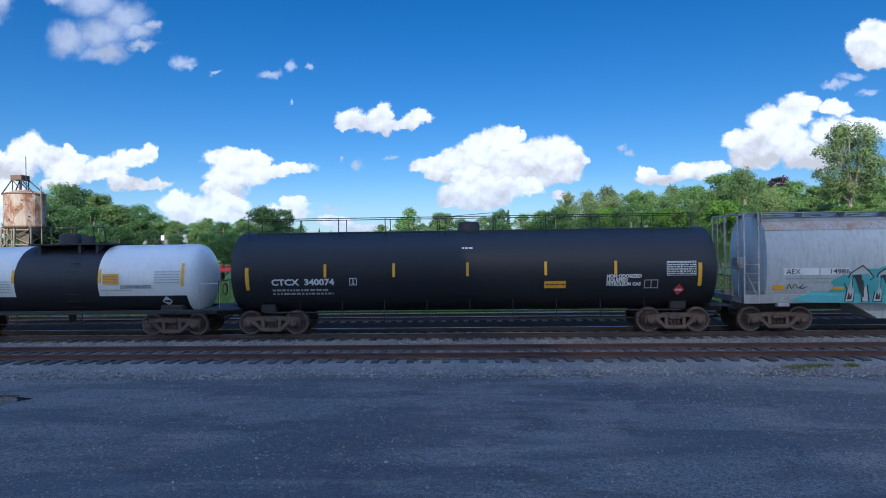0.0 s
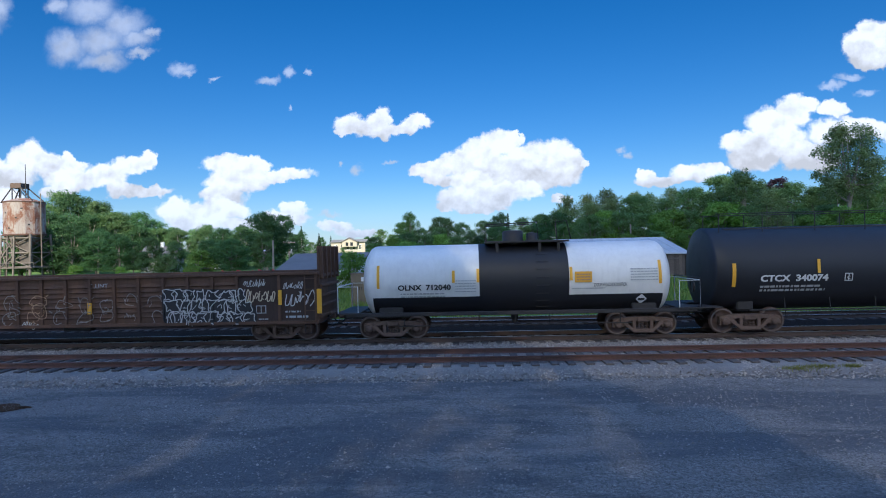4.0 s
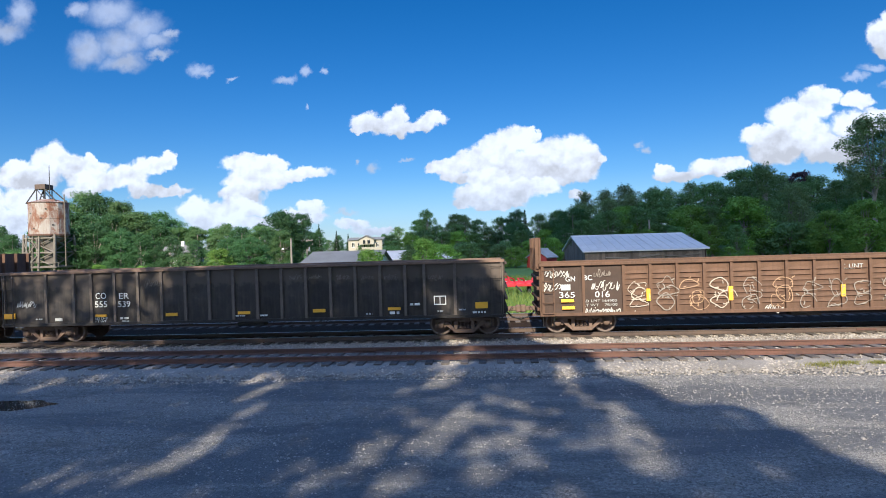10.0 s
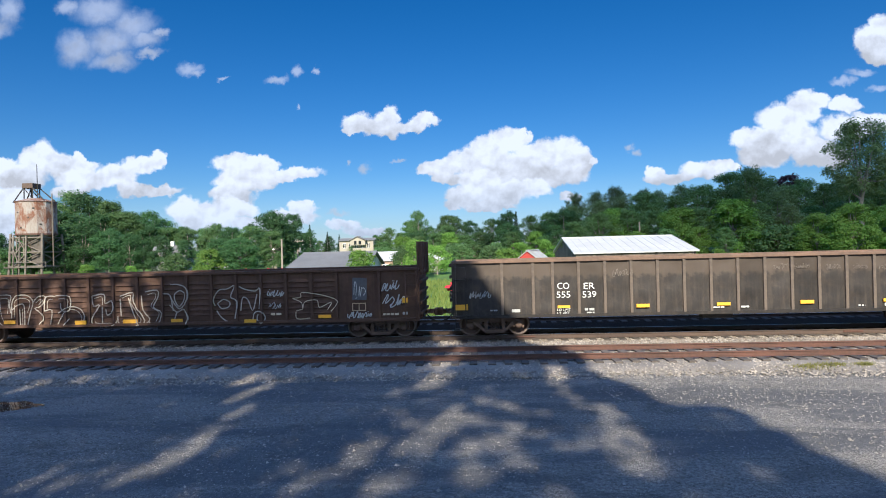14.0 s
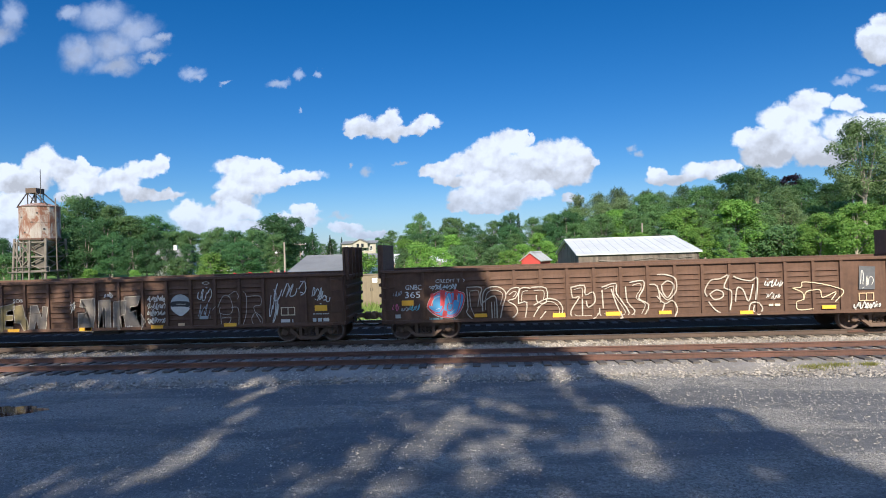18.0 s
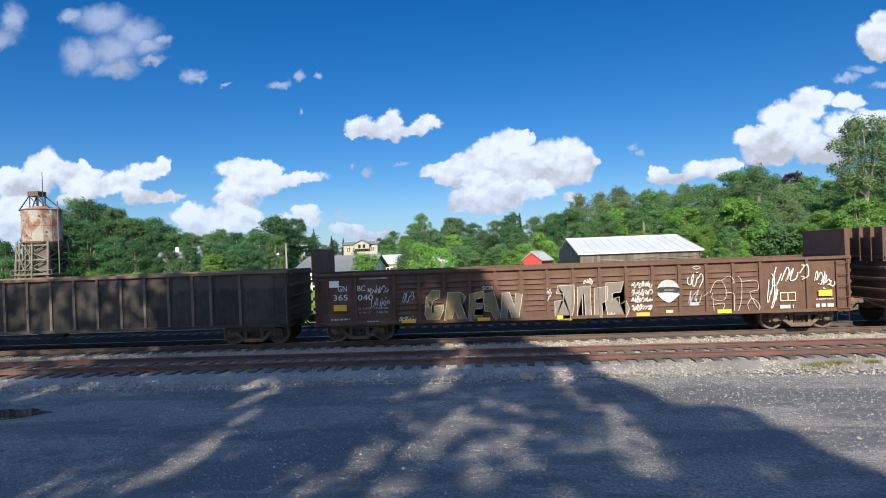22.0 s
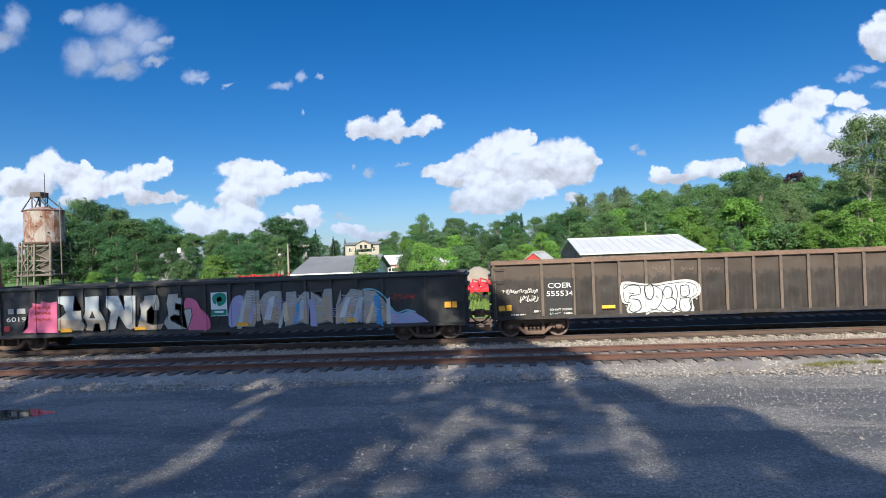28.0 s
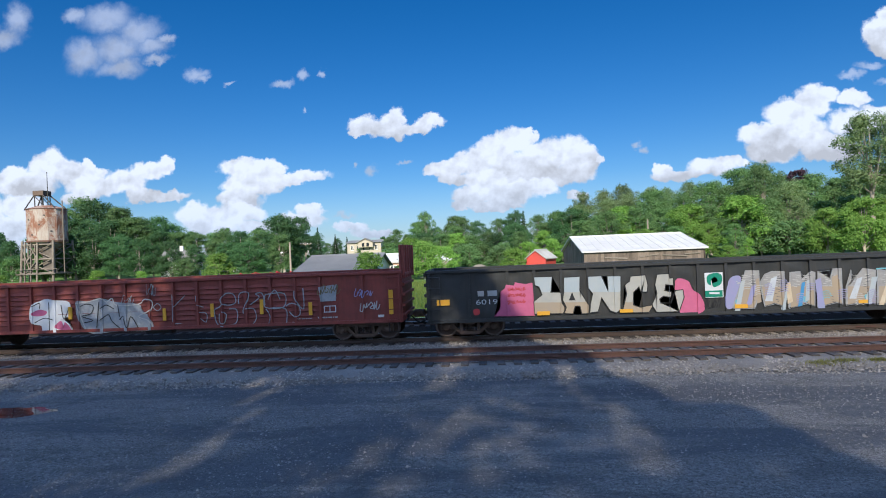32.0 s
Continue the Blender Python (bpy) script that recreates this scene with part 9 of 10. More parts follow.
plate(CAR_G, 2.21, -7.31, 0.59, 0.14, M["yellow"], "reflector")
plate(CAR_G, 5.06, -7.22, 0.5, 0.14, M["yellow"], "reflector")
plate(CAR_G, 8.39, -7.08, 0.46, 0.22, M["yellow"], "reflector")
bars(CAR_G, 5.89, -6.96, 0.51, 0.14, M["white_paint"], ON, 170)
bars(CAR_G, 7.65, -7.3, 0.45, 0.1, M["grey_paint"], ON, 171)
plate(CAR_G, 6.7, -6.97, 0.52, 0.35, M["black_paint"], "stencil_panel")
lettering("stencil", '6019', -8.0, 1.25, 0.18, M["white_paint"], CAR_H, ON, 0.79)
bars(CAR_H, -7.93, 1.55, 0.71, 0.2, M["grey_paint"], ON, 180)
plate(CAR_H, -9.44, 1.26, 0.47, 0.21, M["yellow"], "reflector")
plate(CAR_H, -5.79, 0.79, 0.45, 0.14, M["yellow"], "reflector")
plate(CAR_H, -2.84, 0.79, 0.46, 0.12, M["yellow"], "reflector")
filled(CAR_H, "spray_area", "spray_red", [(-8.1, 1.06), (-7.91, 1.09), (-7.88, 0.91), (-8.07, 0.87)], 1, True)
filled(CAR_H, "spray_area", "spray_pink", [(-7.36, 0.8), (-7.13, 1.05), (-7.08, 1.7), (-6.92, 1.82), (-6.88, 1.95), (-6.6, 1.9), (-6.55, 2.02), (-6.2, 1.94), (-5.92, 1.98), (-5.88, 0.78)], 1, False)
filled(CAR_H, "spray_area", "spray_pink", [(-0.85, 1.86), (-0.41, 1.85), (-0.25, 1.53), (-0.02, 1.35), (0.14, 0.97), (0.02, 0.7), (-0.72, 0.72)], 1, True)
filled(CAR_H, "spray_area", "spray_ivory", [(-5.86, 2.19), (-5.2, 2.18), (-5.27, 1.61), (-4.92, 1.6), (-4.89, 1.2), (-4.74, 1.02), (-4.88, 0.82), (-5.89, 0.84), (-5.9, 1.3), (-5.59, 1.53), (-5.69, 1.82), (-5.85, 1.89)], 2, False)
filled(CAR_H, "spray_area", "spray_pale_blue", [(-5.86, 2.19), (-5.2, 2.18), (-5.27, 1.61), (-5.62, 1.63), (-5.69, 1.82), (-5.85, 1.89)], 3, False)
filled(CAR_H, "spray_area", "spray_sand", [(-4.89, 1.23), (-4.89, 1.2), (-4.74, 1.02), (-4.88, 0.82), (-5.89, 0.84), (-5.9, 1.26)], 3, False)
filled(CAR_H, "spray_area", "spray_ivory", [(-4.79, 2.13), (-4.21, 2.15), (-4.23, 1.63), (-3.93, 1.1), (-3.95, 0.81), (-4.19, 0.79), (-4.25, 1.07), (-4.42, 1.08), (-4.5, 0.8), (-4.81, 0.83), (-4.74, 1.05), (-4.87, 1.34), (-4.81, 1.58)], 2, False)
filled(CAR_H, "spray_area", "spray_pale_blue", [(-4.79, 2.13), (-4.21, 2.15), (-4.23, 1.63), (-4.2, 1.58), (-4.81, 1.6)], 3, False)
filled(CAR_H, "spray_area", "spray_sand", [(-3.99, 1.21), (-3.93, 1.1), (-3.95, 0.81), (-4.19, 0.79), (-4.25, 1.07), (-4.42, 1.08), (-4.5, 0.8), (-4.81, 0.83), (-4.74, 1.05), (-4.82, 1.23)], 3, False)
filled(CAR_H, "spray_area", "spray_ivory", [(-3.93, 2.14), (-3.44, 2.14), (-3.22, 1.56), (-3.24, 2.12), (-2.75, 2.11), (-2.8, 0.89), (-2.98, 0.79), (-3.18, 0.87), (-3.47, 1.36), (-3.6, 0.85), (-3.91, 0.82), (-3.88, 1.1), (-3.78, 1.51), (-3.94, 1.72)], 2, False)
filled(CAR_H, "spray_area", "spray_pale_blue", [(-3.93, 2.14), (-3.44, 2.14), (-3.22, 1.56), (-3.24, 2.12), (-2.75, 2.11), (-2.78, 1.53), (-3.82, 1.57), (-3.94, 1.72)], 3, False)
filled(CAR_H, "spray_area", "spray_ivory", [(-2.41, 2.09), (-1.89, 2.12), (-1.81, 1.76), (-1.85, 1.5), (-2.09, 1.52), (-2.12, 1.7), (-2.33, 1.5), (-2.35, 1.05), (-2.14, 0.97), (-1.66, 1.03), (-1.81, 0.77), (-2.56, 0.77), (-2.73, 0.89), (-2.57, 1.47), (-2.63, 1.78), (-2.45, 1.92)], 2, False)
filled(CAR_H, "spray_area", "spray_sand", [(-2.34, 1.15), (-2.35, 1.05), (-2.14, 0.97), (-1.66, 1.03), (-1.81, 0.77), (-2.56, 0.77), (-2.73, 0.89), (-2.66, 1.16)], 3, False)
filled(CAR_H, "spray_area", "spray_ivory", [(-1.48, 2.12), (-1.07, 2.14), (-1.05, 1.97), (-0.91, 1.97), (-0.92, 1.71), (-1.19, 1.74), (-1.23, 1.53), (-1.0, 1.48), (-1.04, 1.28), (-1.28, 1.33), (-1.42, 1.23), (-1.39, 1.09), (-1.05, 1.08), (-0.86, 1.52), (-0.59, 1.54), (-0.56, 1.27), (-0.75, 0.76), (-1.54, 0.76), (-1.7, 1.03), (-1.51, 1.44), (-1.57, 1.75)], 2, False)
filled(CAR_H, "spray_area", "black_paint", [(-4.51, 1.59), (-4.4, 1.29), (-4.64, 1.29)], 4, False)
sprayed(CAR_H, "spray_line", "black_paint", 0.035, [[(-5.86, 2.19), (-5.2, 2.18), (-5.27, 1.61), (-4.92, 1.6), (-4.89, 1.2), (-4.74, 1.02), (-4.88, 0.82), (-5.89, 0.84), (-5.9, 1.3), (-5.59, 1.53), (-5.69, 1.82), (-5.85, 1.89)], [(-4.79, 2.13), (-4.21, 2.15), (-4.23, 1.63), (-3.93, 1.1), (-3.95, 0.81), (-4.19, 0.79), (-4.25, 1.07), (-4.42, 1.08), (-4.5, 0.8), (-4.81, 0.83), (-4.74, 1.05), (-4.87, 1.34), (-4.81, 1.58)], [(-3.93, 2.14), (-3.44, 2.14), (-3.22, 1.56), (-3.24, 2.12), (-2.75, 2.11), (-2.8, 0.89), (-2.98, 0.79), (-3.18, 0.87), (-3.47, 1.36), (-3.6, 0.85), (-3.91, 0.82), (-3.88, 1.1), (-3.78, 1.51), (-3.94, 1.72)]], True, 4, 1)
sprayed(CAR_H, "spray_line", "black_paint", 0.035, [[(-2.41, 2.09), (-1.89, 2.12), (-1.81, 1.76), (-1.85, 1.5), (-2.09, 1.52), (-2.12, 1.7), (-2.33, 1.5), (-2.35, 1.05), (-2.14, 0.97), (-1.66, 1.03), (-1.81, 0.77), (-2.56, 0.77), (-2.73, 0.89), (-2.57, 1.47), (-2.63, 1.78), (-2.45, 1.92)], [(-1.48, 2.12), (-1.07, 2.14), (-1.05, 1.97), (-0.91, 1.97), (-0.92, 1.71), (-1.19, 1.74), (-1.23, 1.53), (-1.0, 1.48), (-1.04, 1.28), (-1.28, 1.33), (-1.42, 1.23), (-1.39, 1.09), (-1.05, 1.08), (-0.86, 1.52), (-0.59, 1.54), (-0.56, 1.27), (-0.75, 0.76), (-1.54, 0.76), (-1.7, 1.03), (-1.51, 1.44), (-1.57, 1.75)]], True, 4, 1)
scribble(CAR_H, -6.85, 1.7, 0.68, 0.14, "spray_red", 181, 0.03)
scribble(CAR_H, -6.85, 1.48, 0.67, 0.14, "spray_red", 182, 0.03)
scribble(CAR_H, -6.86, 1.24, 0.67, 0.14, "spray_red", 183, 0.03)
bars(CAR_H, -6.76, 1.0, 0.47, 0.14, M["black_paint"], ON, 186)
plate(CAR_H, 0.18, 1.22, 0.63, 0.89, M["placard_white"], "sign_panel")
filled(CAR_H, "spray_area", "green_sign", [(0.28, 2.01), (0.56, 2.1), (0.77, 2.0), (0.74, 1.71), (0.5, 1.59), (0.44, 1.72), (0.62, 1.8), (0.55, 1.95), (0.41, 1.87), (0.38, 1.66), (0.26, 1.77)], 3, True)
plate(CAR_H, 0.18, 1.24, 0.6, 0.23, M["green_sign"], "sign_band")
sprayed(CAR_H, "spray_line", "placard_white", 0.07, [[(0.32, 1.38), (0.67, 1.37)]], False, 4, 1)
filled(CAR_H, "spray_area", "spray_lilac", [(0.87, 1.3), (1.06, 1.89), (1.44, 1.91), (1.28, 1.28), (1.12, 0.83), (0.88, 0.84)], 1, True)
filled(CAR_H, "spray_area", "spray_lilac", [(6.89, 0.79), (6.95, 1.45), (7.14, 1.2), (7.37, 1.09), (7.77, 1.18), (8.1, 1.0), (8.35, 0.82), (8.32, 0.75)], 1, True)
filled(CAR_H, "spray_area", "spray_worn_ivory", [(1.09, 0.83), (1.25, 1.28), (1.59, 2.15), (2.07, 2.13), (2.08, 1.33), (1.85, 0.81)], 2, False)
filled(CAR_H, "spray_area", "spray_sand", [(1.18, 0.83), (1.31, 1.28), (1.41, 1.57), (2.01, 1.55), (2.01, 1.33), (1.81, 0.81)], 3, False)
sprayed(CAR_H, "spray_line", "spray_white", 0.02, [[(1.46, 1.98), (1.66, 1.96)], [(1.7, 1.97), (1.87, 1.99)], [(1.45, 1.9), (1.58, 1.9)], [(1.58, 1.9), (1.77, 1.92)], [(1.43, 1.83), (1.54, 1.81)], [(1.78, 1.81), (1.88, 1.82)], [(1.26, 1.76), (1.4, 1.71)], [(1.77, 1.74), (1.95, 1.7)], [(1.28, 1.68), (1.45, 1.7)], [(1.59, 1.67), (1.76, 1.67)], [(1.35, 1.6), (1.51, 1.63)], [(1.76, 1.58), (1.87, 1.58)]], False, 4, 1)
sprayed(CAR_H, "spray_line", "spray_grey", 0.016, [[(1.75, 1.94), (1.88, 1.94)], [(1.77, 1.84), (1.88, 1.83)], [(1.78, 1.75), (1.88, 1.76)], [(1.74, 1.66), (1.88, 1.68)], [(1.74, 1.57), (1.87, 1.53)], [(1.71, 1.48), (1.84, 1.5)], [(1.72, 1.39), (1.82, 1.35)], [(1.71, 1.3), (1.86, 1.3)], [(1.78, 1.2), (1.9, 1.21)], [(1.73, 1.11), (1.88, 1.08)], [(1.73, 1.02), (1.81, 1.01)]], False, 4, 1)
sprayed(CAR_H, "spray_line", "spray_silver", 0.025, [[(1.12, 0.8), (1.26, 1.26), (1.59, 2.12), (2.05, 2.11), (2.05, 1.3), (1.84, 0.78)]], True, 4, 1)
filled(CAR_H, "spray_area", "spray_worn_ivory", [(2.05, 1.68), (2.24, 1.99), (2.48, 2.09), (2.93, 2.07), (2.93, 0.85), (2.58, 0.96), (2.19, 0.87)], 2, False)
filled(CAR_H, "spray_area", "spray_sand", [(2.86, 1.53), (2.85, 0.85), (2.56, 0.96), (2.24, 0.87), (2.14, 1.55)], 3, False)
sprayed(CAR_H, "spray_line", "spray_white", 0.02, [[(2.23, 1.95), (2.43, 1.95)], [(2.63, 1.94), (2.79, 1.97)], [(2.28, 1.87), (2.45, 1.88)], [(2.51, 1.87), (2.69, 1.9)], [(2.2, 1.8), (2.35, 1.79)], [(2.61, 1.79), (2.8, 1.78)], [(2.33, 1.72), (2.53, 1.7)], [(2.57, 1.71), (2.69, 1.72)], [(2.34, 1.64), (2.45, 1.64)], [(2.54, 1.63), (2.68, 1.62)], [(2.25, 1.57), (2.39, 1.57)], [(2.52, 1.56), (2.71, 1.51)]], False, 4, 1)
sprayed(CAR_H, "spray_line", "spray_grey", 0.016, [[(2.66, 1.9), (2.74, 1.88)], [(2.66, 1.81), (2.81, 1.82)], [(2.56, 1.73), (2.7, 1.75)], [(2.66, 1.63), (2.81, 1.63)], [(2.69, 1.54), (2.78, 1.5)], [(2.61, 1.45), (2.76, 1.42)], [(2.69, 1.36), (2.85, 1.39)], [(2.54, 1.27), (2.67, 1.31)], [(2.63, 1.18), (2.76, 1.16)], [(2.6, 1.09), (2.7, 1.05)], [(2.64, 0.99), (2.72, 1.03)]], False, 4, 1)
sprayed(CAR_H, "spray_line", "spray_silver", 0.025, [[(2.08, 1.65), (2.25, 1.96), (2.48, 2.06), (2.91, 2.04), (2.9, 0.82), (2.57, 0.93), (2.21, 0.84)]], True, 4, 1)
filled(CAR_H, "spray_area", "spray_worn_ivory", [(3.01, 0.77), (3.1, 2.03), (3.47, 2.05), (3.5, 1.77), (3.81, 2.04), (3.98, 2.0), (3.93, 0.81), (3.67, 0.93)], 2, False)
filled(CAR_H, "spray_area", "spray_sand", [(3.1, 0.77), (3.14, 1.52), (3.9, 1.49), (3.87, 0.82), (3.65, 0.93)], 3, False)
sprayed(CAR_H, "spray_line", "spray_white", 0.02, [[(3.3, 1.92), (3.44, 1.89)], [(3.54, 1.91), (3.67, 1.87)], [(3.31, 1.84), (3.43, 1.84)], [(3.59, 1.83), (3.77, 1.78)], [(3.19, 1.77), (3.36, 1.73)], [(3.51, 1.76), (3.61, 1.73)], [(3.32, 1.69), (3.45, 1.69)], [(3.61, 1.68), (3.74, 1.64)], [(3.23, 1.61), (3.43, 1.57)], [(3.54, 1.6), (3.74, 1.57)], [(3.18, 1.54), (3.34, 1.5)], [(3.49, 1.53), (3.68, 1.51)]], False, 4, 1)
sprayed(CAR_H, "spray_line", "spray_grey", 0.016, [[(3.71, 1.87), (3.8, 1.89)], [(3.61, 1.78), (3.71, 1.79)], [(3.57, 1.69), (3.69, 1.73)], [(3.63, 1.6), (3.79, 1.6)], [(3.64, 1.51), (3.77, 1.47)], [(3.66, 1.42), (3.81, 1.42)], [(3.68, 1.32), (3.78, 1.33)], [(3.65, 1.23), (3.76, 1.2)], [(3.67, 1.14), (3.76, 1.16)], [(3.54, 1.06), (3.69, 1.07)], [(3.59, 0.96), (3.69, 0.99)]], False, 4, 1)
sprayed(CAR_H, "spray_line", "spray_silver", 0.025, [[(3.04, 0.74), (3.12, 2.0), (3.48, 2.02), (3.5, 1.74), (3.8, 2.01), (3.96, 1.97), (3.91, 0.79), (3.66, 0.9)]], True, 4, 1)
filled(CAR_H, "spray_area", "spray_worn_ivory", [(3.98, 0.78), (4.05, 2.03), (4.46, 2.07), (4.45, 1.77), (4.56, 2.1), (4.85, 2.11), (4.85, 0.86), (4.68, 0.93)], 2, False)
filled(CAR_H, "spray_area", "spray_sand", [(4.06, 0.78), (4.09, 1.49), (4.79, 1.46), (4.79, 0.86), (4.65, 0.93)], 3, False)
sprayed(CAR_H, "spray_line", "spray_white", 0.02, [[(4.22, 1.88), (4.38, 1.9)], [(4.47, 1.88), (4.62, 1.83)], [(4.21, 1.81), (4.31, 1.8)], [(4.6, 1.8), (4.75, 1.75)], [(4.3, 1.73), (4.48, 1.68)], [(4.51, 1.72), (4.69, 1.68)], [(4.3, 1.65), (4.47, 1.67)], [(4.51, 1.65), (4.65, 1.61)], [(4.23, 1.58), (4.34, 1.6)], [(4.47, 1.57), (4.58, 1.59)], [(4.2, 1.5), (4.38, 1.5)], [(4.42, 1.5), (4.58, 1.48)]], False, 4, 1)
sprayed(CAR_H, "spray_line", "spray_grey", 0.016, [[(4.52, 1.84), (4.61, 1.87)], [(4.64, 1.75), (4.73, 1.75)], [(4.62, 1.66), (4.75, 1.69)], [(4.62, 1.57), (4.73, 1.59)], [(4.53, 1.48), (4.66, 1.51)], [(4.57, 1.39), (4.71, 1.4)], [(4.54, 1.3), (4.64, 1.33)], [(4.56, 1.21), (4.67, 1.17)], [(4.5, 1.12), (4.62, 1.1)], [(4.48, 1.03), (4.59, 1.01)], [(4.5, 0.94), (4.61, 0.93)]], False, 4, 1)
sprayed(CAR_H, "spray_line", "spray_silver", 0.025, [[(4.0, 0.75), (4.07, 2.0), (4.46, 2.04), (4.45, 1.74), (4.56, 2.07), (4.83, 2.08), (4.83, 0.83), (4.67, 0.9)]], True, 4, 1)
filled(CAR_H, "spray_area", "spray_worn_ivory", [(4.95, 0.82), (4.97, 1.41), (5.17, 2.06), (5.17, 1.57), (5.57, 2.08), (6.01, 2.0), (5.96, 0.82), (5.76, 0.93)], 2, False)
filled(CAR_H, "spray_area", "spray_sand", [(5.03, 0.82), (5.05, 1.41), (5.06, 1.45), (5.9, 1.43), (5.87, 0.82), (5.71, 0.93)], 3, False)
sprayed(CAR_H, "spray_line", "spray_white", 0.02, [[(5.2, 1.85), (5.39, 1.82)], [(5.65, 1.84), (5.79, 1.86)], [(5.25, 1.77), (5.4, 1.76)], [(5.55, 1.76), (5.74, 1.73)], [(5.14, 1.7), (5.3, 1.71)], [(5.65, 1.68), (5.82, 1.68)], [(5.23, 1.62), (5.34, 1.63)], [(5.57, 1.61), (5.72, 1.64)], [(5.26, 1.54), (5.4, 1.5)], [(5.52, 1.54), (5.71, 1.55)], [(5.19, 1.47), (5.29, 1.44)], [(5.57, 1.46), (5.7, 1.48)]], False, 4, 1)
sprayed(CAR_H, "spray_line", "spray_grey", 0.016, [[(5.67, 1.8), (5.79, 1.84)], [(5.64, 1.71), (5.78, 1.75)], [(5.65, 1.62), (5.75, 1.62)], [(5.55, 1.53), (5.67, 1.49)], [(5.58, 1.44), (5.67, 1.41)], [(5.69, 1.35), (5.81, 1.31)], [(5.68, 1.26), (5.82, 1.23)], [(5.55, 1.17), (5.7, 1.18)], [(5.57, 1.08), (5.69, 1.05)], [(5.59, 0.99), (5.67, 1.01)], [(5.56, 0.9), (5.69, 0.86)]], False, 4, 1)
sprayed(CAR_H, "spray_line", "spray_silver", 0.025, [[(4.97, 0.79), (5.0, 1.38), (5.18, 2.03), (5.18, 1.55), (5.57, 2.05), (5.98, 1.97), (5.93, 0.79), (5.74, 0.9)]], True, 4, 1)
filled(CAR_H, "spray_area", "spray_worn_ivory", [(5.99, 0.82), (6.04, 2.03), (6.47, 1.95), (6.79, 1.62), (6.95, 1.31), (6.89, 0.83)], 2, False)
filled(CAR_H, "spray_area", "spray_sand", [(6.07, 0.82), (6.1, 1.42), (6.84, 1.39), (6.88, 1.31), (6.83, 0.83)], 3, False)
sprayed(CAR_H, "spray_line", "spray_white", 0.02, [[(6.26, 1.81), (6.43, 1.84)], [(6.52, 1.81), (6.62, 1.79)], [(6.22, 1.74), (6.32, 1.74)], [(6.55, 1.73), (6.71, 1.68)], [(6.15, 1.67), (6.3, 1.65)], [(6.56, 1.65), (6.75, 1.65)], [(6.26, 1.59), (6.43, 1.55)], [(6.56, 1.58), (6.68, 1.55)], [(6.27, 1.51), (6.45, 1.49)], [(6.53, 1.5), (6.67, 1.49)], [(6.32, 1.43), (6.49, 1.44)], [(6.58, 1.42), (6.75, 1.39)]], False, 4, 1)
sprayed(CAR_H, "spray_line", "spray_grey", 0.016, [[(6.59, 1.77), (6.7, 1.75)], [(6.59, 1.68), (6.67, 1.69)], [(6.65, 1.59), (6.77, 1.58)], [(6.63, 1.5), (6.75, 1.46)], [(6.66, 1.41), (6.81, 1.39)], [(6.65, 1.32), (6.79, 1.28)], [(6.58, 1.23), (6.68, 1.27)], [(6.53, 1.14), (6.69, 1.14)], [(6.54, 1.05), (6.62, 1.05)], [(6.62, 0.96), (6.76, 0.95)], [(6.56, 0.87), (6.7, 0.89)]], False, 4, 1)
sprayed(CAR_H, "spray_line", "spray_silver", 0.025, [[(6.02, 0.79), (6.06, 2.0), (6.47, 1.92), (6.78, 1.6), (6.92, 1.28), (6.87, 0.8)]], True, 4, 1)
filled(CAR_H, "spray_area", "spray_cyan", [(1.22, 1.11), (1.4, 1.12), (1.38, 0.96), (1.23, 0.97)], 4, True)
filled(CAR_H, "spray_area", "spray_cyan", [(3.5, 1.13), (3.68, 1.14), (3.67, 0.96), (3.52, 0.96)], 4, True)
filled(CAR_H, "spray_area", "spray_cyan", [(5.6, 1.14), (5.77, 1.15), (5.77, 1.01), (5.62, 1.01)], 4, True)
sprayed(CAR_H, "spray_line", "spray_cyan", 0.05, [[(6.01, 2.03), (6.41, 2.02), (6.8, 1.76), (7.02, 1.37), (7.27, 1.13), (7.64, 1.22), (7.97, 1.14)]], False, 4, 4)
sprayed(CAR_H, "spray_line", "spray_cyan", 0.03, [[(7.36, 0.92), (7.57, 1.08), (7.8, 1.04), (8.09, 0.87)], [(7.46, 0.84), (7.92, 0.83)]], False, 4, 4)
scribble(CAR_H, 7.14, 1.59, 0.86, 0.27, "shed_red", 188, 0.022)
plate(CAR_H, 1.18, 0.81, 0.44, 0.14, M["yellow"], "reflector")
plate(CAR_H, 5.38, 0.85, 0.3, 0.12, M["yellow"], "reflector")
plate(CAR_H, 9.04, 1.26, 0.45, 0.21, M["yellow"], "reflector")
scribble(CAR_H, 0.15, 0.85, 0.59, 0.34, "black_paint", 189, 0.04)
filled(CAR_I, "spray_area", "placard_white", [(-4.86, 1.38), (-4.76, 1.82), (-4.45, 1.95), (-4.18, 2.03), (-3.8, 1.97), (-3.25, 1.88), (-3.22, 1.4), (-3.48, 1.23), (-3.19, 0.96), (-3.2, 0.71), (-3.85, 0.73), (-4.34, 0.78), (-4.41, 1.0), (-4.76, 1.09)], 1, True)
filled(CAR_I, "spray_area", "spray_pink", [(-4.78, 1.49), (-4.46, 1.63), (-4.16, 1.54), (-4.28, 1.4), (-4.67, 1.38)], 2, True)
filled(CAR_I, "spray_area", "spray_pink", [(-3.84, 0.91), (-3.6, 1.18), (-3.49, 0.9), (-3.45, 1.12), (-3.23, 0.89), (-3.25, 0.75)], 2, True)
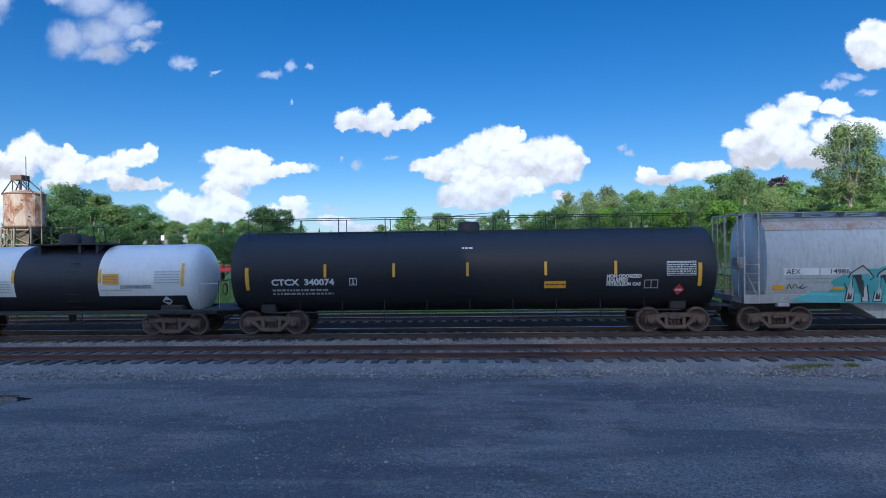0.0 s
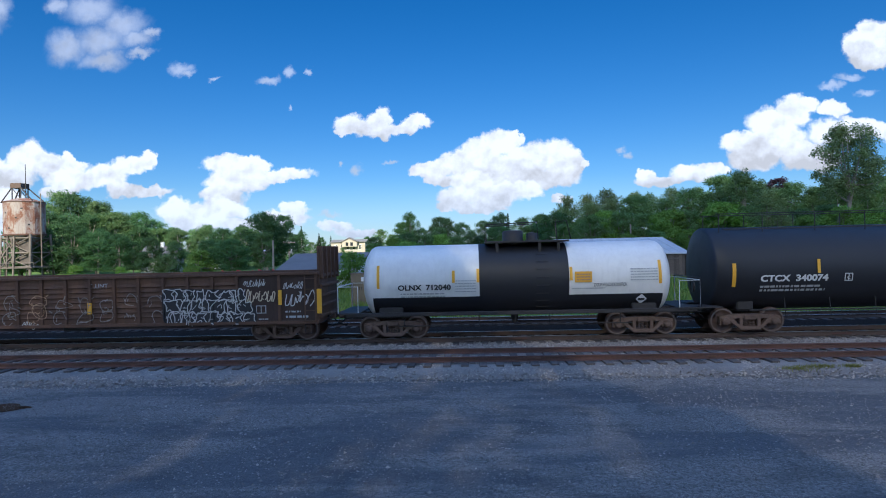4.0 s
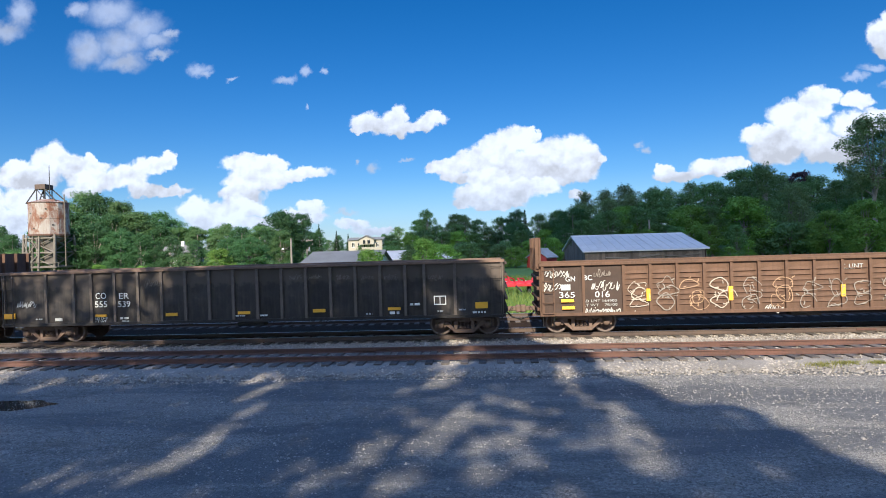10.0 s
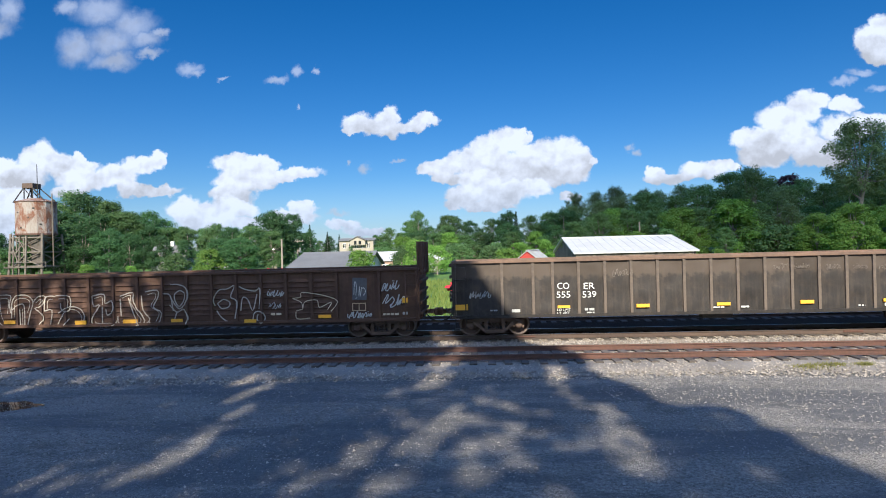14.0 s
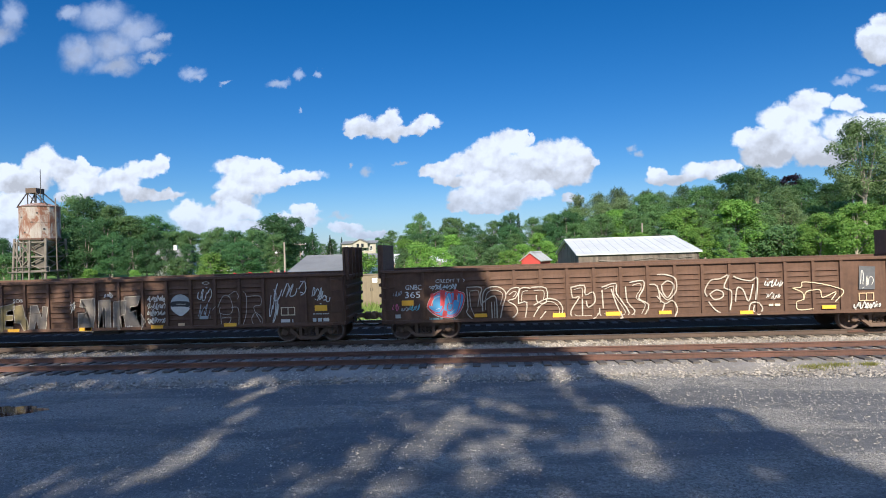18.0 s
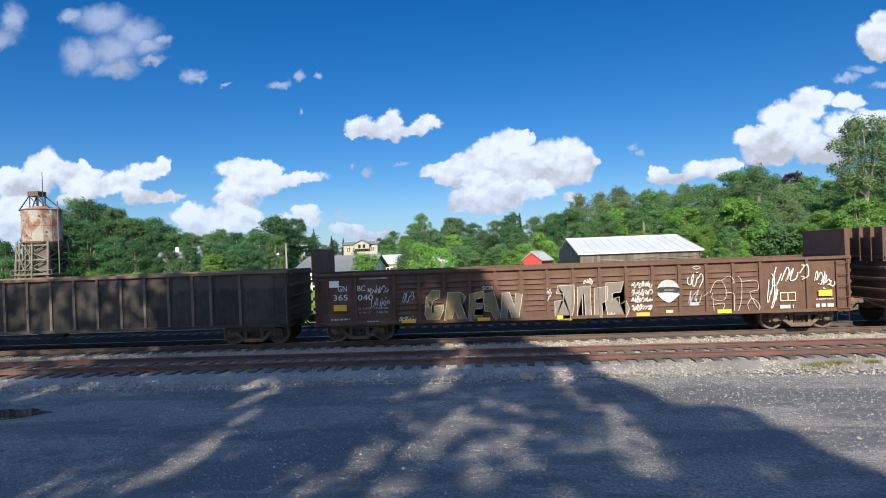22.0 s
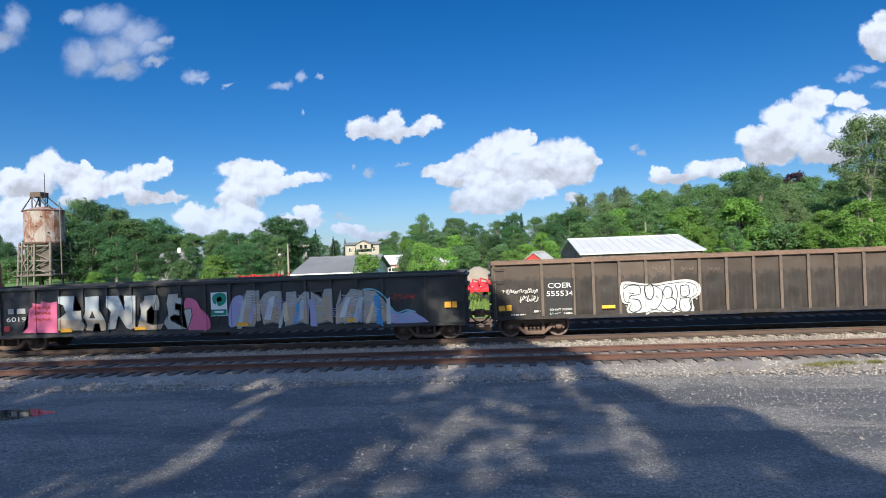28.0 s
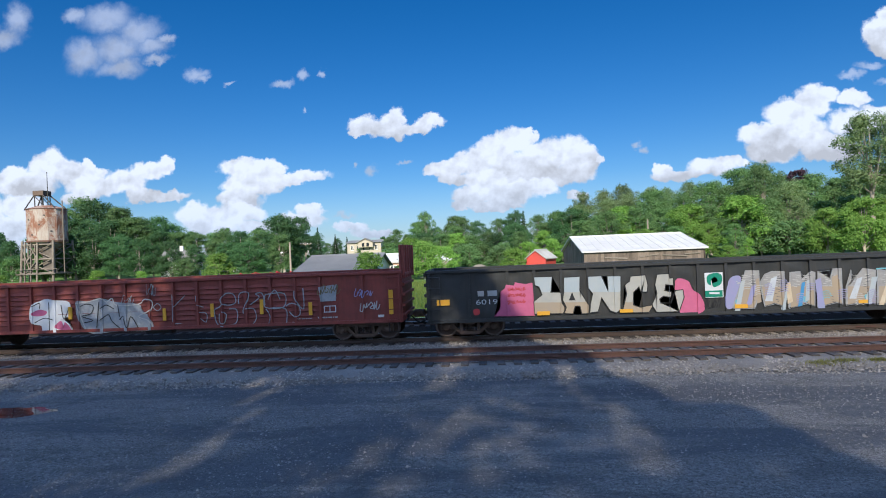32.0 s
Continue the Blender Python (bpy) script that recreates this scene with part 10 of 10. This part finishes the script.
sprayed(CAR_I, "spray_line", "black_paint", 0.03, [[(-4.77, 1.75), (-4.45, 1.88), (-4.46, 1.66)], [(-4.07, 1.9), (-4.08, 0.77)], [(-3.57, 1.78), (-3.48, 1.23), (-3.27, 1.62)], [(-4.68, 1.12), (-4.28, 1.29), (-3.9, 1.21)]], False, 3, 4)
filled(CAR_I, "spray_area", "spray_silver", [(-3.0, 1.83), (-2.42, 1.88), (-1.96, 1.98), (-1.32, 1.81), (-0.46, 1.71), (-0.32, 1.42), (-0.1, 1.26), (0.06, 0.72), (-1.26, 0.7), (-2.58, 0.71)], 1, True)
sprayed(CAR_I, "spray_line", "spray_white", 0.04, [[(-3.0, 1.82), (-2.42, 1.88), (-1.96, 1.98), (-1.74, 1.83), (-1.51, 1.96), (-1.33, 1.69), (-0.46, 1.71), (-0.23, 1.88), (0.07, 1.81), (0.02, 1.48), (-0.48, 1.24), (-0.04, 1.05), (0.11, 0.72)], [(-2.92, 1.76), (-2.82, 1.39), (-2.58, 0.73)]], False, 3, 4)
sprayed(CAR_I, "spray_line", "black_paint", 0.035, [[(-2.81, 1.68), (-2.58, 1.78), (-2.28, 1.7), (-2.37, 1.41), (-2.75, 1.31), (-2.3, 1.15), (-2.68, 1.06)], [(-2.04, 1.84), (-2.16, 0.86)], [(-1.98, 1.58), (-1.75, 1.72), (-1.45, 1.56)], [(-2.0, 1.14), (-1.68, 1.35), (-1.54, 1.09), (-1.25, 0.83)], [(-1.24, 1.12), (-1.08, 1.26), (-0.95, 0.82), (-0.78, 1.25), (-0.5, 0.81)], [(-1.29, 1.7), (-1.23, 1.26)]], False, 4, 4)
scribble(CAR_I, -0.11, 1.95, 0.36, 0.6, "spray_silver", 190, 0.03)
scribble(CAR_I, -1.1, 1.66, 0.49, 0.45, "spray_silver", 191, 0.03)
sprayed(CAR_I, "spray_line", "spray_silver", 0.03, [[(0.29, 1.72), (0.43, 1.57), (0.28, 1.43), (0.13, 1.57), (0.29, 1.72)], [(0.9, 2.02), (0.89, 0.98)], [(1.38, 1.97), (0.92, 1.55)], [(1.83, 1.95), (1.82, 1.74)], [(1.85, 1.59), (2.1, 1.51)], [(1.91, 1.31), (2.21, 1.26), (2.18, 0.94), (1.96, 1.09)]], False, 2, 4)
plate(CAR_I, -3.27, 1.22, 0.14, 0.47, M["yellow"], "reflector")
plate(CAR_I, 0.5, 1.05, 0.12, 0.46, M["yellow"], "reflector")
bars(CAR_I, 0.82, 0.9, 0.41, 0.03, M["grey_paint"], ON, 192)
plate(CAR_I, 0.81, 0.72, 0.19, 0.1, M["grey_paint"], "stencil_panel")
sprayed(CAR_I, "spray_line", "spray_silver", 0.04, [[(2.51, 1.39), (2.81, 1.56), (2.78, 1.78), (3.01, 2.0), (3.3, 1.94), (3.36, 1.65), (3.1, 1.55), (2.81, 1.6)], [(2.51, 1.39), (2.56, 1.0), (2.7, 0.78), (3.03, 0.77), (3.37, 0.9), (3.39, 1.36), (3.1, 1.41)], [(2.8, 1.31), (2.98, 1.2), (2.89, 0.88), (2.71, 0.92), (2.71, 1.24)], [(3.47, 1.58), (3.52, 1.97), (3.85, 2.01), (3.84, 1.74), (3.65, 1.39), (3.64, 1.21)], [(3.91, 1.53), (4.28, 1.8), (4.14, 1.94), (4.4, 1.95), (4.49, 1.51)], [(3.72, 1.39), (4.05, 1.38), (4.14, 1.02), (3.95, 0.75)], [(4.51, 1.9), (5.24, 1.92), (5.21, 1.41), (4.49, 1.43), (4.51, 1.9)], [(4.61, 1.71), (4.88, 2.06), (5.08, 1.7)]], False, 2, 4)
sprayed(CAR_I, "spray_line", "spray_silver", 0.04, [[(4.52, 1.36), (4.69, 1.07), (4.57, 0.73)], [(4.67, 1.39), (5.28, 1.34), (5.3, 0.8)], [(5.64, 2.0), (5.66, 1.68), (5.97, 1.31), (5.97, 2.09)], [(5.29, 1.44), (5.51, 1.54), (5.79, 1.43), (5.82, 1.11), (5.6, 1.04), (5.42, 1.23)]], False, 2, 4)
plate(CAR_I, 2.38, 1.13, 0.12, 0.5, M["yellow"], "reflector")
plate(CAR_I, 4.3, 1.17, 0.13, 0.55, M["yellow"], "reflector")
plate(CAR_I, 6.17, 1.08, 0.13, 0.47, M["yellow"], "reflector")
plate(CAR_I, 9.19, 1.01, 0.17, 0.9, M["yellow"], "reflector")
filled(CAR_I, "spray_area", "spray_silver", [(6.56, 2.11), (7.26, 2.19), (7.2, 1.57), (6.63, 1.56)], 0, False)
scribble(CAR_I, 6.53, 1.82, 0.88, 0.36, "spray_olive", 195, 0.035)
part("stencil_box", frame_mesh(6.74, 1.15, 0.46, 0.25, 0.03, ON), M["white_paint"], CAR_I)
scribble(CAR_I, 7.94, 1.67, 0.66, 0.36, "spray_lilac", 196, 0.035)
scribble(CAR_I, 8.15, 1.18, 0.73, 0.4, "spray_white", 197, 0.045)
bars(CAR_I, 6.5, 0.94, 0.75, 0.05, M["grey_paint"], ON, 198)
plate(CAR_I, 8.78, 0.91, 0.22, 0.09, M["white_paint"], "stencil_panel")
bars(CAR_I, 5.7, 0.93, 0.58, 0.03, M["grey_paint"], ON, 199)
def hatched(car, x0, x1, z0, z1, seed):
    """Loose bands of spray paint, leaning up and down, with short hatching strokes over them."""
    rnd = random.Random(seed)
    x, k = x0, 0
    tones = ("spray_pale_blue", "spray_lilac", "spray_sand", "spray_bright_silver", "spray_pale_blue", "spray_cream", "spray_blue")
    while x < x1:
        w = rnd.uniform(0.12, 0.3)
        top, low = z1 - rnd.uniform(0.0, 0.35), z0 + rnd.uniform(0.0, 0.5)
        lean = rnd.uniform(-0.12, 0.28)
        filled(car, "spray_band", tones[k % 7], [(x, low), (x + w, low + rnd.uniform(-0.05, 0.1)), (x + w * 0.9 + lean, top), (x + w * 0.1 + lean, top - rnd.uniform(0.0, 0.1))], 5, False)
        x += w + rnd.uniform(0.1, 0.32)
        k += 1
    x = x0 + 0.3
    while x < x1:
        m = Mesh()
        zc = rnd.uniform(z0 + 0.15, z1 - 0.45)
        for q in range(rnd.randint(4, 7)):
            ribbon(m, [(x, zc + q * 0.075), (x + 0.14, zc + q * 0.075 + 0.05), (x + rnd.uniform(0.22, 0.34), zc + q * 0.075 + 0.02)], ON - 0.0265, 0.022, False, 3)
        drape(car, "hatching", m, M[rnd.choice(("spray_white", "spray_lilac", "spray_cyan"))])
        x += rnd.uniform(0.35, 0.65)


hatched(CAR_H, 1.16, 6.92, 0.60, 1.91, 41)
plate(CAR_I, 3.13, 0.75, 0.2, 0.08, M["grey_paint"], "stencil_panel")
plate(CAR_I, 5.5, 0.76, 0.2, 0.08, M["grey_paint"], "stencil_panel")


# ---- what moves ----
def run_of(t):
    """How far the train has rolled at t seconds, from where it stands at 16 s."""
    u = t - 16.0
    return 4.492 * u + 0.00133 * u * u


def motions():
    times = [i * 2.0 for i in range(17)]
    for car, middle in CARS:
        walk(car, [(t, pose(middle + run_of(t), TRACK_Y, 0)) for t in times])
    for axle, radius in AXLES:
        x, y, z = axle.location
        walk(axle, [(i * 0.1, pose(x, y, z, 0, math.degrees(run_of(i * 0.1) / radius) % 360.0)) for i in range(321)])
    wind = Vector((0.45, 0.89, 0)) * 12.0
    back = -LIGHT * 420.0
    for cloud, reach, t0, s in ((CLOUD_OUT, CLOUD_REACH, 7.4, 1), (CLOUD_IN, CLOUD_REACH, 28.6, -1)):
        w = wind.normalized()
        rows = []
        for t in (0.0, 16.0, 32.0):
            p = Vector((0, -7, 0)) + w * (s * (reach - 15.0)) + wind * (t - t0) + back
            rows.append((t, pose(p.x, p.y, p.z)))
        walk(cloud, rows)


motions()
